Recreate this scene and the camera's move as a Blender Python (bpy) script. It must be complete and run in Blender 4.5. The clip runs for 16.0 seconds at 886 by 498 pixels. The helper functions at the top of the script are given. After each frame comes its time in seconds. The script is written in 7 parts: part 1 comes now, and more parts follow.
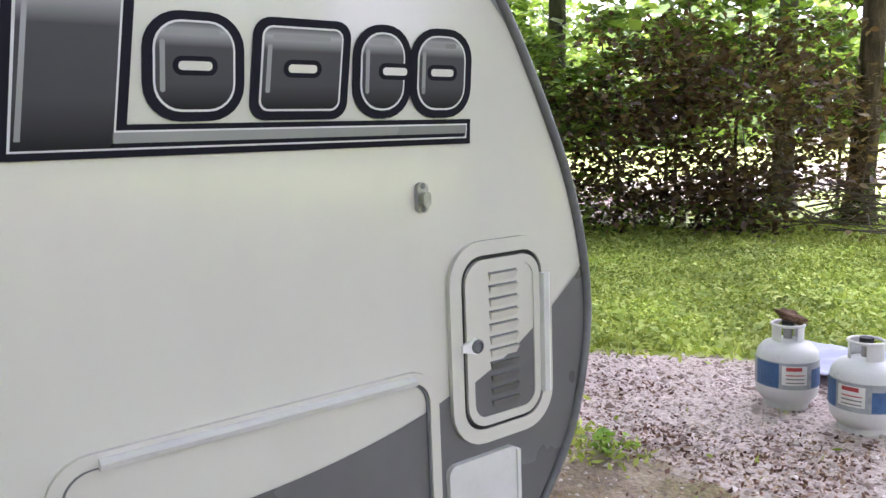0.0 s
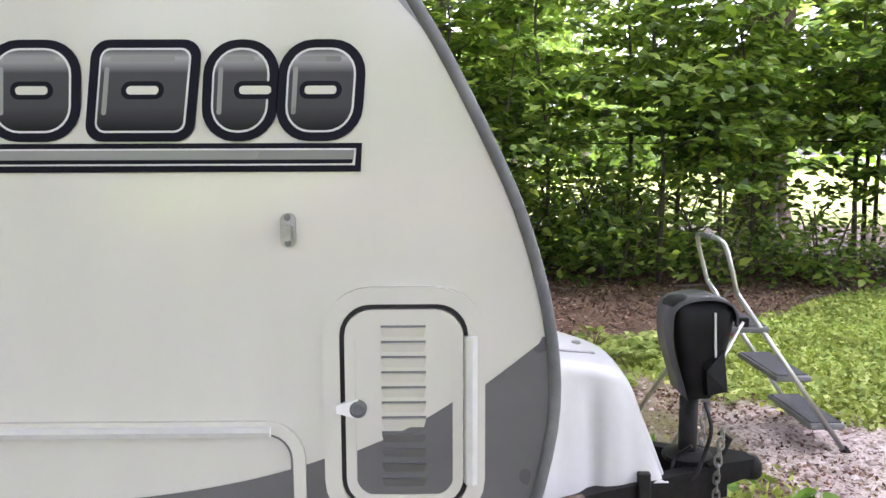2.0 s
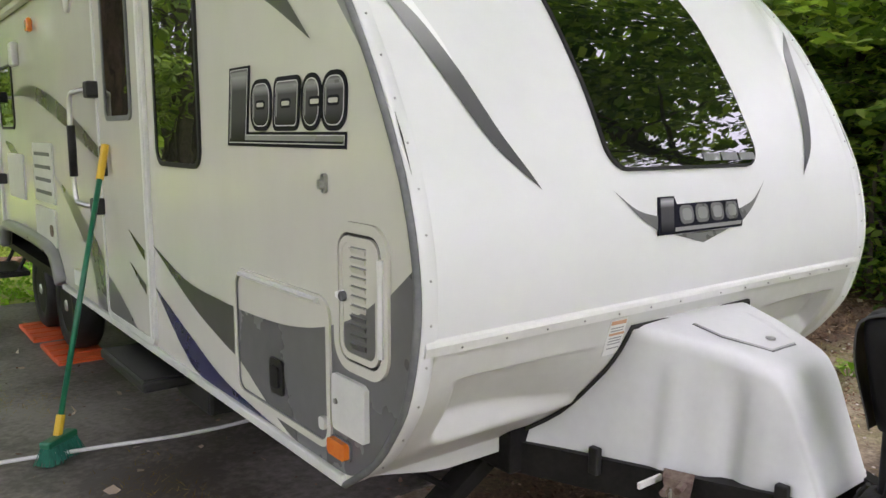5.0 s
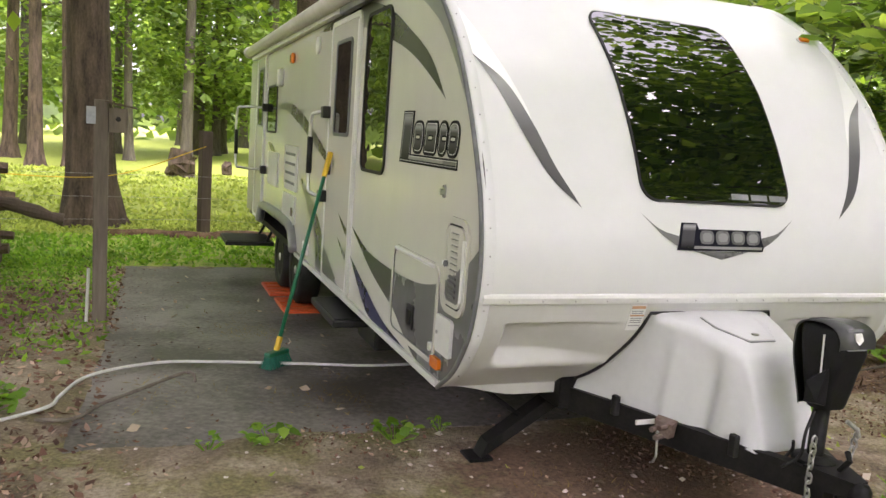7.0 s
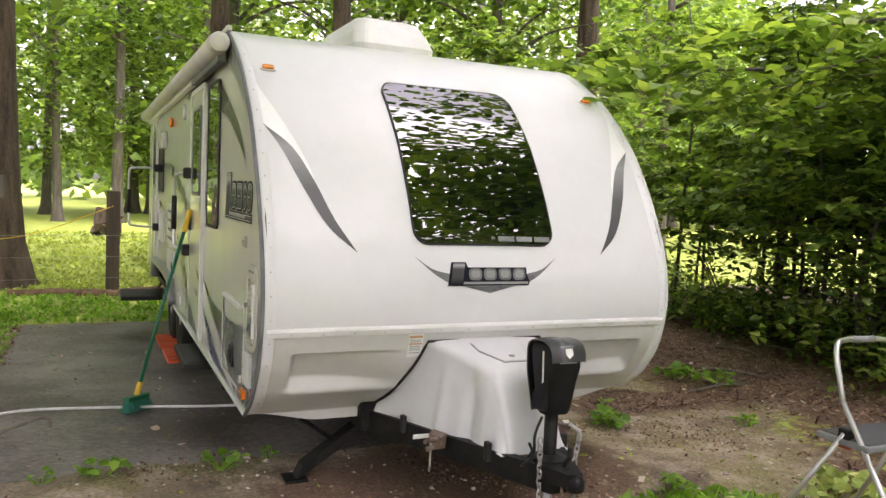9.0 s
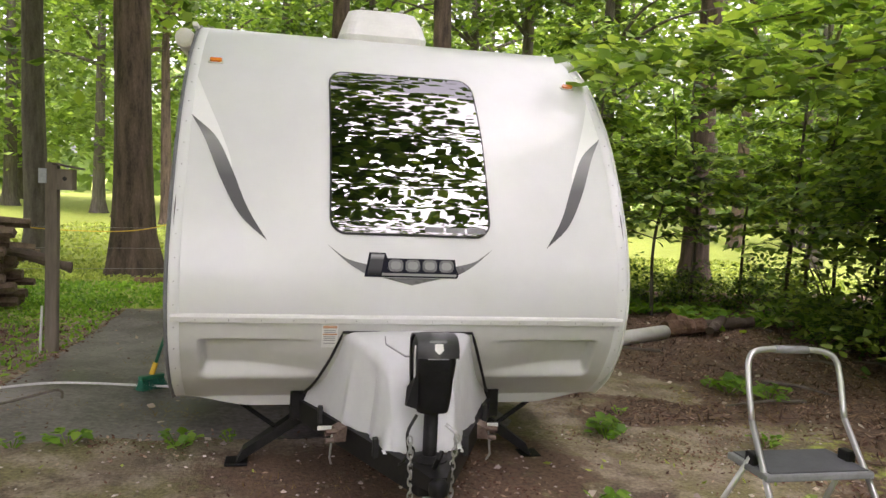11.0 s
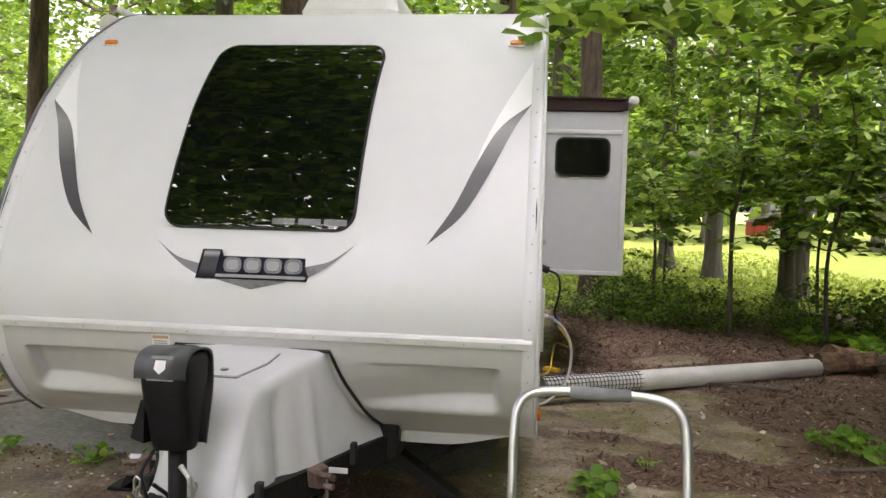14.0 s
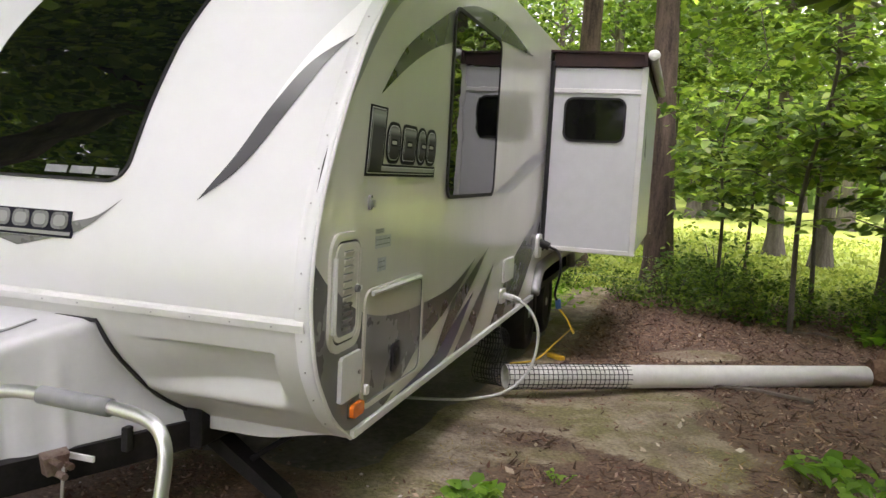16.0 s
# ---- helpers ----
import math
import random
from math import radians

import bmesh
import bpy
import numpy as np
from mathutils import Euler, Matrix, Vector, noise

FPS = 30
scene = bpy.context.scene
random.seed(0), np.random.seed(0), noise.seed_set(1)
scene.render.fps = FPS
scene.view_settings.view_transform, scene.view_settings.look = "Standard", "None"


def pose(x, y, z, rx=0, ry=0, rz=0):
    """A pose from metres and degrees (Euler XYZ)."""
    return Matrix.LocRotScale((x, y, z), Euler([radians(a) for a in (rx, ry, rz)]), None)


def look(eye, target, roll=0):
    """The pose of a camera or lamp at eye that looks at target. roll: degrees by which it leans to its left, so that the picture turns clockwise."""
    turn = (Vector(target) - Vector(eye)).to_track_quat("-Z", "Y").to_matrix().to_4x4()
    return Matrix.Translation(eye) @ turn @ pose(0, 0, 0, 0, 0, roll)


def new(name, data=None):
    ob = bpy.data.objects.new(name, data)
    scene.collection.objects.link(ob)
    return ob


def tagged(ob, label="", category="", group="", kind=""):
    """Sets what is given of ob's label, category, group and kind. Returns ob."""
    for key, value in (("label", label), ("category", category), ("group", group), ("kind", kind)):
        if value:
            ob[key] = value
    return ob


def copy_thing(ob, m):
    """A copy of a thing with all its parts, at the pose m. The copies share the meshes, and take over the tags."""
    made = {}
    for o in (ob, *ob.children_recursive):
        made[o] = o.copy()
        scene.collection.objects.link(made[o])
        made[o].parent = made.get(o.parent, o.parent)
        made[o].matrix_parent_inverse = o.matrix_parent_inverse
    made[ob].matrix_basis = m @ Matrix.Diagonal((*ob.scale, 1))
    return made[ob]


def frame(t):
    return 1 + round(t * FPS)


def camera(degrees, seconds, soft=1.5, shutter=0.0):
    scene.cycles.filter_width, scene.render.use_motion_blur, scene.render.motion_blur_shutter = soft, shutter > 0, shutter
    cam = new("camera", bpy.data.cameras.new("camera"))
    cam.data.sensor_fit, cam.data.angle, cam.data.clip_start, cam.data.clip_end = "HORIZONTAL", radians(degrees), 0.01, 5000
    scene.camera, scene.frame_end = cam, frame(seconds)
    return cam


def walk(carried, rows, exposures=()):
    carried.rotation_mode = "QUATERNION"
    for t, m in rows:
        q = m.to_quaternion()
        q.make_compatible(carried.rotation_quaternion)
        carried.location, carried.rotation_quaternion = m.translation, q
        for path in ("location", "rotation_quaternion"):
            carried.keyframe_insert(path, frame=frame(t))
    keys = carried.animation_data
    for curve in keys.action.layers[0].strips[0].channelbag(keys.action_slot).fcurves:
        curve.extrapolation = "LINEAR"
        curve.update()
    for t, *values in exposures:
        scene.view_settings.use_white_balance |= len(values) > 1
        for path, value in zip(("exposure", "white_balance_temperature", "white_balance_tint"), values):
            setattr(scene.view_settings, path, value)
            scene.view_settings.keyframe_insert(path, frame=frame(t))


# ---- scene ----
cam = camera(60.0, 16.0)
PATH = [
    (0, (-2.441, 1.315, 1.471), (-0.858, 0.126, 1.191), -2.1),
    (0.5, (-2.472, 1.01, 1.484), (-0.706, 0.106, 1.235), -0.8),
    (1, (-2.447, 0.725, 1.518), (-0.552, 0.162, 1.213), -0.5),
    (1.5, (-2.492, 0.47, 1.528), (-0.536, 0.184, 1.226), -0.2),
    (2, (-2.552, 0.198, 1.494), (-0.568, 0.174, 1.246), -0.2),
    (2.5, (-2.48, -0.141, 1.452), (-0.517, 0.153, 1.208), -0.6),
    (3, (-2.537, -0.507, 1.451), (-0.651, 0.108, 1.193), -0.6),
    (3.5, (-2.47, -0.767, 1.462), (-0.716, 0.154, 1.19), -0.3),
    (4, (-2.36, -0.98, 1.506), (-0.799, 0.241, 1.234), 0.1),
    (4.5, (-2.269, -1.249, 1.521), (-0.942, 0.222, 1.245), -0.4),
    (5, (-2.333, -1.554, 1.503), (-1.123, 0.01, 1.21), 0.2),
    (5.2, (-2.364, -1.707, 1.54), (-1.214, -0.097, 1.246), 0.6),
    (7.3, (-2.527, -3.039, 1.59), (-1.816, -1.19, 1.313), 4.4),
    (7.5, (-2.539, -3.169, 1.591), (-1.805, -1.329, 1.315), 4.0),
    (8, (-2.497, -3.432, 1.622), (-1.722, -1.605, 1.369), 3.4),
    (8.5, (-2.279, -3.633, 1.657), (-1.468, -1.816, 1.461), 2.9),
    (9, (-1.976, -3.66, 1.661), (-1.139, -1.849, 1.519), 2.6),
    (9.2, (-1.844, -3.658, 1.675), (-1.019, -1.84, 1.551), 2.6),
    (11.3, (-0.476, -3.967, 1.647), (-0.156, -2.0, 1.487), 2.3),
    (11.5, (-0.344, -3.942, 1.634), (-0.084, -1.966, 1.476), 2.0),
    (12, (-0.014, -3.842, 1.624), (0.109, -1.853, 1.455), 1.8),
    (12.5, (0.294, -3.765, 1.62), (0.296, -1.771, 1.472), 1.7),
    (13, (0.59, -3.545, 1.598), (0.494, -1.551, 1.48), 1.6),
    (13.5, (0.933, -3.362, 1.554), (0.751, -1.374, 1.436), 1.6),
    (14, (1.204, -3.149, 1.538), (0.963, -1.168, 1.412), 1.5),
    (14.5, (1.461, -2.91, 1.552), (1.161, -0.938, 1.401), 1.7),
    (15, (1.769, -2.706, 1.507), (1.403, -0.748, 1.329), 2.0),
    (15.5, (2.051, -2.458, 1.502), (1.587, -0.522, 1.307), 2.7),
    (16, (2.358, -2.287, 1.502), (1.78, -0.384, 1.297), 3.1),
]
walk(cam, [(t, look(eye, target, roll)) for t, eye, target, roll in PATH], [(0, 2.95, 5650, 36), (1.5, 3.14, 5750, 33), (2.5, 3.12, 5750, 37), (4, 2.76, 6000, 34), (5, 2.65, 6100, 31), (7.5, 2.62, 6450, 31), (9, 2.53, 6450, 31), (12.5, 2.3, 6350, 31), (14.5, 2.42, 6300, 31), (16, 2.7, 6250, 32)])

# ---- world and light: soft overcast daylight over a clearing in the woods ----
SUN_EL, SUN_AZ = 66.0, 168.0
world = bpy.data.worlds.new("overcast_sky")
scene.world = world
world.use_nodes = True
wn, wl = world.node_tree.nodes, world.node_tree.links
sky = wn.new("ShaderNodeTexSky")
sky.sky_type, sky.sun_disc = "NISHITA", False
sky.sun_elevation, sky.sun_rotation = radians(SUN_EL), radians(SUN_AZ)
sky.air_density, sky.dust_density, sky.ozone_density = 1.0, 4.0, 1.0
grey = wn.new("ShaderNodeHueSaturation")
grey.inputs["Saturation"].default_value = 0.1
wl.new(sky.outputs[0], grey.inputs["Color"])
wl.new(grey.outputs[0], wn["Background"].inputs["Color"])
wn["Background"].inputs["Strength"].default_value = 0.15
sun = new("sun", bpy.data.lights.new("sun", "SUN"))
sun.data.energy, sun.data.angle, sun.data.color = 0.78, radians(70), (1.0, 0.96, 0.9)
sun.matrix_world = pose(0, 0, 20, 90 - SUN_EL, 0, 180 - SUN_AZ)


# ---- materials ----
def nodes_of(name):
    m = bpy.data.materials.new(name)
    m.use_nodes = True
    return m, m.node_tree.nodes, m.node_tree.links, m.node_tree.nodes["Principled BSDF"]


def noise_tex(n, l, scale, detail=4.0, rough=0.6, stretch=(1, 1, 1)):
    co = n.new("ShaderNodeTexCoord")
    mp = n.new("ShaderNodeMapping")
    mp.inputs["Scale"].default_value = stretch
    tx = n.new("ShaderNodeTexNoise")
    tx.inputs["Scale"].default_value, tx.inputs["Detail"].default_value, tx.inputs["Roughness"].default_value = scale, detail, rough
    l.new(co.outputs["Object"], mp.inputs["Vector"])
    l.new(mp.outputs[0], tx.inputs["Vector"])
    return tx.outputs["Fac"]


def ramp(n, l, fac, stops):
    r = n.new("ShaderNodeValToRGB")
    e = r.color_ramp.elements
    while len(e) < len(stops):
        e.new(0.5)
    for k, (p, c) in enumerate(stops):
        e[k].position, e[k].color = p, (*c, 1)
    l.new(fac, r.inputs[0])
    return r.outputs[0]


def mix(n, l, fac, a, b, kind="MIX"):
    x = n.new("ShaderNodeMix")
    x.data_type, x.blend_type = "RGBA", kind
    for sock, v in ((x.inputs[0], fac), (x.inputs[6], a), (x.inputs[7], b)):
        if isinstance(v, (int, float)):
            sock.default_value = v
        elif isinstance(v, tuple):
            sock.default_value = (*v, 1)
        else:
            l.new(v, sock)
    return x.outputs[2]


def bump(n, l, bs, fac, strength, distance):
    b = n.new("ShaderNodeBump")
    b.inputs["Strength"].default_value, b.inputs["Distance"].default_value = strength, distance
    l.new(fac, b.inputs["Height"])
    l.new(b.outputs[0], bs.inputs["Normal"])


def surface(name, c1, c2, rough=0.5, metal=0.0, scale=3.0, fine=40.0, relief=0.0, depth=0.002, coat=0.0, stretch=(1, 1, 1), lo=0.3, hi=0.7, drough=0.1, spec=0.5):
    """Two colours mixed by coarse and fine grain, with uneven gloss and optional relief."""
    m, n, l, bs = nodes_of(name)
    a = noise_tex(n, l, scale, 5, 0.6, stretch)
    b = noise_tex(n, l, fine, 3, 0.6, stretch)
    mth = n.new("ShaderNodeMath")
    mth.operation = "MULTIPLY_ADD"
    l.new(b, mth.inputs[0])
    mth.inputs[1].default_value = 0.35
    l.new(a, mth.inputs[2])
    sub = n.new("ShaderNodeMath")
    sub.operation = "SUBTRACT"
    l.new(mth.outputs[0], sub.inputs[0])
    sub.inputs[1].default_value = 0.175
    l.new(ramp(n, l, sub.outputs[0], [(lo, c1), (hi, c2)]), bs.inputs["Base Color"])
    rr = n.new("ShaderNodeMapRange")
    rr.inputs[3].default_value, rr.inputs[4].default_value = max(0.03, rough - drough), min(1, rough + drough)
    l.new(a, rr.inputs[0])
    l.new(rr.outputs[0], bs.inputs["Roughness"])
    bs.inputs["Metallic"].default_value = metal
    bs.inputs["Coat Weight"].default_value = coat
    bs.inputs["Specular IOR Level"].default_value = spec
    if relief:
        bump(n, l, bs, b, relief, depth)
    return m


def foliage(name, dark, mid, light, gloss=0.45, glow=(1.7, 1.8, 0.7), thin=0.45):
    """Thin leaves: each with its own tone, some light passing through."""
    m, n, l, bs = nodes_of(name)
    geo = n.new("ShaderNodeNewGeometry")
    col = ramp(n, l, geo.outputs["Random Per Island"], [(0.0, dark), (0.55, mid), (1.0, light)])
    big = ramp(n, l, noise_tex(n, l, 0.7, 2), [(0.3, (0.65, 0.65, 0.65)), (0.7, (1.15, 1.15, 1.15))])
    col = mix(n, l, 1.0, col, big, "MULTIPLY")
    l.new(col, bs.inputs["Base Color"])
    bs.inputs["Roughness"].default_value = gloss
    tr = n.new("ShaderNodeBsdfTranslucent")
    l.new(mix(n, l, 1.0, col, glow, "MULTIPLY"), tr.inputs["Color"])
    ms = n.new("ShaderNodeMixShader")
    ms.inputs[0].default_value = thin
    out = n["Material Output"]
    l.new(bs.outputs[0], ms.inputs[1])
    l.new(tr.outputs[0], ms.inputs[2])
    l.new(ms.outputs[0], out.inputs["Surface"])
    return m


def bark_mat(name, c1, c2, scale=9.0):
    m, n, l, bs = nodes_of(name)
    a = noise_tex(n, l, scale, 6, 0.65, (1, 1, 0.16))
    b = noise_tex(n, l, 45, 4, 0.6, (1, 1, 0.5))
    l.new(mix(n, l, 0.35, ramp(n, l, a, [(0.35, c1), (0.65, c2)]), ramp(n, l, b, [(0.3, c1), (0.75, c2)])), bs.inputs["Base Color"])
    bs.inputs["Roughness"].default_value = 0.95
    bump(n, l, bs, a, 1.0, 0.04)
    return m


WHITE = surface("front_gelcoat", (0.66, 0.665, 0.67), (0.71, 0.715, 0.72), 0.3, scale=1.2, fine=9, coat=0.25, drough=0.06)
# cream fibreglass, its tint deepened by woods' bounce light put into the colour
SIDE = surface("side_fibreglass", (0.635, 0.622, 0.56), (0.69, 0.677, 0.615), 0.17, scale=0.9, fine=7, coat=0.3, stretch=(1, 1, 0.35), drough=0.05)
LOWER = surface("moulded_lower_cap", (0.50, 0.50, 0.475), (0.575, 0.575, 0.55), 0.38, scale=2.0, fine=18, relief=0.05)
TRIM = surface("white_trim", (0.62, 0.62, 0.60), (0.72, 0.72, 0.70), 0.35, scale=6, fine=60, relief=0.05)
SEAL = surface("grey_edge_seal", (0.10, 0.105, 0.11), (0.19, 0.195, 0.2), 0.6, scale=6, fine=50)
GREY = surface("grey_graphic", (0.125, 0.125, 0.128), (0.155, 0.156, 0.16), 0.28, scale=1.5, fine=12, coat=0.2)
TAUPE = surface("dark_graphic", (0.055, 0.055, 0.052), (0.085, 0.085, 0.08), 0.28, scale=1.5, fine=12, coat=0.2)
PALEGREY = surface("pale_grey_graphic", (0.22, 0.225, 0.22), (0.27, 0.275, 0.27), 0.3, scale=2, fine=14, coat=0.2)
BLUE = surface("navy_graphic", (0.012, 0.013, 0.07), (0.022, 0.022, 0.10), 0.28, scale=2, fine=14, coat=0.2)
BRIGHT = surface("bright_white_graphic", (0.9, 0.9, 0.91), (0.94, 0.94, 0.94), 0.25, scale=2, fine=14, coat=0.3)
INK = surface("black_ink", (0.005, 0.0055, 0.012), (0.010, 0.010, 0.02), 0.5, scale=3, fine=20, spec=0.12)
INLINE = surface("white_ink", (0.62, 0.62, 0.63), (0.7, 0.7, 0.7), 0.35, scale=3, fine=20)
RUBBER = surface("black_rubber", (0.012, 0.012, 0.012), (0.028, 0.028, 0.028), 0.55, scale=8, fine=60, relief=0.1, spec=0.25)
BLACKSTEEL = surface("black_painted_steel", (0.005, 0.005, 0.006), (0.02, 0.019, 0.018), 0.5, scale=7, fine=60, relief=0.15, spec=0.18)
RUST = surface("rusty_steel", (0.09, 0.045, 0.03), (0.25, 0.2, 0.17), 0.75, metal=0.4, scale=12, fine=80, relief=0.4)
ZINC = surface("galvanised_steel", (0.30, 0.30, 0.29), (0.5, 0.5, 0.49), 0.4, metal=0.9, scale=15, fine=90, relief=0.1)
SPOKE = surface("machined_silver", (0.46, 0.46, 0.47), (0.6, 0.6, 0.6), 0.35, metal=0.3, scale=10, fine=90)
ALU = surface("brushed_aluminium", (0.5, 0.5, 0.5), (0.64, 0.64, 0.64), 0.35, metal=0.9, scale=8, fine=120, stretch=(1, 1, 0.2))
VINYL = surface("black_vinyl", (0.005, 0.005, 0.006), (0.012, 0.012, 0.014), 0.5, scale=14, fine=110, relief=0.35, spec=0.22)
PLASTIC = surface("black_plastic", (0.014, 0.014, 0.015), (0.03, 0.03, 0.03), 0.45, scale=9, fine=90, relief=0.1, spec=0.3)
GREYPLASTIC = surface("grey_plastic", (0.16, 0.165, 0.17), (0.24, 0.245, 0.25), 0.5, scale=9, fine=70, relief=0.1)
SHROUD = surface("white_moulded_plastic", (0.55, 0.555, 0.56), (0.62, 0.625, 0.63), 0.33, scale=2.5, fine=30, relief=0.04)
SHELL = surface("charcoal_shell", (0.055, 0.056, 0.058), (0.085, 0.086, 0.09), 0.38, scale=9, fine=90, relief=0.15)
TREAD = surface("dark_grip_tread", (0.05, 0.052, 0.056), (0.09, 0.093, 0.1), 0.6, scale=12, fine=90, relief=0.3)
AMBER = surface("amber_lens", (0.75, 0.16, 0.012), (0.85, 0.24, 0.02), 0.15, scale=20, fine=90, coat=0.6)
ORANGE = surface("orange_block_plastic", (0.62, 0.085, 0.02), (0.72, 0.13, 0.04), 0.5, scale=9, fine=70, relief=0.2)
GREEN = surface("green_pole_paint", (0.006, 0.11, 0.055), (0.012, 0.17, 0.085), 0.35, scale=5, fine=60)
YELLOW = surface("yellow_plastic", (0.66, 0.40, 0.02), (0.78, 0.5, 0.03), 0.45, scale=9, fine=70)
BRISTLE = surface("green_bristles", (0.006, 0.09, 0.06), (0.02, 0.2, 0.13), 0.8, scale=30, fine=160, relief=0.6, stretch=(1, 1, 0.1))
HOSE = surface("white_hose", (0.55, 0.55, 0.53), (0.72, 0.72, 0.7), 0.45, scale=10, fine=60, relief=0.1)
PIPE = surface("white_plastic_pipe", (0.64, 0.63, 0.59), (0.8, 0.79, 0.75), 0.5, scale=3, fine=35, relief=0.12)
TANKWHITE = surface("white_tank_enamel", (0.62, 0.62, 0.63), (0.72, 0.72, 0.72), 0.3, scale=5, fine=60)
LABELBLUE = surface("blue_label", (0.04, 0.10, 0.24), (0.07, 0.16, 0.34), 0.4, scale=6, fine=50)
LABELGREY = surface("grey_label", (0.28, 0.3, 0.33), (0.4, 0.42, 0.45), 0.4, scale=30, fine=130)
LABELWHITE = surface("paper_label", (0.68, 0.68, 0.66), (0.76, 0.76, 0.74), 0.5, scale=12, fine=90)
ORANGEINK = surface("faded_orange_ink", (0.50, 0.27, 0.15), (0.58, 0.33, 0.19), 0.5, scale=9, fine=60)
REDINK = surface("red_ink", (0.42, 0.04, 0.05), (0.5, 0.07, 0.07), 0.5, scale=9, fine=60)
LAVENDER = surface("lavender_sheet", (0.36, 0.38, 0.58), (0.5, 0.52, 0.7), 0.4, scale=6, fine=40, relief=0.3)
TOPPER = surface("brown_awning_fabric", (0.016, 0.008, 0.006), (0.05, 0.022, 0.016), 0.8, scale=5, fine=90, relief=0.3)
SLIDE = surface("slide_room_skin", (0.56, 0.57, 0.58), (0.62, 0.63, 0.64), 0.3, scale=1.5, fine=12)
AWNING = surface("awning_vinyl", (0.52, 0.51, 0.45), (0.64, 0.63, 0.58), 0.5, scale=4, fine=40, relief=0.1)
CONCRETE = surface("damp_concrete", (0.07, 0.058, 0.05), (0.26, 0.235, 0.215), 0.48, scale=0.8, fine=26, relief=0.35, depth=0.004, lo=0.41, hi=0.62, drough=0.25)
WOOD = surface("weathered_wood", (0.10, 0.082, 0.06), (0.22, 0.185, 0.145), 0.85, scale=5, fine=60, relief=0.6, stretch=(1, 1, 0.12))
DARKWOOD = surface("dark_post_wood", (0.05, 0.036, 0.025), (0.11, 0.083, 0.06), 0.9, scale=5, fine=60, relief=0.6, stretch=(1, 1, 0.12))
FIREWOOD = surface("split_firewood", (0.055, 0.035, 0.023), (0.2, 0.145, 0.1), 0.95, scale=6, fine=50, relief=0.9, depth=0.01)
ROTWOOD = surface("rotten_log_wood", (0.07, 0.035, 0.02), (0.24, 0.15, 0.09), 0.95, scale=7, fine=40, relief=1.0, depth=0.015)
TWIG = surface("grey_twigs", (0.09, 0.072, 0.058), (0.2, 0.17, 0.14), 0.9, scale=9, fine=60, relief=0.5)
BARK = bark_mat("tree_bark", (0.016, 0.010, 0.007), (0.165, 0.118, 0.086))
GREYBARK = bark_mat("grey_bark", (0.055, 0.046, 0.036), (0.17, 0.15, 0.125), 12)
LEAF = foliage("woodland_leaves", (0.035, 0.07, 0.014), (0.10, 0.18, 0.03), (0.26, 0.36, 0.065))
SAPLEAF = foliage("sapling_leaves", (0.05, 0.10, 0.02), (0.17, 0.28, 0.05), (0.42, 0.53, 0.13))
# paler than the woodland leaves: haze of distance is put into this colour
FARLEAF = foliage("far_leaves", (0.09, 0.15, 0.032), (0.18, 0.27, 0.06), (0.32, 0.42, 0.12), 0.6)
PURPLE = foliage("purple_leaves", (0.05, 0.026, 0.024), (0.115, 0.068, 0.055), (0.19, 0.14, 0.085))
WEED = foliage("weed_leaves", (0.10, 0.22, 0.022), (0.18, 0.35, 0.035), (0.30, 0.47, 0.07))
GRASS = foliage("lawn_blades", (0.22, 0.29, 0.06), (0.42, 0.50, 0.10), (0.60, 0.65, 0.19), 0.7, (1.35, 1.4, 0.8), 0.35)
CLOVER = foliage("lawn_clover", (0.24, 0.33, 0.07), (0.43, 0.52, 0.13), (0.62, 0.68, 0.24), 0.7, (1.2, 1.25, 0.8), 0.25)
DEADLEAF = foliage("dead_leaves", (0.085, 0.042, 0.03), (0.20, 0.105, 0.072), (0.56, 0.42, 0.32), 0.8, (1.2, 1.0, 0.8), 0.2)
MULCH = foliage("bark_mulch", (0.03, 0.016, 0.010), (0.15, 0.085, 0.052), (0.36, 0.24, 0.155), 0.9, (1, 0.9, 0.8), 0.08)
PALELEAF = foliage("pale_dead_leaves", (0.35, 0.26, 0.18), (0.55, 0.45, 0.34), (0.72, 0.66, 0.56), 0.8, (1, 0.9, 0.8), 0.2)
STRAW = foliage("dry_straw", (0.16, 0.1, 0.045), (0.26, 0.18, 0.08), (0.38, 0.28, 0.14), 0.8)
STONE = foliage("pale_stones", (0.30, 0.22, 0.19), (0.58, 0.48, 0.44), (0.82, 0.75, 0.71), 0.9, (1, 1, 1), 0.1)
RED = surface("red_barn_paint", (0.4, 0.03, 0.035), (0.52, 0.05, 0.055), 0.6, scale=2, fine=20)
PALEWALL = surface("pale_siding", (0.5, 0.5, 0.48), (0.62, 0.62, 0.6), 0.6, scale=1, fine=12)


def glass_mat():
    m, n, l, bs = nodes_of("dark_tinted_glass")
    bs.inputs["Base Color"].default_value = (0.003, 0.004, 0.0035, 1)
    bs.inputs["Roughness"].default_value = 0.012
    bs.inputs["IOR"].default_value = 2.0
    a = noise_tex(n, l, 2.4, 2, 0.4, (0.22, 1, 2.6))
    bump(n, l, bs, a, 0.17, 0.012)
    return m


GLASS = glass_mat()
DARKGLASS = surface("plain_dark_glass", (0.004, 0.004, 0.004), (0.008, 0.008, 0.008), 0.06, scale=3, fine=20, drough=0.02, spec=0.25)


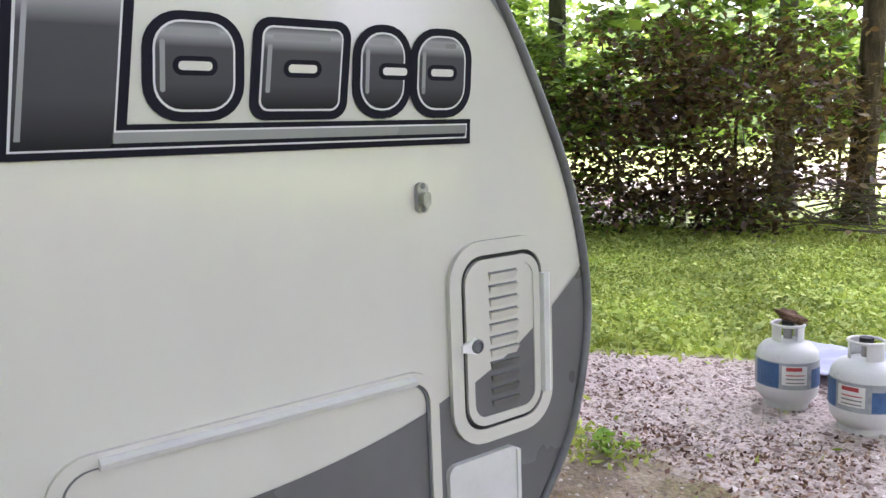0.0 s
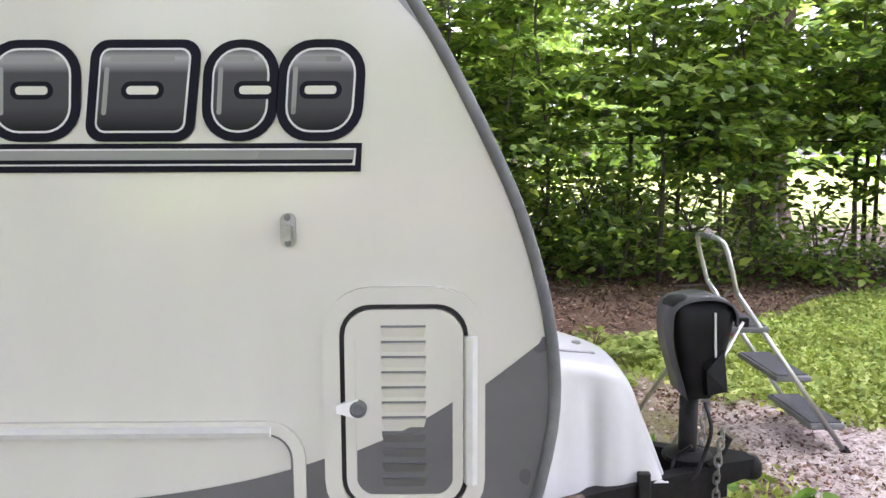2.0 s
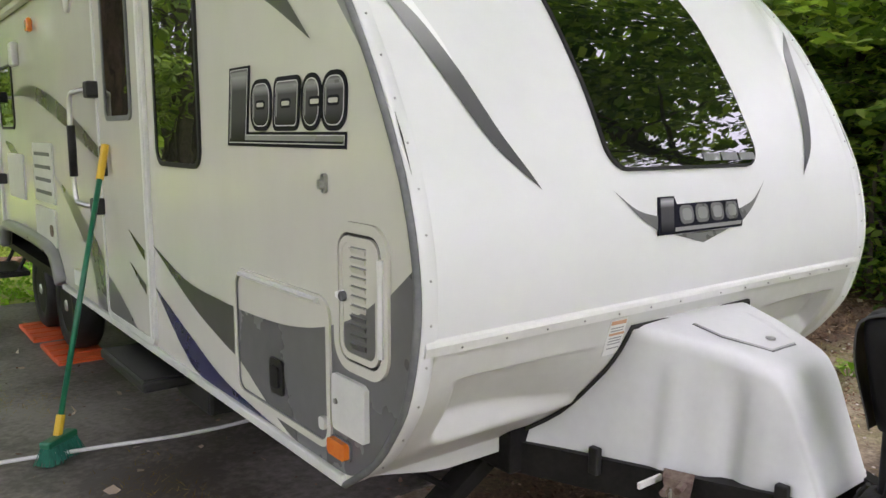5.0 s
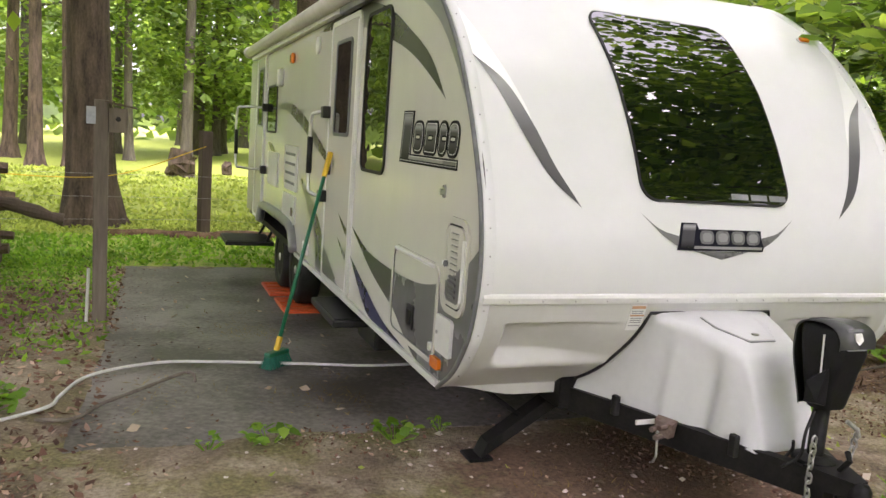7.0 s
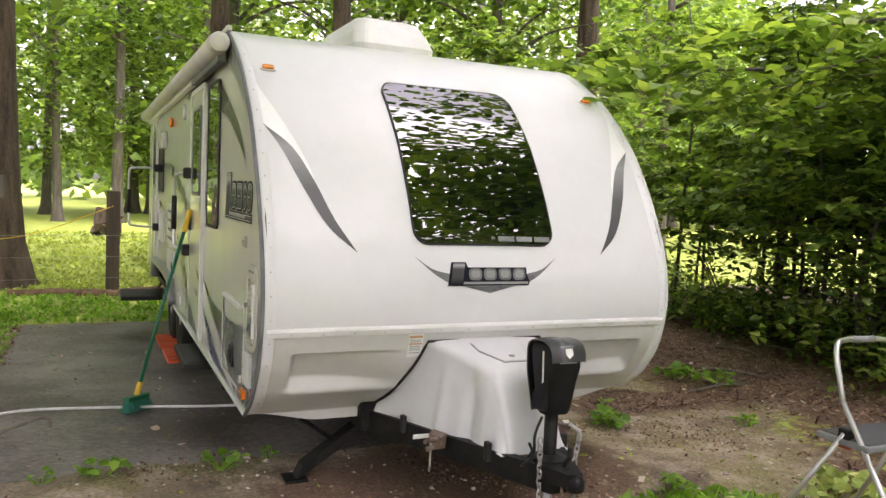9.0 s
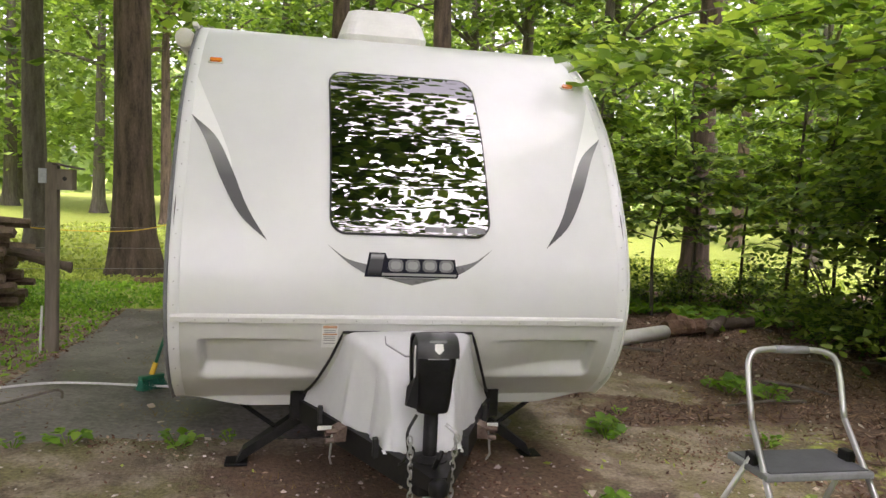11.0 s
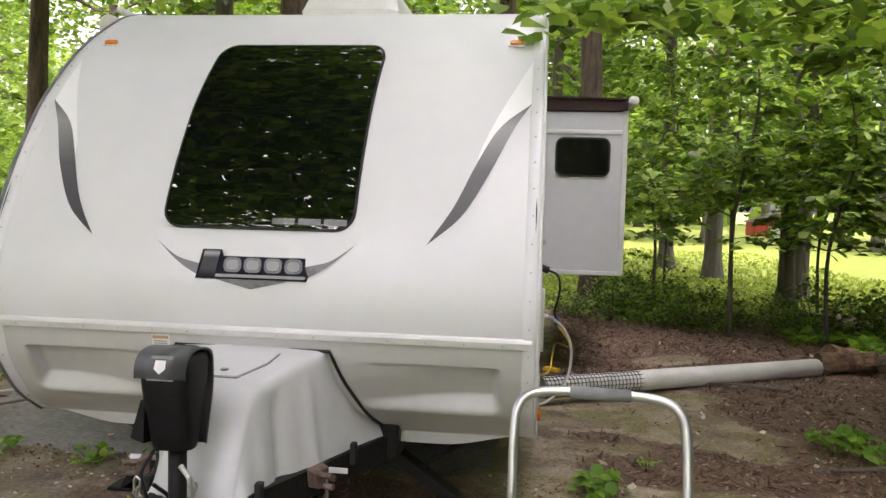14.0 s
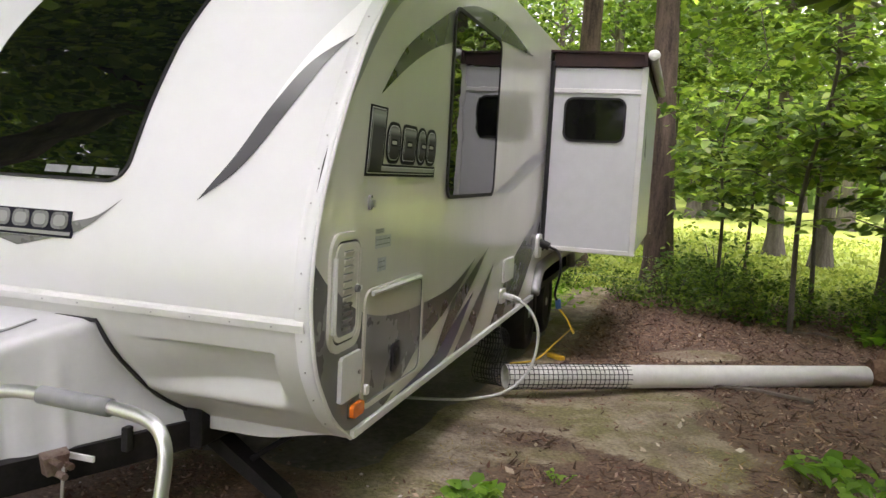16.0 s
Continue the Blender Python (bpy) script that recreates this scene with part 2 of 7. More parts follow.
def fill_mat():
    """Printed badge fill: pale at the top of each shape, dark at its foot."""
    m, n, l, bs = nodes_of("chrome_look_print")
    co = n.new("ShaderNodeTexCoord")
    sp = n.new("ShaderNodeSeparateXYZ")
    l.new(co.outputs["Generated"], sp.inputs[0])
    l.new(ramp(n, l, sp.outputs["Z"], [(0.0, (0.003, 0.003, 0.005)), (0.3, (0.055, 0.055, 0.06)), (0.72, (0.065, 0.065, 0.07)), (0.9, (0.36, 0.36, 0.37)), (1.0, (0.10, 0.10, 0.105))]), bs.inputs["Base Color"])
    bs.inputs["Roughness"].default_value = 0.45
    bs.inputs["Specular IOR Level"].default_value = 0.2
    return m


FILL = fill_mat()


def stripe_mat():
    """Printed stripe that fades from charcoal at its foot to silver at its tip."""
    m, n, l, bs = nodes_of("fading_stripe_print")
    co = n.new("ShaderNodeTexCoord")
    sp = n.new("ShaderNodeSeparateXYZ")
    l.new(co.outputs["Generated"], sp.inputs[0])
    l.new(ramp(n, l, sp.outputs["Z"], [(0.0, (0.045, 0.045, 0.05)), (0.5, (0.10, 0.10, 0.105)), (0.82, (0.30, 0.30, 0.305)), (1.0, (0.10, 0.10, 0.105))]), bs.inputs["Base Color"])
    bs.inputs["Roughness"].default_value = 0.35
    return m


STRIPE = stripe_mat()


def ground_mat():
    m, n, l, bs = nodes_of("yard_ground")
    at = n.new("ShaderNodeAttribute")
    at.attribute_name = "region"
    sp = n.new("ShaderNodeSeparateColor")
    l.new(at.outputs["Color"], sp.inputs[0])
    big, mid, fine = noise_tex(n, l, 0.9, 5), noise_tex(n, l, 6, 5, 0.7), noise_tex(n, l, 45, 4, 0.7)
    dirt = mix(n, l, 0.5, ramp(n, l, big, [(0.3, (0.07, 0.046, 0.03)), (0.5, (0.20, 0.15, 0.10)), (0.72, (0.40, 0.33, 0.23))]), ramp(n, l, fine, [(0.3, (0.05, 0.033, 0.023)), (0.7, (0.42, 0.33, 0.23))]))
    moss = noise_tex(n, l, 1.7, 4, 0.6)
    dirt = mix(n, l, ramp(n, l, moss, [(0.42, (0, 0, 0)), (0.58, (0.8, 0.8, 0.8))]), dirt, ramp(n, l, fine, [(0.3, (0.08, 0.075, 0.025)), (0.7, (0.30, 0.27, 0.10))]))
    tan = noise_tex(n, l, 2.6, 5, 0.65)
    dirt = mix(n, l, ramp(n, l, tan, [(0.47, (0, 0, 0)), (0.62, (0.8, 0.8, 0.8))]), dirt, ramp(n, l, fine, [(0.3, (0.25, 0.19, 0.135)), (0.7, (0.56, 0.47, 0.36))]))
    damp = noise_tex(n, l, 1.15, 6, 0.72)
    dirt = mix(n, l, ramp(n, l, damp, [(0.55, (0, 0, 0)), (0.63, (0.85, 0.85, 0.85))]), dirt, ramp(n, l, fine, [(0.3, (0.03, 0.015, 0.011)), (0.7, (0.16, 0.105, 0.068))]))
    litter = mix(n, l, 0.55, ramp(n, l, mid, [(0.3, (0.045, 0.025, 0.016)), (0.7, (0.23, 0.14, 0.088))]), ramp(n, l, fine, [(0.3, (0.018, 0.010, 0.007)), (0.72, (0.32, 0.205, 0.135))]))
    turf = mix(n, l, 0.5, ramp(n, l, mid, [(0.3, (0.17, 0.23, 0.03)), (0.7, (0.47, 0.54, 0.09))]), ramp(n, l, fine, [(0.3, (0.17, 0.22, 0.035)), (0.7, (0.50, 0.57, 0.11))]))
    gravel = mix(n, l, 0.65, ramp(n, l, mid, [(0.3, (0.38, 0.27, 0.23)), (0.7, (0.72, 0.61, 0.56))]), ramp(n, l, fine, [(0.3, (0.20, 0.14, 0.12)), (0.7, (0.82, 0.73, 0.69))]))

    def mask(ch):
        ad = n.new("ShaderNodeMath")
        ad.operation = "MULTIPLY_ADD"
        l.new(mid, ad.inputs[0])
        ad.inputs[1].default_value = 0.9
        l.new(sp.outputs[ch], ad.inputs[2])
        return ramp(n, l, ad.outputs[0], [(0.86, (0, 0, 0)), (1.02, (1, 1, 1))])

    col = mix(n, l, mask(2), dirt, litter)
    col = mix(n, l, mask(1), col, gravel)
    col = mix(n, l, mask(0), col, turf)
    l.new(col, bs.inputs["Base Color"])
    rr = n.new("ShaderNodeMapRange")
    rr.inputs[3].default_value, rr.inputs[4].default_value = 0.55, 1.0
    l.new(big, rr.inputs[0])
    l.new(rr.outputs[0], bs.inputs["Roughness"])
    bump(n, l, bs, fine, 0.7, 0.02)
    return m


# ---- mesh helpers ----
def part(name, bm, material, parent=None, label="", smooth=False, kind=""):
    me = bpy.data.meshes.new(name)
    bmesh.ops.recalc_face_normals(bm, faces=bm.faces)
    bm.to_mesh(me)
    bm.free()
    me.materials.append(material)
    if smooth:
        me.polygons.foreach_set("use_smooth", [True] * len(me.polygons))
    ob = new(name, me)
    if parent:
        ob.parent = parent
    return tagged(ob, label=label, kind=kind)


def raw(name, verts, faces, material, parent=None, label="", kind=""):
    me = bpy.data.meshes.new(name)
    me.from_pydata(verts, [], faces)
    me.materials.append(material)
    ob = new(name, me)
    if parent:
        ob.parent = parent
    return tagged(ob, label=label, kind=kind)


def thing(name, label, category, at=(0, 0, 0), turn=0, group="", kind=""):
    ob = new(name)
    ob.empty_display_size = 0.1
    ob.matrix_basis = pose(*at, 0, 0, turn)
    return tagged(ob, label, category, group, kind)


def box(bm, lo, hi, bevel=0.0, seg=2):
    vs = [bm.verts.new((x, y, z)) for x in (lo[0], hi[0]) for y in (lo[1], hi[1]) for z in (lo[2], hi[2])]
    fs = [bm.faces.new([vs[i] for i in f]) for f in ((0, 1, 3, 2), (4, 6, 7, 5), (0, 4, 5, 1), (2, 3, 7, 6), (0, 2, 6, 4), (1, 5, 7, 3))]
    if bevel:
        es = list({e for f in fs for e in f.edges})
        bmesh.ops.bevel(bm, geom=es, offset=bevel, segments=seg, affect="EDGES", profile=0.5)
    return bm


def bmbox(lo, hi, bevel=0.0, seg=2):
    return box(bmesh.new(), lo, hi, bevel, seg)


def tube(bm, pts, r, seg=10, cap=True):
    """A round bar along pts; r is one radius or one per point."""
    pts = [Vector(p) for p in pts]
    rs = [r] * len(pts) if isinstance(r, (int, float)) else list(r)
    rings, up = [], None
    for i, p in enumerate(pts):
        d = (pts[min(i + 1, len(pts) - 1)] - pts[max(i - 1, 0)]).normalized()
        if up is None:
            up = Vector((0, 0, 1)) if abs(d.z) < 0.9 else Vector((1, 0, 0))
        a = d.cross(up).normalized()
        b = a.cross(d).normalized()
        up = b
        rings.append([bm.verts.new(p + rs[i] * (math.cos(t) * a + math.sin(t) * b)) for t in (2 * math.pi * k / seg for k in range(seg))])
    for r0, r1 in zip(rings, rings[1:]):
        for k in range(seg):
            bm.faces.new((r0[k], r0[(k + 1) % seg], r1[(k + 1) % seg], r1[k]))
    if cap:
        bm.faces.new(rings[0][::-1])
        bm.faces.new(rings[-1])
    return bm


def bmtube(pts, r, seg=10):
    return tube(bmesh.new(), pts, r, seg)


def smooth_line(pts, n=6):
    """Catmull-Rom through pts (any dimension), n steps a span."""
    p = [np.array(q, float) for q in pts]
    p = [2 * p[0] - p[1]] + p + [2 * p[-1] - p[-2]]
    out = []
    for i in range(1, len(p) - 2):
        for k in range(n):
            t = k / n
            out.append(0.5 * (2 * p[i] + (p[i + 1] - p[i - 1]) * t + (2 * p[i - 1] - 5 * p[i] + 4 * p[i + 1] - p[i + 2]) * t * t + (3 * p[i] - p[i - 1] - 3 * p[i + 1] + p[i + 2]) * t ** 3))
    out.append(p[-2])
    return [tuple(q) for q in out]


def revolve(bm, prof, seg=28, at=(0, 0, 0), axis="z"):
    """Turns (radius, height) pairs round an axis through at."""
    rings = []
    for r, h in prof:
        ring = []
        for k in range(seg):
            c, s = r * math.cos(2 * math.pi * k / seg), r * math.sin(2 * math.pi * k / seg)
            v = {"z": (c, s, h), "x": (h, c, s), "y": (c, h, s)}[axis]
            ring.append(bm.verts.new((at[0] + v[0], at[1] + v[1], at[2] + v[2])))
        rings.append(ring)
    for a, b in zip(rings, rings[1:]):
        for k in range(seg):
            bm.faces.new((a[k], a[(k + 1) % seg], b[(k + 1) % seg], b[k]))
    for ring in (rings[0], rings[-1]):
        if prof[0][0] > 1e-4:
            bm.faces.new(ring)
    return bm


def prism(bm, a, b):
    """A solid between two outlines with the same number of points."""
    va, vb = [bm.verts.new(p) for p in a], [bm.verts.new(p) for p in b]
    bm.faces.new(va[::-1])
    bm.faces.new(vb)
    for k in range(len(va)):
        bm.faces.new((va[k], va[(k + 1) % len(va)], vb[(k + 1) % len(va)], vb[k]))
    return bm


def ring_solid(bm, outer, inner, f0, f1):
    """A frame between two outlines in one plane, from depth f0 to f1 (functions of the 2D point)."""
    n = len(outer)
    layers = [[bm.verts.new(f(p)) for p in o] for o, f in ((outer, f0), (outer, f1), (inner, f1), (inner, f0))]
    for a, b in zip(layers, layers[1:] + layers[:1]):
        for k in range(n):
            bm.faces.new((a[k], a[(k + 1) % n], b[(k + 1) % n], b[k]))
    return bm


def rrect(u0, u1, v0, v1, r, n=6):
    """Outline of a rounded rectangle."""
    out = []
    for cu, cv, a0 in ((u1 - r, v1 - r, 0), (u0 + r, v1 - r, 90), (u0 + r, v0 + r, 180), (u1 - r, v0 + r, 270)):
        for k in range(n + 1):
            t = radians(a0 + 90 * k / n)
            out.append((cu + r * math.cos(t), cv + r * math.sin(t)))
    return out


# ---- ground ----
def ease(a, b, v):
    t = min(1, max(0, (v - a) / (b - a)))
    return t * t * (3 - 2 * t)


def ground_z(x, y):
    """The yard falls gently towards the back of the pad and lies level elsewhere."""
    fall = -0.2 * ease(0.8, 6.0, y) * (1 - 0.75 * ease(1.0, 3.0, x)) - 0.06 * ease(7, 14, y)
    rough = 0.02 * noise.noise((x * 0.6, y * 0.6, 0)) + 0.012 * noise.noise((x * 2.3, y * 2.3, 5))
    flat = ease(-2.8, -2.55, x) * (1 - ease(0.8, 1.05, x)) * ease(1.05, 1.3, y) * (1 - ease(6.7, 7.0, y))
    return fall + rough * (1 - flat) - 0.05 * flat


def pad_z(y):
    return -0.2 * ease(0.8, 6.0, y)


def region(x, y):
    """Weights of turf, gravel and leaf litter."""
    w = 0.5 * noise.noise((x * 0.5, y * 0.5, 9))
    q = (x - 1.1) * 0.608 - (y + 2.56) * 0.794 + 0.35 * w
    edge = float(np.interp(-y, (0.5, 1.0, 1.8, 2.7, 4.2, 6.4, 9.0), (2.3, 2.8, 3.6, 4.2, 5.2, 6.0, 6.2)))
    lawn = ease(-0.45, 0.15, q) * ease(0.5, 1.1, -y + 0.6 * w) * (1 - ease(-0.3, 0.3, x + 0.6 * w - edge))
    lawn = max(lawn, ease(9.4, 10.4, y + w + 0.9 * ease(2.0, 4.0, x)), 0.3 * ease(1.15, 0.7, math.hypot((x - 1.0) / 0.7, (y + 0.66) / 0.3) + 0.4 * w))
    lawn = max(lawn, ease(12, 14, x) * ease(-40, 3, y + 40), ease(4.5, 6, -y) * (1 - ease(4.2, 5.2, x + w)))
    strip = ease(0.0, 0.5, -2.75 - x + w) * ease(2.2, 3.2, y) * (0.28 + 0.5 * ease(5, 7.5, y))
    strip = max(strip, ease(6.9, 7.3, y) * (1 - ease(0.5, 1.5, x)) * 0.75)
    patch = 0.45 * ease(0.15, 0.35, w) * ease(-3, -1, y) * (1 - ease(0.5, 2.5, y))
    gravel = ease(-1.6, -1.1, -abs(x - 0.1) + 0.6 + w) * ease(1.1, 1.7, -y) * (1 - ease(3.0, 3.8, -y - 0.3 * x)) * 1.0
    gravel = max(gravel, 0.25 * ease(0.0, 0.6, -y) * (1 - ease(2.5, 3.5, abs(x))))
    v = noise.noise((x * 0.75, y * 1.1, 21)) + 0.4 * noise.noise((x * 2.2, y * 2.6, 4))
    litter = max(ease(-0.3, 0.4, x + 0.6 * w - edge) * ease(-14, -12, y) * (1 - ease(-0.6, 0.2, y)), ease(2.4, 3.2, x + 0.5 * w) * ease(-1.0, -0.4, y) * (0.4 + 0.6 * ease(3.4, 4.4, x + w + 1.2 * ease(0.9, -0.2, y))), ease(1.2, 1.7, x) * ease(0.95, 1.25, y + 0.12 * w) * (0.25 + 0.75 * ease(-0.22, 0.12, v + 0.12 * (y - 2.5))), ease(0.3, 1.0, -2.9 - x + w) * 0.8, 0.6 * ease(1.15, 0.6, math.hypot((x + 0.3) / 1.5, (y - 0.35) / 0.75) + w))
    return max(lawn, strip, patch), gravel * (1 - lawn), litter


def spread(lo, hi, step, far):
    mid = list(np.arange(lo, hi + 1e-6, step))
    out, d, p = [], step, hi
    while p < far:
        d *= 1.22
        p += d
        out.append(p)
    low, d, p = [], step, lo
    while p > -far:
        d *= 1.22
        p -= d
        low.append(p)
    return low[::-1] + mid + out


gx, gy = spread(-8, 9, 0.13, 260), spread(-9, 13, 0.13, 260)
gv = [(x, y, ground_z(x, y)) for y in gy for x in gx]
W = len(gx)
gf = [(j * W + i, j * W + i + 1, (j + 1) * W + i + 1, (j + 1) * W + i) for j in range(len(gy) - 1) for i in range(W - 1)]
ground = raw("ground", gv, gf, ground_mat(), label="bare earth, leaf litter, gravel and lawn of a wooded yard", kind="structure")
ground["category"] = "ground"
ca = ground.data.color_attributes.new("region", "FLOAT_COLOR", "POINT")
ca.data.foreach_set("color", [c for v in gv for c in (*region(v[0], v[1]), 1.0)])
ground.data.polygons.foreach_set("use_smooth", [True] * len(gf))

pv, pf = [], []
pys = list(np.linspace(0.98, 7.1, 40))
for y in pys:
    jag = 0.05 * noise.noise((3.1, y * 1.3, 2))
    pv += [(-2.86 + jag + 0.02 * y, y, pad_z(y)), (1.12 + jag, y, pad_z(y)), (1.12 + jag, y, pad_z(y) - 0.15), (-2.86 + jag + 0.02 * y, y, pad_z(y) - 0.15)]
for k in range(len(pys) - 1):
    a, b = 4 * k, 4 * k + 4
    pf += [(a, a + 1, b + 1, b), (a + 1, a + 2, b + 2, b + 1), (a + 3, a, b, b + 3)]
pf += [(0, 3, 2, 1), (b, b + 1, b + 2, b + 3)]
tagged(raw("concrete_pad", pv, pf, CONCRETE, label="damp dark concrete parking pad with worn edges", kind="structure"), category="pavement")

# ---- travel trailer: shape ----
HALF = 1.22
NOSE = smooth_line([(0.36, 0.455), (0.20, 0.57), (0.10, 0.69), (0.035, 0.80), (-0.005, 0.95), (-0.018, 1.06), (-0.01, 1.17), (0.012, 1.28), (0.05, 1.40), (0.095, 1.50), (0.145, 1.60),
                    (0.20, 1.70), (0.295, 1.85), (0.39, 1.98), (0.55, 2.15), (0.73, 2.305), (0.92, 2.43), (1.15, 2.555), (1.38, 2.625)], 5)
NY, NZ = [p[0] for p in NOSE], [p[1] for p in NOSE]


def nose(x, z, d=0.0):
    """A point on the curved front, d in front of the skin."""
    y = float(np.interp(z, NZ, NY))
    g = (float(np.interp(z + 0.02, NZ, NY)) - float(np.interp(z - 0.02, NZ, NY))) / 0.04
    k = 1 / math.sqrt(1 + g * g)
    return (x, y - d * k, z + d * k * g)


def side(s):
    """Maps (y, z, depth) onto the left (-1) or right (1) wall."""
    return lambda y, z, d=0.0: (s * (HALF + d), y, z)


trailer = thing("travel_trailer", "white travel trailer with curved nose and grey swoosh graphics", "travel trailer")
ARCH = [(6.45, 0.50), (6.38, 0.62), (6.2, 0.70), (5.3, 0.72), (4.4, 0.70), (4.2, 0.62), (4.1, 0.50)]
OUTLINE = NOSE + [(2.0, 2.645), (5.0, 2.65), (7.2, 2.62), (7.7, 2.56), (7.86, 2.42), (7.9, 2.2), (7.9, 0.50)] + ARCH + [(2.5, 0.49)]
for s, nm in ((-1, "left"), (1, "right")):
    f = side(s)
    part("side_wall", prism(bmesh.new(), [f(y, z, 0) for y, z in OUTLINE], [f(y, z, -0.035) for y, z in OUTLINE]), SIDE, trailer, "pale glossy fibreglass side wall")
    # bead along the edge of the nose
    part("edge_seal", bmtube([f(y, z, 0.004) for y, z in NOSE[::2]], 0.011 if s < 0 else 0.007, 8), SEAL if s < 0 else TRIM, trailer, "rubber edge bead", True)
    part("skirt_rail", bmbox((min(s * 1.195, s * 1.238), 0.36, 0.452), (max(s * 1.195, s * 1.238), 4.12, 0.488), 0.006), TRIM, trailer, "white bottom rail")
    part("wheel_arch_trim", tube(bmesh.new(), [f(y, z, 0.02) for y, z in smooth_line(ARCH, 4)], 0.05, 8), PALEGREY, trailer, "grey wheel arch trim", True)

# roof, rear and floor
roofline = [(1.38, 2.622)] + [(2.0, 2.642), (5.0, 2.647), (7.2, 2.617), (7.7, 2.557), (7.86, 2.417), (7.897, 2.2), (7.897, 0.5)]
part("roof_and_rear_skin", prism(bmesh.new(), [(-1.205, y, z) for y, z in roofline + [(7.86, 0.5), (7.86, 2.2), (7.82, 2.4), (7.67, 2.52), (7.2, 2.58), (5, 2.61), (2, 2.605), (1.38, 2.585)]],
                                 [(1.205, y, z) for y, z in roofline + [(7.86, 0.5), (7.86, 2.2), (7.82, 2.4), (7.67, 2.52), (7.2, 2.58), (5, 2.61), (2, 2.605), (1.38, 2.585)]]), TRIM, trailer, "white roof membrane")
part("underfloor", bmbox((-1.185, 0.45, 0.44), (1.185, 7.86, 0.50)), BLACKSTEEL, trailer, "black underfloor")


def cap_mesh(z0, z1, nx, nz, depth, bottom=None):
    vs, fs = [], []
    for j in range(nz + 1):
        for i in range(nx + 1):
            x = -1.19 + 2.38 * i / nx
            lo = bottom(x) if bottom else z0
            z = lo + (z1 - lo) * j / nz
            vs.append(nose(x, z, depth(x, z)))
    for j in range(nz):
        for i in range(nx):
            a = j * (nx + 1) + i
            fs.append((a, a + 1, a + nx + 2, a + nx + 1))
    return vs, fs


def sm(a, b, v):
    return ease(a, b, v)


def pocket(x, z):
    """Moulded recess each side of the lower cap, deepest at its outer end."""
    ax = abs(x)
    u = sm(0.42, 0.95, ax) * (1 - sm(1.04, 1.07, ax))
    top = 0.842
    low = 0.655
    edge = (1 - sm(top - 0.018, top, z)) * sm(low - 0.03, low + 0.012, z)
    bulge = 0.016 * math.exp(-((z - 0.617) / 0.024) ** 2) * sm(0.3, 0.6, ax) * (1 - sm(1.02, 1.1, ax))
    return -0.06 * u * edge + bulge


vs, fs = cap_mesh(0.972, 2.624, 6, 70, lambda x, z: 0.0)
cap = raw("front_cap", vs, fs, WHITE, trailer, "smooth white curved front skin")
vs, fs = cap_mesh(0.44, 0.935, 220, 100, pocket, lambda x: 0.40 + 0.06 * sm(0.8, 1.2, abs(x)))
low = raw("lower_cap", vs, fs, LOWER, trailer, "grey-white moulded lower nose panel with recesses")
for ob in (cap, low):
    ob.data.polygons.foreach_set("use_smooth", [True] * len(ob.data.polygons))
bm = bmesh.new()
a = [nose(-1.2, z, d) for z, d in ((0.93, 0.002), (0.936, 0.014), (0.962, 0.016), (0.972, 0.010), (0.978, 0.002))]
b = [nose(1.2, z, d) for z, d in ((0.93, 0.002), (0.936, 0.014), (0.962, 0.016), (0.972, 0.010), (0.978, 0.002))]
part("belt_rail", prism(bm, a, b), TRIM, trailer, "white belt rail across the nose")
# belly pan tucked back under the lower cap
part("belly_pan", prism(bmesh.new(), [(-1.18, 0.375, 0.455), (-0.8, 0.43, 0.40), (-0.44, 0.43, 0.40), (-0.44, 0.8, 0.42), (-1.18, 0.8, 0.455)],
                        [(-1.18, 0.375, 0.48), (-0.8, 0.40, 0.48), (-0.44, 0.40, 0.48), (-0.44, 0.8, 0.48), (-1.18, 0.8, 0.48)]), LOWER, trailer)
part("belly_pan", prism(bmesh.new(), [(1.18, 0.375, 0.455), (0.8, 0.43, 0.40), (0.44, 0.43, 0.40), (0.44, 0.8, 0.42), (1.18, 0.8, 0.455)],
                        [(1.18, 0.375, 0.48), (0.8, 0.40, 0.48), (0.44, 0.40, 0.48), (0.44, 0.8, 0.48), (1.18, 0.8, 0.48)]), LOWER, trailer)
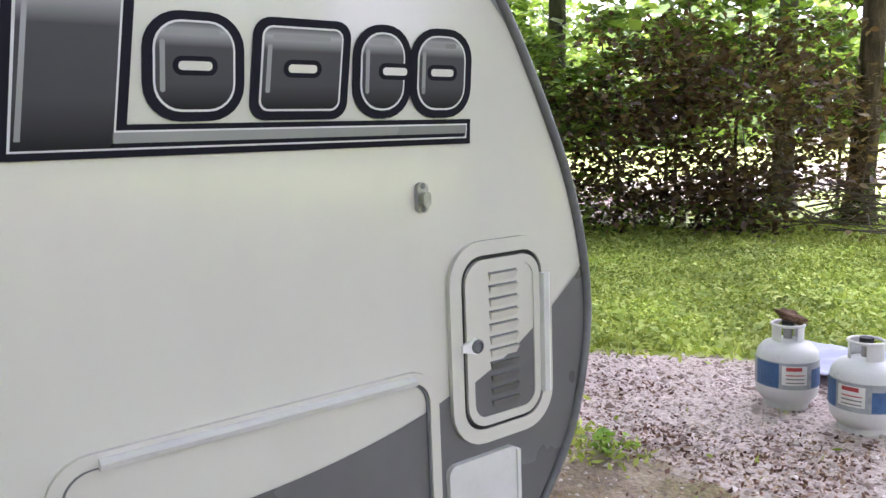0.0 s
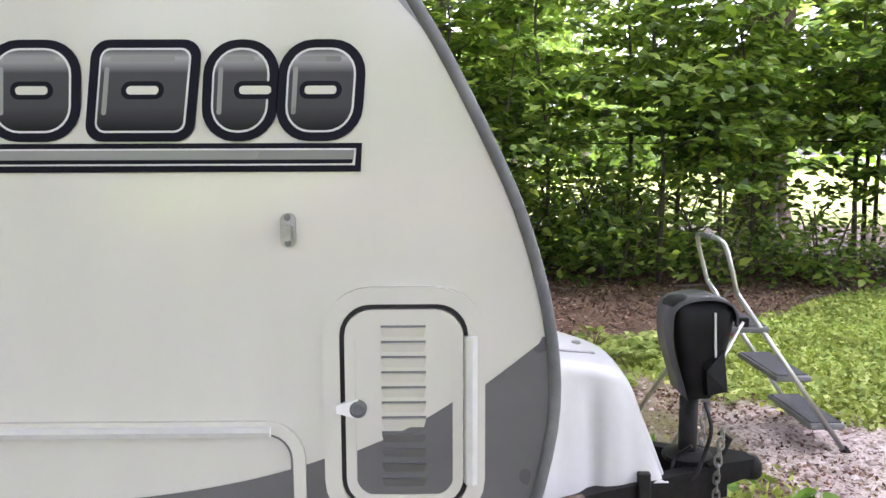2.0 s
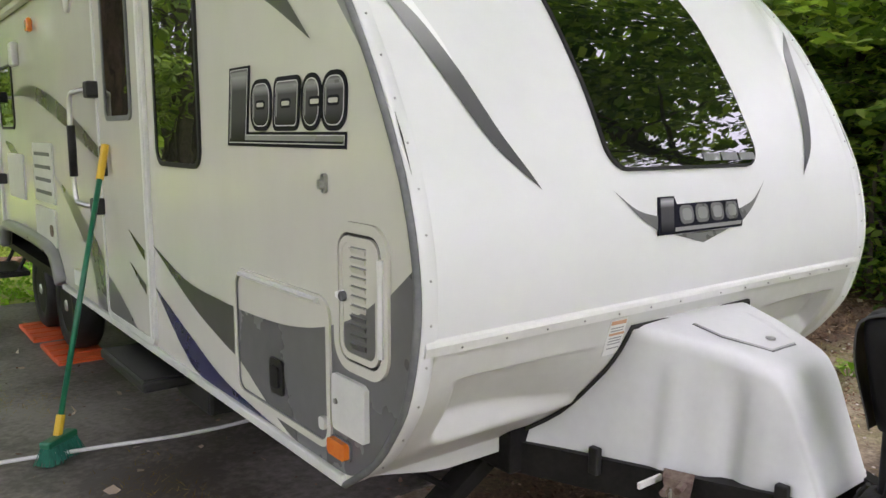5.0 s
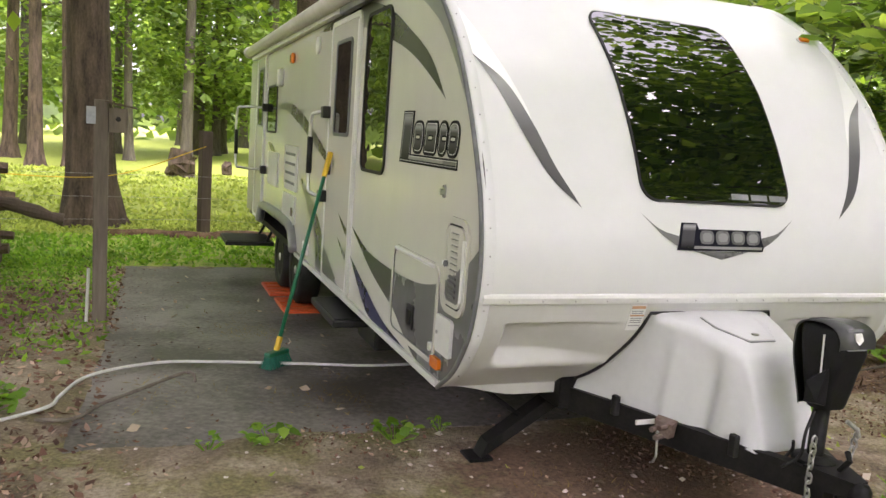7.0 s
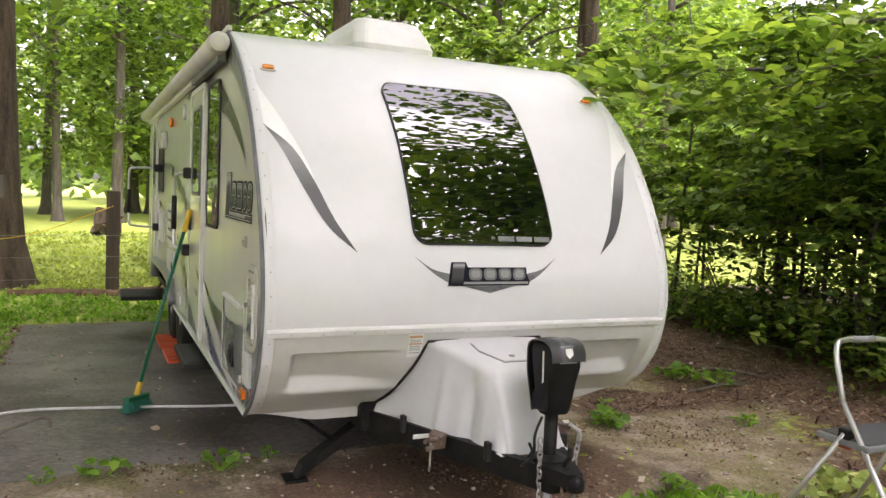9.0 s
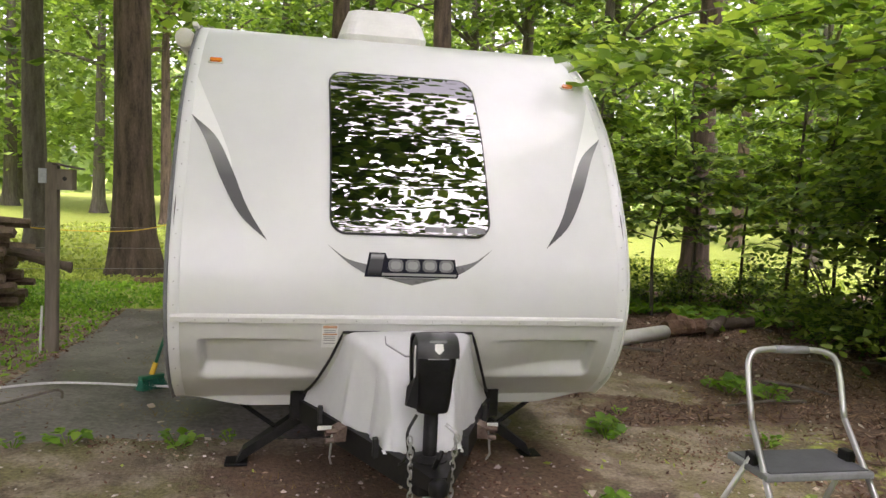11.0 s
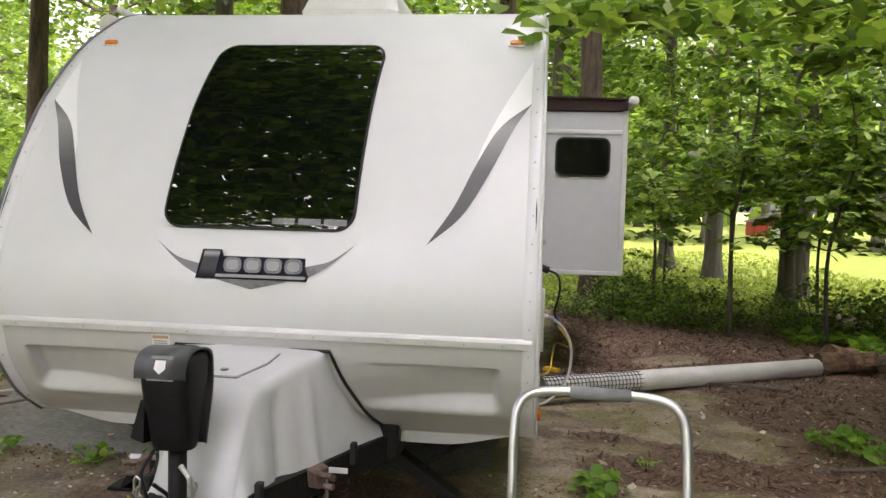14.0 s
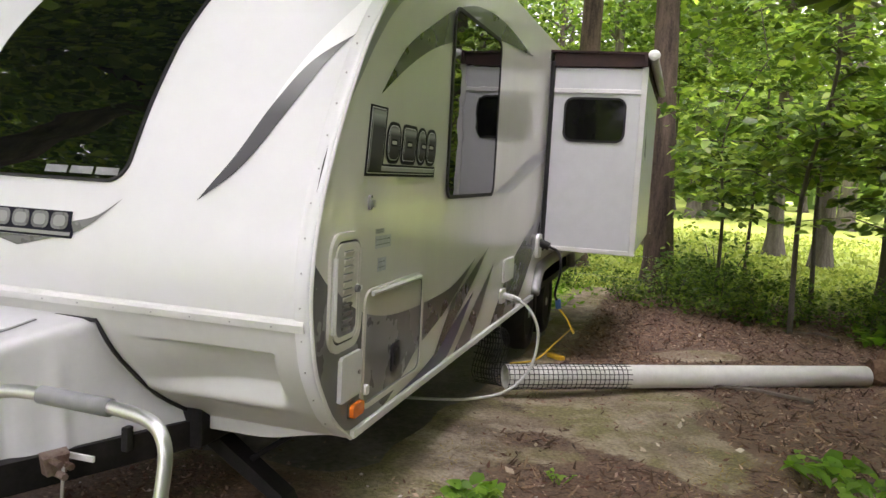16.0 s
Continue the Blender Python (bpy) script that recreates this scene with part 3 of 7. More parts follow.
# corner mouldings with screws
for s in (-1, 1):
    bm = bmesh.new()
    zs = list(np.linspace(0.47, 2.6, 60))
    rows = [[bm.verts.new(nose(s * x, z, d)) for x, d in ((1.16, 0.001), (1.165, 0.005), (1.205, 0.007), (1.218, 0.002), (1.22, -0.02))] for z in zs]
    for r0, r1 in zip(rows, rows[1:]):
        for k in range(4):
            bm.faces.new((r0[k], r0[k + 1], r1[k + 1], r1[k]))
    part("corner_moulding", bm, WHITE, trailer, "white corner moulding", True)
    bm = bmesh.new()
    for z in np.arange(0.56, 2.5, 0.115):
        c = Vector(nose(s * 1.186, z, 0.0075))
        bmesh.ops.create_icosphere(bm, subdivisions=1, radius=0.004, matrix=Matrix.Translation(c))
    part("moulding_screws", bm, ZINC, trailer, "small screw heads", kind="stuff")
    bm = bmesh.new()
    for x in np.arange(0.12, 1.15, 0.16):
        bmesh.ops.create_icosphere(bm, subdivisions=1, radius=0.004, matrix=Matrix.Translation(Vector(nose(s * x, 0.949, 0.0165))))
    part("belt_screws", bm, ZINC, trailer, "small screw heads", kind="stuff")
    part("scuff", prism(bmesh.new(), [nose(s * 1.2, z, 0.0085) for z in (1.56, 1.50, 1.44, 1.40, 1.44, 1.50)], [nose(s * x, z, 0.0095) for x, z in ((1.2, 1.56), (1.197, 1.50), (1.199, 1.44), (1.2, 1.40), (1.202, 1.44), (1.203, 1.50))]), RUBBER, trailer, "dark scuff mark")


# front window: rubber frame and curved dark pane
def curved_pane(hx, z0, z1, r, d, closed, nz=34):
    rows, bm = [], bmesh.new()
    cuts = sorted({*np.linspace(z0 + r, z1 - r, nz), *[z0 + r - r * math.cos(t) for t in np.linspace(0, math.pi / 2, 7)], *[z1 - r + r * math.cos(t) for t in np.linspace(0, math.pi / 2, 7)]})
    for z in cuts:
        k = max(0, z0 + r - z, z - (z1 - r))
        h = hx - r + math.sqrt(max(0, r * r - k * k))
        rows.append([bm.verts.new(nose(h * u, z, d)) for u in np.linspace(-1, 1, 9)] + ([bm.verts.new(nose(h * u, z, 0.001)) for u in (1, -1)] if closed else []))
    n = len(rows[0])
    for r0, r1 in zip(rows, rows[1:]):
        for k in range(n if closed else n - 1):
            bm.faces.new((r0[k], r0[(k + 1) % n], r1[(k + 1) % n], r1[k]))
    if closed:
        bm.faces.new(rows[0])
        bm.faces.new(rows[-1])
    return bm


fw = part("front_window", curved_pane(0.432, 1.390, 2.308, 0.085, 0.011, True), RUBBER, trailer, "black rubber window surround", False)
part("pane", curved_pane(0.423, 1.399, 2.299, 0.078, 0.013, False), GLASS, fw, "dark tinted reflecting glass", True)
for k in range(3):
    part("window_sticker", prism(bmesh.new(), [nose(0.07 + 0.115 * k, 1.412, 0.0145), nose(0.17 + 0.115 * k, 1.412, 0.0145), nose(0.17 + 0.115 * k, 1.438, 0.0145), nose(0.07 + 0.115 * k, 1.438, 0.0145)],
                                 [nose(0.07 + 0.115 * k, 1.412, 0.0155), nose(0.17 + 0.115 * k, 1.412, 0.0155), nose(0.17 + 0.115 * k, 1.438, 0.0155), nose(0.07 + 0.115 * k, 1.438, 0.0155)]), GREYPLASTIC, fw, "pale grey glass sticker")


def nose_decal(name, edge_a, edge_b, mat, label="", d=0.0035, n=8):
    """A printed stripe between two edge lines in (x, z) on the nose."""
    a, b = smooth_line(edge_a, n), smooth_line(edge_b, n)
    m = max(len(a), len(b))

    def even(c):
        c = np.array(c)
        t = np.linspace(0, 1, len(c))
        return [(float(np.interp(u, t, c[:, 0])), float(np.interp(u, t, c[:, 1]))) for u in np.linspace(0, 1, m)]

    a, b = even(a), even(b)
    bm = bmesh.new()
    ra, rb = [bm.verts.new(nose(*p, d)) for p in a], [bm.verts.new(nose(*p, d)) for p in b]
    for k in range(m - 1):
        bm.faces.new((ra[k], ra[k + 1], rb[k + 1], rb[k]))
    bmesh.ops.remove_doubles(bm, verts=bm.verts, dist=1e-5)
    return part(name, bm, mat, trailer, label)


for s in (-1, 1):
    up = [(-1.165, 1.985), (-1.03, 1.87), (-0.94, 1.71), (-0.85, 1.51), (-0.745, 1.346)]
    dn = [(-1.165, 1.985), (-1.085, 1.855), (-0.99, 1.65), (-0.885, 1.47), (-0.745, 1.346)]
    wd = [(-1.165, 2.225), (-1.10, 2.09), (-1.02, 1.93), (-0.955, 1.78), (-0.935, 1.70)]
    wl_ = [(-1.165, 2.2), (-1.165, 1.99), (-1.04, 1.88), (-0.965, 1.76), (-0.935, 1.70)]
    nose_decal("nose_stripe", [(-s * x, z) for x, z in up], [(-s * x, z) for x, z in dn], STRIPE, "grey curved stripe fading to silver")
    nose_decal("nose_flash", [(-s * x, z) for x, z in wd], [(-s * x, z) for x, z in wl_], BRIGHT, "bright white flash", 0.0025)
    nose_decal("badge_wing", [(s * 0.441, 1.335), (s * 0.34, 1.268), (s * 0.235, 1.24)], [(s * 0.441, 1.335), (s * 0.33, 1.243), (s * 0.235, 1.188)], GREY, "grey wing of the nose badge")


def flat_shape(pts, f, d0, d1):
    return prism(bmesh.new(), [f(u, v, d0) for u, v in pts], [f(u, v, d1) for u, v in pts])


# nose badge: plain plate, bar, chevron and blocks
nb = part("nose_badge", flat_shape([(-0.25, 1.178), (0.243, 1.178), (0.25, 1.20), (0.235, 1.232), (0.232, 1.275), (-0.13, 1.275), (-0.14, 1.302), (-0.225, 1.302)], nose, 0.002, 0.006), INK, trailer, "dark plate of the nose badge")
part("block", flat_shape([(-0.235, 1.188), (-0.165, 1.188), (-0.145, 1.297), (-0.215, 1.297)], nose, 0.006, 0.008), FILL, nb)
for k in range(4):
    u = -0.125 + 0.09 * k
    part("block", flat_shape(rrect(u, u + 0.078, 1.208, 1.27, 0.022, 3), nose, 0.006, 0.0085), GREY, nb)
    part("block", flat_shape(rrect(u + 0.012, u + 0.066, 1.219, 1.259, 0.016, 3), nose, 0.0085, 0.0095), PALEGREY, nb)
part("bar", flat_shape([(-0.16, 1.186), (0.236, 1.186), (0.239, 1.199), (-0.157, 1.199)], nose, 0.006, 0.008), PALEGREY, nb)
part("chevron", flat_shape([(-0.16, 1.176), (0.0, 1.138), (0.16, 1.176)], nose, 0.002, 0.005), GREY, nb)

# warning label
wlab = part("warning_label", flat_shape([(-0.455, 0.798), (-0.372, 0.798), (-0.372, 0.925), (-0.455, 0.925)], nose, 0.001, 0.003), LABELWHITE, trailer, "white warning label with orange heading bars")
part("heading_bar", flat_shape([(-0.45, 0.905), (-0.377, 0.905), (-0.377, 0.918), (-0.45, 0.918)], nose, 0.003, 0.004), ORANGEINK, wlab)
part("heading_bar", flat_shape([(-0.45, 0.868), (-0.377, 0.868), (-0.377, 0.876), (-0.45, 0.876)], nose, 0.003, 0.004), ORANGEINK, wlab)
for z in (0.893, 0.883, 0.858, 0.848, 0.838, 0.822):
    part("text_bar", flat_shape([(-0.446, z - 0.002), (-0.385, z - 0.002), (-0.385, z + 0.002), (-0.446, z + 0.002)], nose, 0.003, 0.0035), PALEGREY, wlab)
# clearance lamps
for s in (-1, 1):
    cl = part("clearance_lamp", flat_shape(rrect(s * 1.075 - 0.045, s * 1.075 + 0.045, 2.308, 2.334, 0.012, 4), nose, 0.001, 0.009), TRIM, trailer, "clearance lamp base")
    part("lens", flat_shape(rrect(s * 1.075 - 0.034, s * 1.075 + 0.034, 2.311, 2.331, 0.010, 4), nose, 0.009, 0.020), AMBER, cl, "amber lens")


# ---- side graphics and fittings, in (y, z) on each wall ----
def side_decal(s, name, a, b, mat, label="", d=0.0025, n=6):
    a, b = smooth_line(a, n), smooth_line(b, n)
    m = max(len(a), len(b))

    def even(c):
        c = np.array(c)
        t = np.linspace(0, 1, len(c))
        return [(float(np.interp(u, t, c[:, 0])), float(np.interp(u, t, c[:, 1]))) for u in np.linspace(0, 1, m)]

    f, bm = side(s), bmesh.new()
    ra, rb = [bm.verts.new(f(*p, d)) for p in even(a)], [bm.verts.new(f(*p, d)) for p in even(b)]
    for k in range(m - 1):
        bm.faces.new((ra[k], ra[k + 1], rb[k + 1], rb[k]))
    bmesh.ops.remove_doubles(bm, verts=bm.verts, dist=1e-5)
    return part(name, bm, mat, trailer, label)


def nose_y(z):
    return float(np.interp(z, NZ, NY))


for s in (-1, 1):
    front = [(nose_y(z) + 0.006, z) for z in np.linspace(1.17, 0.505, 16)]
    side_decal(s, "grey_graphic", [(2.13, 0.99), (1.69, 0.885), (1.30, 0.862), (1.0, 0.862), (0.75, 0.875), (0.55, 0.905), (0.39, 0.95), (0.23, 1.015), (0.12, 1.075), (nose_y(1.17) + 0.006, 1.17)],
               [(2.13, 0.99), (1.63, 0.79), (1.2, 0.68), (1.08, 0.64), (0.95, 0.58), (0.79, 0.515), (0.68, 0.49), (0.5, 0.49), (0.36, 0.49), (nose_y(0.51) + 0.01, 0.51)], GREY, "grey swoosh graphic")
    side_decal(s, "nose_edge_graphic", front[::-1], [(max(y, 0.006 + (1.17 - z) * 0.48), z) for y, z in front[::-1]], GREY, "grey nose edge graphic", 0.0024)
    side_decal(s, "dark_graphic", [(2.13, 0.99), (1.69, 0.885), (1.30, 0.862), (1.17, 0.862)], [(2.13, 0.99), (1.63, 0.79), (1.3, 0.70), (1.17, 0.672)], TAUPE, "dark swoosh graphic", 0.0036)
    side_decal(s, "navy_graphic", [(2.13, 0.79), (1.65, 0.64), (1.29, 0.54), (0.84, 0.49)], [(2.13, 0.79), (1.78, 0.57), (1.55, 0.49), (1.10, 0.49)], BLUE, "navy blue swoosh graphic")
    side_decal(s, "dark_graphic", [(0.52, 1.78), (0.78, 2.0), (1.12, 2.16), (1.50, 2.31), (1.95, 2.41), (2.6, 2.44), (3.5, 2.38)], [(0.52, 1.78), (0.80, 1.92), (1.10, 2.04), (1.42, 2.13), (1.95, 2.25), (2.5, 2.32), (3.5, 2.38)], TAUPE, "dark upper swoosh graphic")
    side_decal(s, "pale_graphic", [(nose_y(1.68) + 0.006, 1.68), (nose_y(1.85) + 0.006, 1.85), (nose_y(2.05) + 0.006, 2.05), (nose_y(2.2) + 0.006, 2.2), (nose_y(2.4) + 0.006, 2.4), (nose_y(2.54) + 0.01, 2.54)],
               [(nose_y(1.68) + 0.006, 1.68), (0.33, 1.83), (0.47, 1.98), (0.69, 2.16), (1.05, 2.33), (1.5, 2.5)], PALEGREY, "pale grey nose edge graphic")
for a, b, c in (([(5.70, 1.80), (4.91, 1.86), (3.99, 1.72), (3.06, 1.45), (2.85, 1.34)], [(5.70, 1.80), (4.9, 1.77), (3.9, 1.58), (3.2, 1.41), (2.85, 1.34)], TAUPE),
                ([(4.25, 1.25), (3.6, 1.06), (3.15, 0.88), (2.96, 0.70), (2.97, 0.495)], [(4.25, 1.25), (3.75, 1.0), (3.42, 0.82), (3.27, 0.68), (3.22, 0.495)], GREY),
                ([(2.93, 0.74), (2.65, 0.64), (2.34, 0.495)], [(2.93, 0.74), (2.95, 0.6), (2.95, 0.495)], GREY),
                ([(2.47, 1.03), (2.35, 0.99), (2.22, 0.95)], [(2.47, 1.03), (2.35, 0.96), (2.22, 0.90)], TAUPE),
                ([(2.47, 0.86), (2.35, 0.82), (2.22, 0.78)], [(2.47, 0.86), (2.35, 0.79), (2.22, 0.73)], TAUPE),
                ([(6.2, 1.45), (5.7, 1.40), (5.35, 1.2), (5.5, 0.95)], [(6.2, 1.45), (5.75, 1.3), (5.55, 1.15), (5.5, 0.95)], GREY)):
    side_decal(-1, "swoosh_graphic", a, b, c, "grey swoosh graphic", 0.0135 if 2.2 < a[-1][0] < 2.4 else 0.0025)
for a, b, c in (([(2.52, 1.37), (3.0, 1.47), (3.5, 1.60), (4.3, 1.73)], [(2.52, 1.37), (3.0, 1.38), (3.52, 1.48), (4.3, 1.62)], PALEGREY),
                ([(2.45, 1.03), (2.2, 0.96), (1.95, 0.88), (1.67, 0.80)], [(2.45, 1.03), (2.0, 0.8), (1.6, 0.62), (1.35, 0.53)], TAUPE),
                ([(2.6, 0.90), (2.2, 0.72), (1.75, 0.49)], [(2.6, 0.90), (2.4, 0.72), (2.1, 0.49)], TAUPE),
                ([(4.3, 1.2), (3.7, 1.02), (3.2, 0.86), (2.8, 0.62), (2.6, 0.49)], [(4.3, 1.0), (3.95, 0.8), (3.7, 0.65), (3.5, 0.55), (3.4, 0.49)], GREY)):
    side_decal(1, "swoosh_graphic", a, b, c, "grey swoosh graphic", 0.004)


# big side badge: plain slab, bar and four rounded blocks, printed black, white and grey
def side_badge(s, y0, sign):
    """y0: the slab's outer edge; sign: the way along the wall in which the badge runs."""
    w = side(s)
    f = lambda u, v, d: w(y0 + sign * u, v, d)
    bd = part("side_badge", flat_shape([(0.0, 1.463), (0.845, 1.463), (0.848, 1.512), (0.182, 1.512), (0.215, 1.735), (0.04, 1.735)], f, 0.002, 0.004), INK, trailer, "black backing of the side badge")
    part("inline", flat_shape([(0.018, 1.474), (0.835, 1.474), (0.838, 1.503), (0.165, 1.503), (0.198, 1.727), (0.052, 1.727)], f, 0.004, 0.005), INLINE, bd)
    part("slab_fill", flat_shape([(0.022, 1.477), (0.158, 1.477), (0.194, 1.724), (0.056, 1.724)], f, 0.005, 0.006), FILL, bd)
    part("highlight", flat_shape([(0.062, 1.705), (0.188, 1.705), (0.190, 1.717), (0.063, 1.717)], f, 0.006, 0.0064), PALEGREY, bd)
    part("highlight", flat_shape([(0.028, 1.49), (0.036, 1.49), (0.067, 1.70), (0.06, 1.70)], f, 0.006, 0.0064), PALEGREY, bd)
    part("bar_fill", flat_shape([(0.155, 1.477), (0.830, 1.477), (0.833, 1.484), (0.156, 1.484)], f, 0.005, 0.006), INK, bd)
    part("bar_fill", flat_shape([(0.157, 1.484), (0.833, 1.484), (0.835, 1.500), (0.16, 1.500)], f, 0.005, 0.006), PALEGREY, bd)
    for k, (u, wd, sk) in enumerate(((0.205, 0.163, 0.012), (0.375, 0.185, 0.022), (0.572, 0.128, 0.014), (0.698, 0.148, 0.014))):
        r = 0.03 if k == 1 else 0.058

        def lean(pts):
            return [(a + sk * (b - 1.515) / 0.16, b) for a, b in pts]

        part("block", flat_shape(lean(rrect(u, u + wd, 1.515, 1.685, r)), f, 0.0022, 0.0045), INK, bd)
        part("block_inline", flat_shape(lean(rrect(u + 0.016, u + wd - 0.016, 1.53, 1.671, max(0.018, r - 0.014))), f, 0.0045, 0.0052), INLINE, bd)
        part("block_fill", flat_shape(lean(rrect(u + 0.0195, u + wd - 0.0195, 1.5335, 1.6675, max(0.015, r - 0.017))), f, 0.0052, 0.006), FILL, bd)
        part("highlight", flat_shape(lean(rrect(u + 0.034, u + wd - 0.042, 1.648, 1.657, 0.004, 3)), f, 0.006, 0.0064), PALEGREY, bd)
        part("highlight", flat_shape(lean(rrect(u + 0.026, u + 0.034, 1.56, 1.64, 0.0038, 3)), f, 0.006, 0.0064), PALEGREY, bd)
        cu = u + wd * (0.5 if k != 2 else 0.7)
        part("opening_edge", flat_shape(lean(rrect(cu - 0.036, cu + 0.036, 1.586, 1.616, 0.0145)), f, 0.006, 0.0065), INK, bd)
        part("opening", flat_shape(lean(rrect(cu - 0.027, cu + 0.027, 1.594, 1.608, 0.0065)), f, 0.0065, 0.007), SIDE, bd)


side_badge(-1, 1.168, -1)
side_badge(1, 0.385, 1)


def hatch_frame(s, name, outer, inset, t, mat, parent, label=""):
    f = side(s)
    u0, u1, v0, v1, r = outer
    return part(name, ring_solid(bmesh.new(), rrect(u0, u1, v0, v1, r), rrect(u0 + inset, u1 - inset, v0 + inset, v1 - inset, max(0.01, r - inset)), lambda p: f(*p, 0.001), lambda p: f(*p, t)), mat, parent, label)


def fittings(s):
    """The cargo hatches, lamps and reflectors that both walls carry near the nose."""
    f = side(s)
    # louvred access door
    vd = hatch_frame(s, "louvre_hatch", (0.108, 0.395, 0.826, 1.262, 0.085), 0.03, 0.013, SIDE, trailer, "pale frame of louvred hatch")
    part("gasket", ring_solid(bmesh.new(), rrect(0.138, 0.365, 0.856, 1.232, 0.058), rrect(0.146, 0.357, 0.864, 1.224, 0.05), lambda p: f(*p, 0.004), lambda p: f(*p, 0.0085)), RUBBER, vd)
    part("hatch_door", flat_shape(rrect(0.147, 0.356, 0.865, 1.223, 0.05), f, 0.003, 0.012), SIDE, vd, "pale hatch door")
    part("door_rim", ring_solid(bmesh.new(), rrect(0.147, 0.356, 0.865, 1.223, 0.05), rrect(0.165, 0.338, 0.883, 1.205, 0.035), lambda p: f(*p, 0.012), lambda p: f(*p, 0.015)), SIDE, vd)
    side_decal(s, "hatch_graphic", [(0.337, 0.966), (0.27, 0.995), (0.205, 1.03), (0.166, 1.055)], [(0.337, 0.885), (0.27, 0.884), (0.205, 0.884), (0.166, 0.885)], GREY, "grey graphic on the hatch door", 0.0128)
    for k in range(11):
        z = 1.19 - 0.0275 * k
        bm = bmesh.new()
        y0, y1 = 0.213, 0.292
        va = [f(y0, z + 0.001, 0.0122), f(y0 + 0.004, z - 0.016, 0.0125), f(y1 - 0.004, z - 0.016, 0.0125), f(y1, z + 0.001, 0.0122)]
        vb = [f(y0, z + 0.001, 0.0205), f(y0 + 0.004, z - 0.016, 0.0128), f(y1 - 0.004, z - 0.016, 0.0128), f(y1, z + 0.001, 0.0205)]
        part("louvre", prism(bm, va, vb), GREY if z < 1.0 else SIDE, vd)
        part("louvre_slot", flat_shape([(y0, z + 0.001), (y1, z + 0.001), (y1, z + 0.0045), (y0, z + 0.0045)], f, 0.0122, 0.0132), SEAL, vd)
    part("hinge", prism(bmesh.new(), [f(y, 0.905, d) for y, d in ((0.126, 0.01), (0.122, 0.022), (0.131, 0.028), (0.142, 0.024), (0.146, 0.012))], [f(y, 1.175, d) for y, d in ((0.126, 0.01), (0.122, 0.022), (0.131, 0.028), (0.142, 0.024), (0.146, 0.012))]), TRIM, vd, "white hinge rail")
    part("latch_tab", flat_shape([(0.372, 1.038), (0.335, 1.028), (0.32, 1.045), (0.335, 1.062), (0.372, 1.052)], f, 0.012, 0.021), BRIGHT, vd, "white latch tab")
    part("lock", revolve(bmesh.new(), [(0.015, s * (HALF + 0.012)), (0.015, s * (HALF + 0.024)), (0.011, s * (HALF + 0.027)), (0.0101, s * (HALF + 0.022))], 16, (0, 0.333, 1.045), "x"), SEAL, vd, "round black lock")
    # wide cargo hatch with roll moulding
    ch = hatch_frame(s, "cargo_hatch", (0.43, 1.155, 0.535, 1.02, 0.07), 0.022, 0.011, SIDE, trailer, "frame of the cargo hatch")
    part("gasket", ring_solid(bmesh.new(), rrect(0.452, 1.133, 0.557, 0.998, 0.05), rrect(0.457, 1.128, 0.562, 0.993, 0.045), lambda p: f(*p, 0.003), lambda p: f(*p, 0.0065)), SEAL, ch)
    part("rain_rail", prism(bmesh.new(), [f(0.49, 0.992 + a, d) for a, d in ((0, 0.01), (0.004, 0.024), (0.014, 0.028), (0.02, 0.018), (0.02, 0.008))], [f(1.075, 0.992 + a, d) for a, d in ((0, 0.01), (0.004, 0.024), (0.014, 0.028), (0.02, 0.018), (0.02, 0.008))]), TRIM, ch, "white rail over the hatch")
    lt = part("latch_plate", flat_shape(rrect(0.755, 0.855, 0.62, 0.745, 0.018), f, 0.004, 0.012), PLASTIC, ch, "black paddle latch")
    part("paddle", flat_shape(rrect(0.775, 0.835, 0.645, 0.72, 0.012), f, 0.012, 0.02), RUBBER, lt)
    part("bumper_stop", flat_shape(rrect(0.455, 0.49, 0.60, 0.64, 0.012), f, 0.004, 0.02), TRIM, ch, "white catch")
    # small service door
    sd = part("service_door", flat_shape(rrect(0.222, 0.413, 0.625, 0.80, 0.02), f, 0.001, 0.016), TRIM, trailer, "small white service door")
    part("lock", revolve(bmesh.new(), [(0.009, s * (HALF + 0.016)), (0.009, s * (HALF + 0.021)), (0.005, s * (HALF + 0.0215))], 12, (0, 0.385, 0.715), "x"), ZINC, sd, "keyed lock")
    part("hinge_edge", prism(bmesh.new(), [f(y, 0.635, d) for y, d in ((0.218, 0.003), (0.218, 0.02), (0.228, 0.02), (0.228, 0.003))], [f(y, 0.79, d) for y, d in ((0.218, 0.003), (0.218, 0.02), (0.228, 0.02), (0.228, 0.003))]), TRIM, sd)
    # amber reflector lamp
    rl = part("side_marker", flat_shape(rrect(0.318, 0.43, 0.54, 0.60, 0.015), f, 0.002, 0.01), SEAL, trailer, "marker lamp base")
    part("lens", flat_shape(rrect(0.322, 0.426, 0.544, 0.596, 0.015), f, 0.01, 0.028), AMBER, rl, "amber lens")
    # small courtesy fitting
    cf = part("awning_catch", flat_shape(rrect(0.437, 0.463, 1.332, 1.392, 0.0125), f, 0.001, 0.012), ZINC, trailer, "small grey metal oval fitting")
    part("hook", flat_shape(rrect(0.441, 0.459, 1.345, 1.374, 0.008), f, 0.012, 0.026), ZINC, cf)
    for z in (1.34, 1.385):
        part("screw", revolve(bmesh.new(), [(0.006, s * (HALF + 0.012)), (0.005, s * (HALF + 0.0135)), (0.0001, s * (HALF + 0.0137))], 10, (0, 0.45, z), "x"), SEAL, cf)


fittings(-1)
fittings(1)


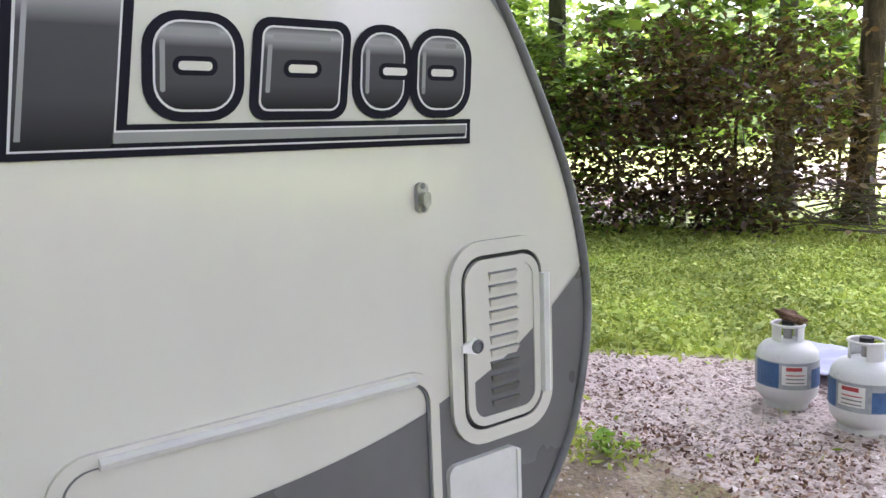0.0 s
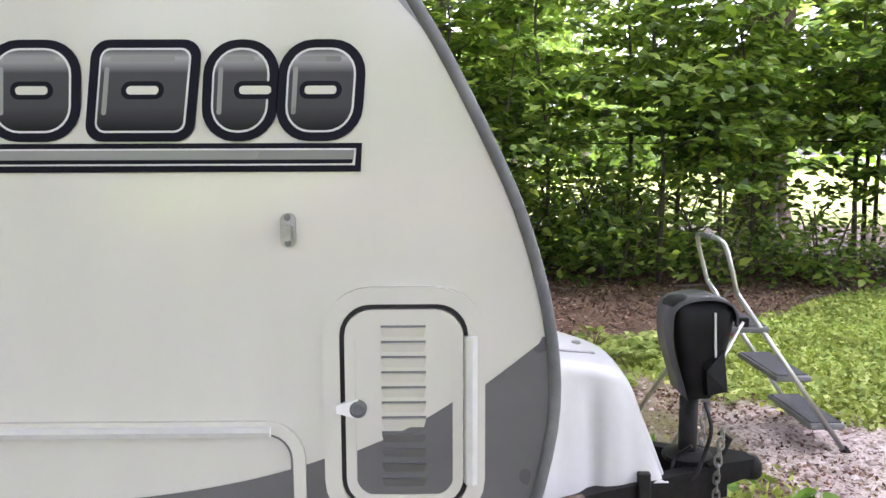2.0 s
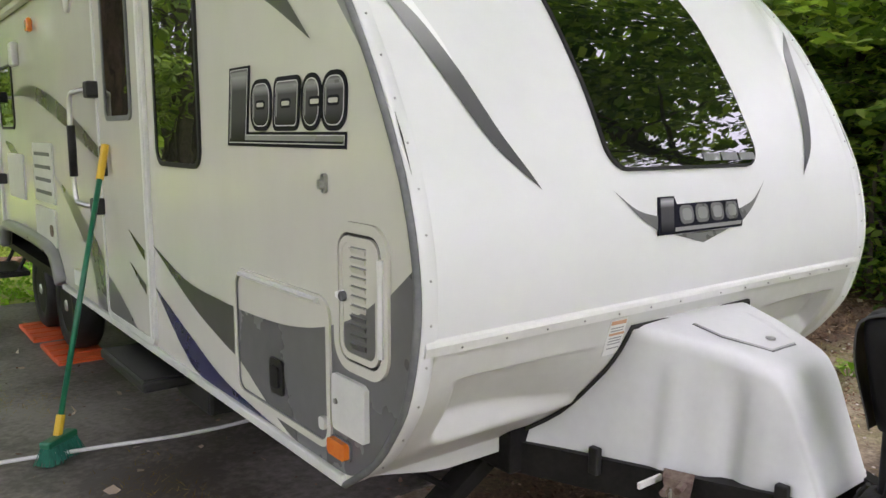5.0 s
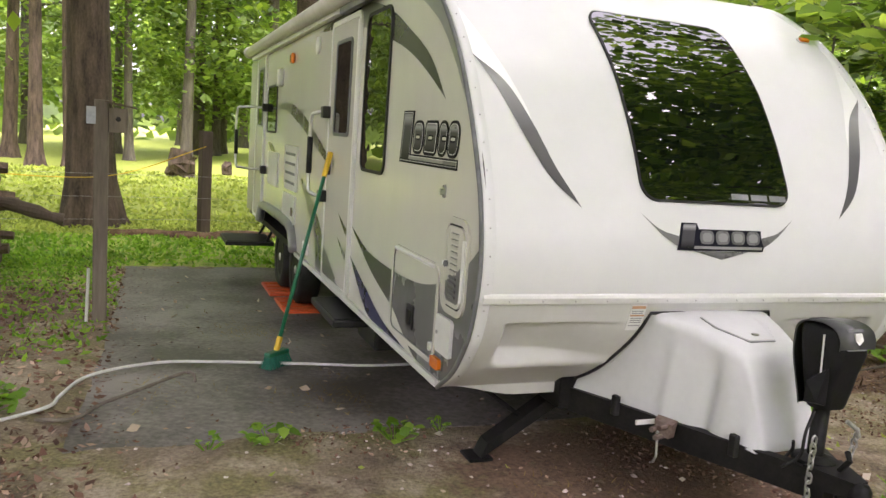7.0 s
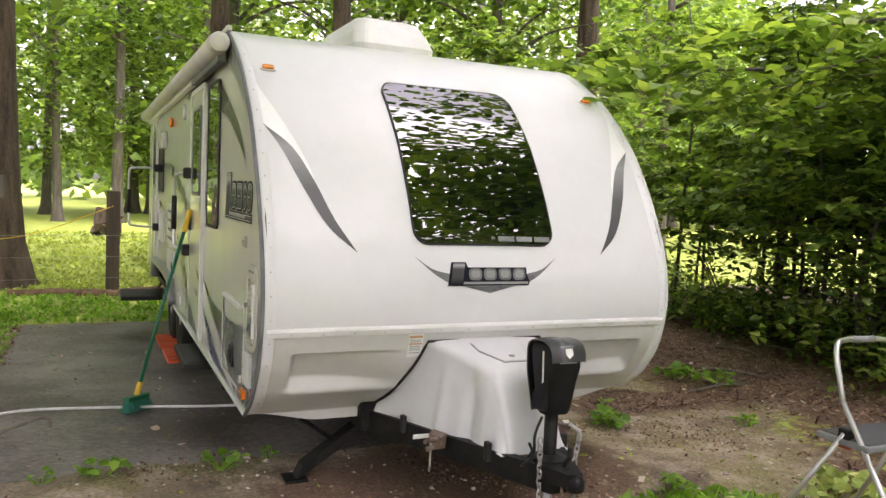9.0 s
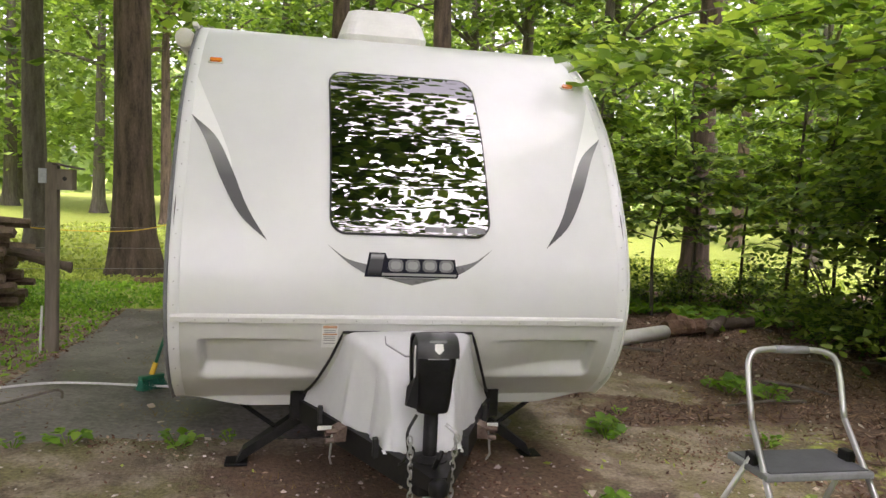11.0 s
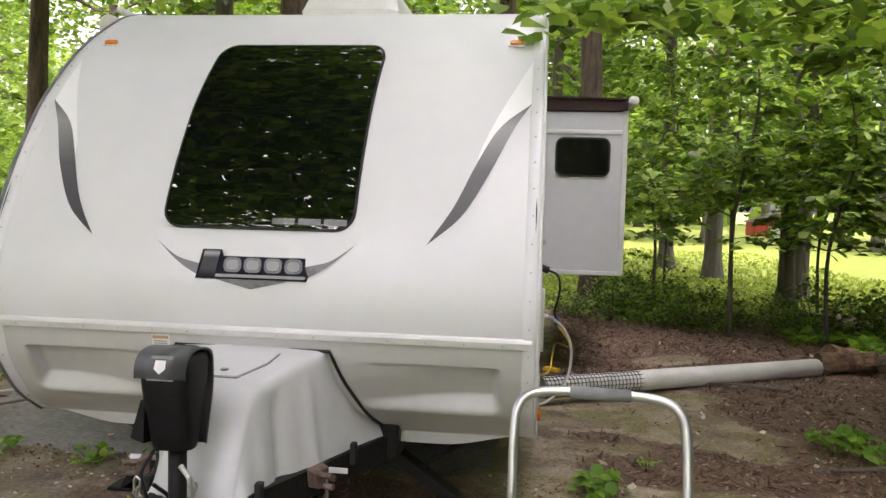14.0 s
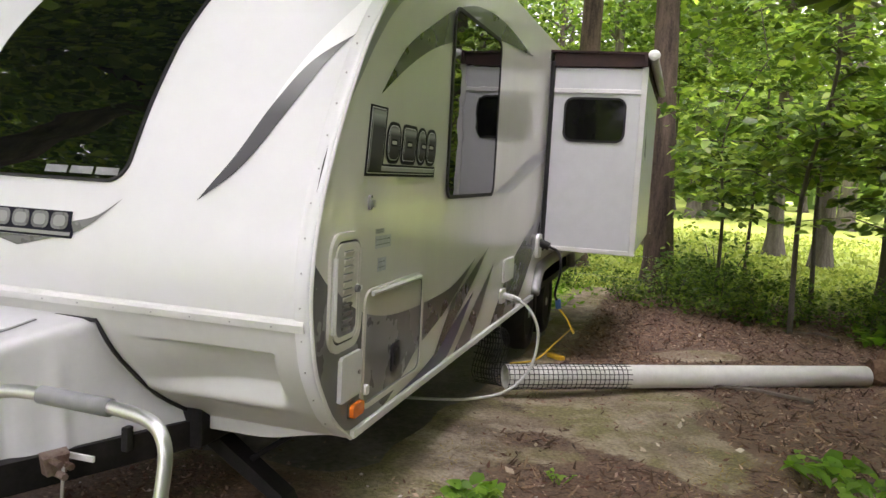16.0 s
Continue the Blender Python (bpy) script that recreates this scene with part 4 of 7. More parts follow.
def side_window(s, y0, y1, z0, z1, r, name="side_window", label="dark tinted side window"):
    f = side(s)
    wf = hatch_frame(s, name, (y0, y1, z0, z1, r), 0.02, 0.012, RUBBER, trailer, label)
    part("pane", flat_shape(rrect(y0 + 0.019, y1 - 0.019, z0 + 0.019, z1 - 0.019, max(0.01, r - 0.019)), f, 0.002, 0.008), GLASS, wf, "dark tinted glass")
    return wf


side_window(-1, 1.44, 1.98, 1.365, 2.34, 0.08)
side_window(-1, 5.55, 6.2, 1.54, 2.06, 0.07)
side_window(1, 1.44, 2.47, 1.355, 2.32, 0.08)


def entry_door(y0, y1, z1, win):
    f = side(-1)
    d = part("entry_door", flat_shape(rrect(y0, y1, 0.52, z1, 0.05), f, 0.001, 0.012), SIDE, trailer, "pale entry door")
    part("door_frame", ring_solid(bmesh.new(), rrect(y0 - 0.03, y1 + 0.03, 0.49, z1 + 0.03, 0.06), rrect(y0 + 0.004, y1 - 0.004, 0.524, z1 - 0.004, 0.04), lambda p: f(*p, 0.001), lambda p: f(*p, 0.018)), TRIM, d, "white door frame")
    part("hinge_strip", bmbox((-HALF - 0.026, y0 - 0.02, 0.53), (-HALF - 0.01, y0 + 0.015, z1 - 0.03), 0.004), TRIM, d)
    a, b, c, e = win
    wf = part("door_window", ring_solid(bmesh.new(), rrect(a, b, c, e, 0.05), rrect(a + 0.025, b - 0.025, c + 0.025, e - 0.025, 0.03), lambda p: f(*p, 0.012), lambda p: f(*p, 0.022)), SEAL, d, "dark door window surround")
    part("pane", flat_shape(rrect(a + 0.024, b - 0.024, c + 0.024, e - 0.024, 0.03), f, 0.012, 0.018), GLASS, wf, "dark tinted glass")
    return d


d1 = entry_door(2.14, 2.92, 2.36, (2.3, 2.76, 1.57, 2.24))
d2 = entry_door(6.42, 7.12, 2.42, (6.55, 6.95, 1.6, 2.3))
part("door_latch", flat_shape(rrect(2.80, 2.88, 1.28, 1.44, 0.02), side(-1), 0.012, 0.03), PLASTIC, d1, "black door latch")
for y, z0, z1 in ((3.02, 1.13, 1.72), (6.3, 1.13, 1.8)):
    out = 0.12 if y < 4 else 0.33
    gh = part("grab_handle", bmtube(smooth_line([(-HALF - 0.02, y - 0.06, z1 + 0.02), (-HALF - out * 0.8, y, z1 + 0.01), (-HALF - out, y + 0.06, z1 - 0.06), (-HALF - out, y + 0.06, z0 + 0.06), (-HALF - out * 0.8, y, z0 - 0.01), (-HALF - 0.02, y - 0.06, z0 - 0.02)], 5), 0.014, 8), ALU, trailer, "folding grab handle", True)
    part("grip", bmtube([(-HALF - out, y + 0.06, z0 + 0.14), (-HALF - out, y + 0.06, z0 + 0.42)], 0.022, 10), RUBBER, gh, "black foam grip", True)
    for z in (z0 - 0.02, z1 + 0.02):
        part("bracket", bmbox((-HALF - 0.07, y - 0.12, z - 0.045), (-HALF, y - 0.03, z + 0.045), 0.012), PLASTIC, gh, "black bracket")
# furnace vent, appliance panel, porch lamps
f = side(-1)
vp = part("appliance_vent", flat_shape(rrect(4.2, 4.86, 1.02, 1.44, 0.02), f, 0.001, 0.014), TRIM, trailer, "white slotted appliance vent")
for k in range(4):
    part("slot", flat_shape([(4.27, 1.08 + 0.09 * k), (4.79, 1.08 + 0.09 * k), (4.79, 1.105 + 0.09 * k), (4.27, 1.105 + 0.09 * k)], f, 0.014, 0.018), SEAL, vp)
ap = part("appliance_panel", flat_shape(rrect(4.22, 4.9, 0.72, 0.98, 0.02), f, 0.001, 0.014), TRIM, trailer, "white appliance access panel")
part("vent_mark", flat_shape(rrect(4.3, 4.4, 0.79, 0.87, 0.03), f, 0.014, 0.018), RUST, ap)
part("side_vent", flat_shape(rrect(5.3, 6.0, 0.98, 1.34, 0.02), f, 0.001, 0.014), TRIM, trailer, "white side vent")
part("outlet_cover", flat_shape(rrect(3.52, 3.72, 0.55, 0.65, 0.015), f, 0.001, 0.02), TRIM, trailer, "white outlet cover")
pl = part("porch_lamp", bmbox((-HALF - 0.05, 5.2, 2.02), (-HALF, 5.36, 2.2), 0.015), TRIM, trailer, "white porch lamp")
al = part("amber_lamp", bmbox((-HALF - 0.04, 4.58, 2.21), (-HALF, 4.68, 2.31), 0.02), AMBER, trailer, "amber porch lamp")
part("speaker", revolve(bmesh.new(), [(0.07, -HALF), (0.07, -HALF - 0.015), (0.05, -HALF - 0.02)], 20, (0, 3.5, 2.28), "x"), TRIM, trailer, "round white speaker")
# awning
aw = part("awning_roll", bmtube([(-1.292, 1.16, 2.50), (-1.292, 7.55, 2.535)], 0.062, 16), AWNING, trailer, "rolled cream awning", True)
part("end_cap", revolve(bmesh.new(), [(0.035, 1.07), (0.058, 1.08), (0.064, 1.17), (0.05, 1.175)], 20, (-1.292, 0, 2.50), "y"), AWNING, aw, "cream end cap")
part("end_cap", revolve(bmesh.new(), [(0.075, 7.53), (0.075, 7.62), (0.06, 7.64)], 20, (-1.292, 0, 2.535), "y"), AWNING, aw, "cream end cap")
part("arm", bmbox((-1.275, 2.5, 2.42), (-1.225, 7.45, 2.47), 0.008), TRIM, aw, "white awning arm")
part("arm", bmbox((-1.285, 1.2, 2.40), (-1.235, 2.55, 2.50), 0.008), SEAL, aw, "dark awning bracket")
part("awning_rail", bmbox((-1.25, 1.1, 2.575), (-1.22, 7.6, 2.605), 0.004), TRIM, trailer, "awning rail")
# roof air conditioner
bm = bmesh.new()
rows = []
for z, x0, y0, y1 in ((2.63, 0.30, 1.55, 2.75), (2.70, 0.31, 1.55, 2.75), (2.80, 0.285, 1.62, 2.7), (2.90, 0.245, 1.72, 2.6), (2.925, 0.21, 1.8, 2.5)):
    rows.append([bm.verts.new((x, y, z)) for x, y in rrect(-x0, x0, y0, y1, 0.09, 5)])
for r0, r1 in zip(rows, rows[1:]):
    for k in range(len(r0)):
        bm.faces.new((r0[k], r0[(k + 1) % len(r0)], r1[(k + 1) % len(r0)], r1[k]))
bm.faces.new(rows[-1])
ac = part("air_conditioner", bm, TRIM, trailer, "weathered white rooftop air conditioner")
for k in range(4):
    part("rib", bmbox((-0.16 + 0.095 * k, 1.75, 2.918), (-0.13 + 0.095 * k, 2.45, 2.934), 0.006), TRIM, ac)

# slide-out room on the right wall
so = part("slide_room", bmbox((1.20, 4.34, 0.865), (2.015, 7.15, 2.42), 0.012), SLIDE, trailer, "pale grey slide-out room")
for lo, hi in (((1.98, 4.325, 0.86), (2.03, 4.37, 2.43)), ((1.24, 4.328, 0.86), (2.02, 4.36, 0.90)), ((1.24, 4.328, 2.205), (1.985, 4.345, 2.245))):
    part("slide_trim", bmbox(lo, hi, 0.006), TRIM, so, "white slide trim")
part("seal", bmbox((1.225, 4.315, 0.85), (1.262, 4.36, 2.47), 0.008), RUBBER, so, "black slide seal")
fs_ = lambda x, z, d: (x, 4.34 - d, z)
sw = part("slide_window", ring_solid(bmesh.new(), rrect(1.355, 1.875, 1.80, 2.175, 0.08), rrect(1.373, 1.857, 1.818, 2.157, 0.062), lambda p: fs_(*p, 0.001), lambda p: fs_(*p, 0.01)), RUBBER, so, "dark slide window")
part("pane", flat_shape(rrect(1.372, 1.858, 1.817, 2.158, 0.062), fs_, 0.002, 0.006), DARKGLASS, sw, "dark tinted glass")
bm = prism(bmesh.new(), [(1.22, 4.30, 2.56), (2.02, 4.30, 2.545), (2.02, 4.30, 2.43), (1.99, 4.30, 2.43), (1.99, 4.30, 2.53), (1.22, 4.30, 2.545)], [(1.22, 7.2, 2.56), (2.02, 7.2, 2.545), (2.02, 7.2, 2.43), (1.99, 7.2, 2.43), (1.99, 7.2, 2.53), (1.22, 7.2, 2.545)])
tp = part("slide_topper", bm, TOPPER, so, "dark brown fabric slide topper")
part("topper_end", bmbox((1.25, 4.318, 2.425), (1.99, 4.332, 2.54), 0.004), TOPPER, tp)
part("roller", bmtube([(2.06, 4.27, 2.52), (2.06, 7.2, 2.52)], 0.04, 14), TRIM, tp, "white topper roller", True)
part("roller_cap", revolve(bmesh.new(), [(0.02, 4.24), (0.044, 4.25), (0.046, 4.29), (0.03, 4.30)], 18, (2.07, 0, 2.515), "y"), TRIM, tp, "white roller cap")

# wheels
def wheel_at(s, y):
    z0 = pad_z(y) + 0.035
    wh = part("wheel", revolve(bmesh.new(), [(0.19, s * 0.90), (0.30, s * 0.895), (0.335, s * 0.92), (0.342, s * 1.0), (0.335, s * 1.08), (0.30, s * 1.11), (0.205, s * 1.10), (0.19, s * 1.06)], 36, (0, y, z0 + 0.342), "x"), RUBBER, trailer, "trailer tyre", True)
    part("rim", revolve(bmesh.new(), [(0.205, s * 1.095), (0.19, s * 1.075), (0.178, s * 1.03), (0.05, s * 1.02), (0.0001, s * 1.02)], 30, (0, y, z0 + 0.342), "x"), BLACKSTEEL, wh, "black alloy rim")
    for k in range(10):
        t = 2 * math.pi * k / 10
        c, n2 = Vector((0, math.cos(t), math.sin(t))), Vector((0, -math.sin(t), math.cos(t)))
        o = Vector((s * 1.05, y, z0 + 0.342))
        a = [o + c * 0.045 + n2 * q for q in (-0.013, 0.013)] + [o + c * 0.185 + n2 * q + Vector((s * 0.02, 0, 0)) for q in (0.009, -0.009)]
        part("spoke", prism(bmesh.new(), [p for p in a], [p + Vector((s * 0.02, 0, 0)) for p in a]), SPOKE, wh, "machined silver spoke")
    part("hub_cap", revolve(bmesh.new(), [(0.05, s * 1.05), (0.05, s * 1.09), (0.035, s * 1.105), (0.0001, s * 1.105)], 18, (0, y, z0 + 0.342), "x"), ALU, wh, "silver hub cap")


for s in (-1, 1):
    for y in (4.75, 5.72):
        wheel_at(s, y)
part("axle_box", bmbox((-0.85, 4.2, 0.30), (0.85, 6.3, 0.46), 0.02), BLACKSTEEL, trailer, "black axle frame")
part("tank_bulk", bmbox((-0.9, 1.6, 0.30), (0.9, 3.6, 0.45), 0.05), BLACKSTEEL, trailer, "black underslung tank")
# folded steps
for y0, y1, z in ((1.92, 2.66, 0.335), (6.45, 7.2, 0.18)):
    out = 1.36 if y0 < 4 else 1.62
    st = part("entry_step", bmbox((-out, y0, z), (-1.05, y1, z + 0.05), 0.012), PLASTIC, trailer, "black folding entry step")
    part("tread", bmbox((-out + 0.015, y0 + 0.03, z + 0.05), (-1.1, y1 - 0.03, z + 0.056), 0.002), RUBBER, st, "black gritted tread")
    for y in (y0 + 0.06, y1 - 0.06):
        part("step_arm", bmtube([(-1.15, y, z + 0.03), (-1.02, y, 0.46)], 0.018, 6), BLACKSTEEL, st)
part("step_box", bmbox((-1.12, 1.75, 0.22), (-0.8, 2.2, 0.45), 0.02), PLASTIC, trailer, "black step housing")

# ---- tongue: frame, cover, jack, coupler, chains ----
for s in (-1, 1):
    a = [(s * 0.60, 0.42, 0.325), (s * 0.545, 0.42, 0.325), (s * 0.545, 0.42, 0.44), (s * 0.60, 0.42, 0.44)]
    b = [(s * 0.065, -0.80, 0.325), (s * 0.01, -0.80, 0.325), (s * 0.01, -0.80, 0.44), (s * 0.065, -0.80, 0.44)]
    fr = part("tongue_beam", prism(bmesh.new(), a, b), BLACKSTEEL, trailer, "black steel tongue beam")
    part("frame_upright", bmbox((min(s * 0.5, s * 0.6), 0.30, 0.33), (max(s * 0.5, s * 0.6), 0.5, 0.57), 0.01), BLACKSTEEL, trailer, "black frame upright")
    for k in (0.30, 0.73):
        c = Vector((s * 0.595, 0.42, 0)).lerp(Vector((s * 0.06, -0.8, 0)), k)
        part("strap_clip", bmbox((c.x - 0.014 + s * 0.012, c.y - 0.02, 0.385), (c.x + 0.014 + s * 0.012, c.y + 0.02, 0.48), 0.006), RUBBER, fr, "black rubber strap clip")
    hb = part("hitch_bracket", prism(bmesh.new(), [(s * 0.335, -0.24, 0.385), (s * 0.36, -0.18, 0.385), (s * 0.365, -0.16, 0.462), (s * 0.33, -0.25, 0.462)], [(s * 0.385, -0.265, 0.39), (s * 0.405, -0.20, 0.39), (s * 0.40, -0.18, 0.45), (s * 0.37, -0.27, 0.45)]), RUST, trailer, "rusty spring bar bracket")
    for dy, dz in ((-0.02, 0.44), (0.03, 0.415), (0.0, 0.39)):
        part("bolt", bmtube([(s * 0.37, -0.22 + dy, dz), (s * 0.435, -0.24 + dy, dz)], 0.013, 6), RUST, hb)
    part("pin", bmtube([(s * 0.40, -0.21, 0.42), (s * 0.41, -0.23, 0.30), (s * 0.40, -0.2, 0.26)], 0.006, 6), ZINC, hb, "hanging clip pin")
    part("bracket_tag", bmbox((min(s * 0.36, s * 0.47), -0.15, 0.415), (max(s * 0.36, s * 0.47), -0.14, 0.435)), TRIM, hb, "pale tag strip")
    # stabiliser legs with brace
    lg = part("stabiliser_leg", prism(bmesh.new(), [(s * 0.40, 0.48, 0.34), (s * 0.40, 0.58, 0.34), (s * 0.40, 0.58, 0.42), (s * 0.40, 0.48, 0.42)], [(s * 0.90, 0.52, 0.0), (s * 0.90, 0.62, 0.0), (s * 0.86, 0.62, 0.085), (s * 0.86, 0.52, 0.085)]), BLACKSTEEL, trailer, "black folding stabiliser leg")
    part("brace", bmtube([(s * 0.98, 0.56, 0.43), (s * 0.66, 0.56, 0.20)], 0.014, 6), BLACKSTEEL, lg)
    part("foot", bmbox((min(s * 0.83, s * 0.96), 0.50, -0.004), (max(s * 0.83, s * 0.96), 0.64, 0.012), 0.004), BLACKSTEEL, lg, "steel foot plate")
part("cross_member", bmbox((-0.6, 0.46, 0.33), (0.6, 0.56, 0.45), 0.01), BLACKSTEEL, trailer, "black cross member")
bm = prism(bmesh.new(), [(-0.10, -0.72, 0.36), (0.10, -0.72, 0.36), (0.10, -0.72, 0.45), (-0.10, -0.72, 0.45)], [(-0.035, -0.90, 0.385), (0.035, -0.90, 0.385), (0.035, -0.90, 0.445), (-0.035, -0.90, 0.445)])
cp = part("coupler", bm, BLACKSTEEL, trailer, "black cast ball coupler")
part("ball_cup", revolve(bmesh.new(), [(0.036, 0.37), (0.042, 0.38), (0.041, 0.42), (0.028, 0.44), (0.0001, 0.445)], 20, (0, -0.90, 0)), BLACKSTEEL, cp, "", True)
part("coupler_latch", bmtube([(0.0, -0.80, 0.45), (0.01, -0.83, 0.50), (0.03, -0.80, 0.52)], 0.012, 8), BLACKSTEEL, cp)

# tongue cover: one moulded shell with fluted flanks
rows, bm = [], bmesh.new()
STATION = [(0.34, 0.89, 0.375, 0.55), (0.15, 0.89, 0.365, 0.455), (0.0, 0.886, 0.335, 0.392), (-0.1, 0.872, 0.298, 0.348), (-0.2, 0.856, 0.258, 0.302), (-0.3, 0.834, 0.216, 0.257), (-0.37, 0.812, 0.19, 0.226),
           (-0.41, 0.788, 0.172, 0.21), (-0.445, 0.735, 0.161, 0.201), (-0.48, 0.65, 0.155, 0.196), (-0.52, 0.55, 0.152, 0.192), (-0.56, 0.447, 0.15, 0.19)]
ST = np.array(smooth_line(STATION, 6))
for y, T, wt, wb in ST:
    half = []
    for k in range(9):
        v = k / 8
        z = 0.432 + (T - 0.045 - 0.432) * v
        w = wb + (wt - wb) * v
        groove = (0.034 * math.exp(-((y + 0.30) / 0.034) ** 2) - 0.018 * math.exp(-((y + 0.14) / 0.03) ** 2) - 0.008 * math.exp(-((y + 0.40) / 0.03) ** 2)) * (1 - ease(0.75, 1.0, v))
        half.append((w - groove * (1 - 0.3 * v), z))
    wq = half[-1][0]
    for k in range(1, 6):
        t = k / 5 * math.pi / 2
        half.append((wq - 0.045 * (1 - math.cos(t)) , T - 0.045 + 0.045 * math.sin(t)))
    pts = [(-w, z) for w, z in half] + [(-half[-1][0] * q, T + 0.006 * (1 - q * q)) for q in (0.5, 0.0, -0.5)] + [(w, z) for w, z in half[::-1]]
    rows.append([bm.verts.new((x, y, max(z, 0.43))) for x, z in pts])
for r0, r1 in zip(rows, rows[1:]):
    for k in range(len(r0) - 1):
        bm.faces.new((r0[k], r0[k + 1], r1[k + 1], r1[k]))
bm.faces.new(rows[-1])
cov = part("tongue_cover", bm, SHROUD, trailer, "white moulded tongue cover over the tank bay", True)


def on_cover(x, y, d=0.0):
    return (x, y, float(np.interp(-y, -ST[:, 0], ST[:, 1])) + 0.004 + d)


lid = [(-0.14, -0.085), (0.16, -0.085), (0.15, -0.20), (0.07, -0.335), (-0.07, -0.335), (-0.15, -0.20)]
part("lid_gap", prism(bmesh.new(), [on_cover(x, y, 0.001) for x, y in lid], [on_cover(x, y, 0.004) for x, y in lid]), SEAL, cov, "dark gap round the lid")
part("lid", prism(bmesh.new(), [on_cover(x * 0.97, -0.2 + (y + 0.2) * 0.965, 0.003) for x, y in lid], [on_cover(x * 0.97, -0.2 + (y + 0.2) * 0.965, 0.009) for x, y in lid]), SHROUD, cov, "white access lid")
kc = on_cover(0.0, -0.285, 0.007)
part("lid_lock", revolve(bmesh.new(), [(0.016, 0.0), (0.016, 0.007), (0.009, 0.009), (0.0001, 0.009)], 14, kc), ZINC, cov, "round lid lock")
part("edge_gasket", bmtube([nose(s2 * float(np.interp(z, [0.44, 0.55, 0.72, 0.885], [0.56, 0.487, 0.41, 0.345])), z, 0.008) for s2, zz in ((-1, np.linspace(0.46, 0.885, 12)), (1, np.linspace(0.885, 0.46, 12))) for z in zz], 0.008, 6), RUBBER, cov, "black gasket against the nose", True)

# electric jack under a vinyl cover
def jy(y):
    return -0.69 + 0.86 * (y + 0.69)


jk = part("tongue_jack", bmtube([(0, -0.68, 0.02), (0, -0.68, 0.34)], 0.024, 14), ZINC, trailer, "steel jack leg", True)
part("outer_tube", bmtube([(0, -0.68, 0.30), (0, -0.68, 0.66)], 0.032, 14), BLACKSTEEL, jk, "black outer tube", True)
part("foot_plate", revolve(bmesh.new(), [(0.07, 0.0), (0.07, 0.012), (0.03, 0.03), (0.0001, 0.03)], 18, (0, -0.68, 0)), ZINC, jk, "round foot plate")
part("mount_ring", revolve(bmesh.new(), [(0.04, 0.44), (0.085, 0.44), (0.085, 0.455), (0.04, 0.47)], 20, (0, -0.68, 0)), BLACKSTEEL, jk, "bolted mounting ring")
rows, bm = [], bmesh.new()
for z, hx, y0, y1 in ((0.672, 0.068, -0.752, -0.64), (0.69, 0.073, -0.758, -0.634), (0.75, 0.077, -0.772, -0.62), (0.82, 0.081, -0.79, -0.605), (0.90, 0.086, -0.815, -0.585), (0.96, 0.087, -0.815, -0.575), (0.99, 0.078, -0.80, -0.575), (1.008, 0.06, -0.77, -0.59), (1.013, 0.03, -0.74, -0.62)):
    ring = rrect(-hx, hx, jy(y0), jy(y1), min(hx * 0.62, 0.04), 5)
    rows.append([bm.verts.new((x + 0.003 * noise.noise((x * 20, y * 20, z * 14)) - 0.01 * (z - 0.6), y + 0.006 * noise.noise((x * 20, y * 20, z * 11 + 7)), z)) for x, y in ring])
for r0, r1 in zip(rows, rows[1:]):
    for k in range(len(r0)):
        bm.faces.new((r0[k], r0[(k + 1) % len(r0)], r1[(k + 1) % len(r0)], r1[k]))
bm.faces.new(rows[-1])
jc = tagged(part("jack_cover", bm, VINYL, None, "black vinyl cover pulled over the tongue jack", True), category="cover")
pl_ = prism(bmesh.new(), [(-0.08, -0.765, 0.70), (-0.08, -0.70, 0.69), (-0.078, -0.69, 0.80), (-0.078, -0.76, 0.85)], [(-0.128, -0.762, 0.715), (-0.124, -0.70, 0.70), (-0.118, -0.695, 0.78), (-0.092, -0.76, 0.845)])
part("side_flap", pl_, VINYL, jc, "folded vinyl flap")
part("drawstring", bmtube([(-0.0925, -0.725, 0.97), (-0.0915, -0.73, 0.86), (-0.093, -0.735, 0.79)], 0.004, 6), HOSE, jc, "white drawstring")
part("top_panel", prism(bmesh.new(), [(-0.05, -0.790, 0.925), (0.042, -0.790, 0.925), (0.035, -0.776, 0.998), (-0.043, -0.776, 0.998)], [(-0.05, -0.804, 0.925), (0.042, -0.804, 0.925), (0.032, -0.783, 1.004), (-0.04, -0.783, 1.004)]), GREYPLASTIC, jc, "grey panel on the cover")
part("badge", prism(bmesh.new(), [(-0.022, -0.804, 0.965), (-0.003, -0.805, 0.948), (0.016, -0.804, 0.965), (0.014, -0.793, 0.99), (-0.02, -0.793, 0.99)], [(-0.022, -0.807, 0.965), (-0.003, -0.809, 0.948), (0.016, -0.807, 0.965), (0.014, -0.797, 0.992), (-0.02, -0.797, 0.992)]), LABELWHITE, jc, "plain pale shield shape")
BACKLINE = smooth_line([(jy(y), z) for y, z in ((-0.822, 0.93), (-0.818, 0.968), (-0.79, 1.002), (-0.72, 1.018), (-0.63, 1.01), (-0.577, 0.982), (-0.567, 0.93), (-0.572, 0.86), (-0.598, 0.78), (-0.62, 0.72), (-0.634, 0.675))], 4)
inner = [(y + 0.005 * (1 if y < -0.7 else -1), z - 0.006) for y, z in BACKLINE]
bm = bmesh.new()
rings = [[bm.verts.new((x - 0.01 * (z - 0.6), y, z)) for y, z in line] for x, line in ((-0.087, inner), (-0.090, BACKLINE), (0.090, BACKLINE), (0.087, inner))]
for r0, r1 in zip(rings, rings[1:]):
    for k in range(len(r0) - 1):
        bm.faces.new((r0[k], r0[k + 1], r1[k + 1], r1[k]))
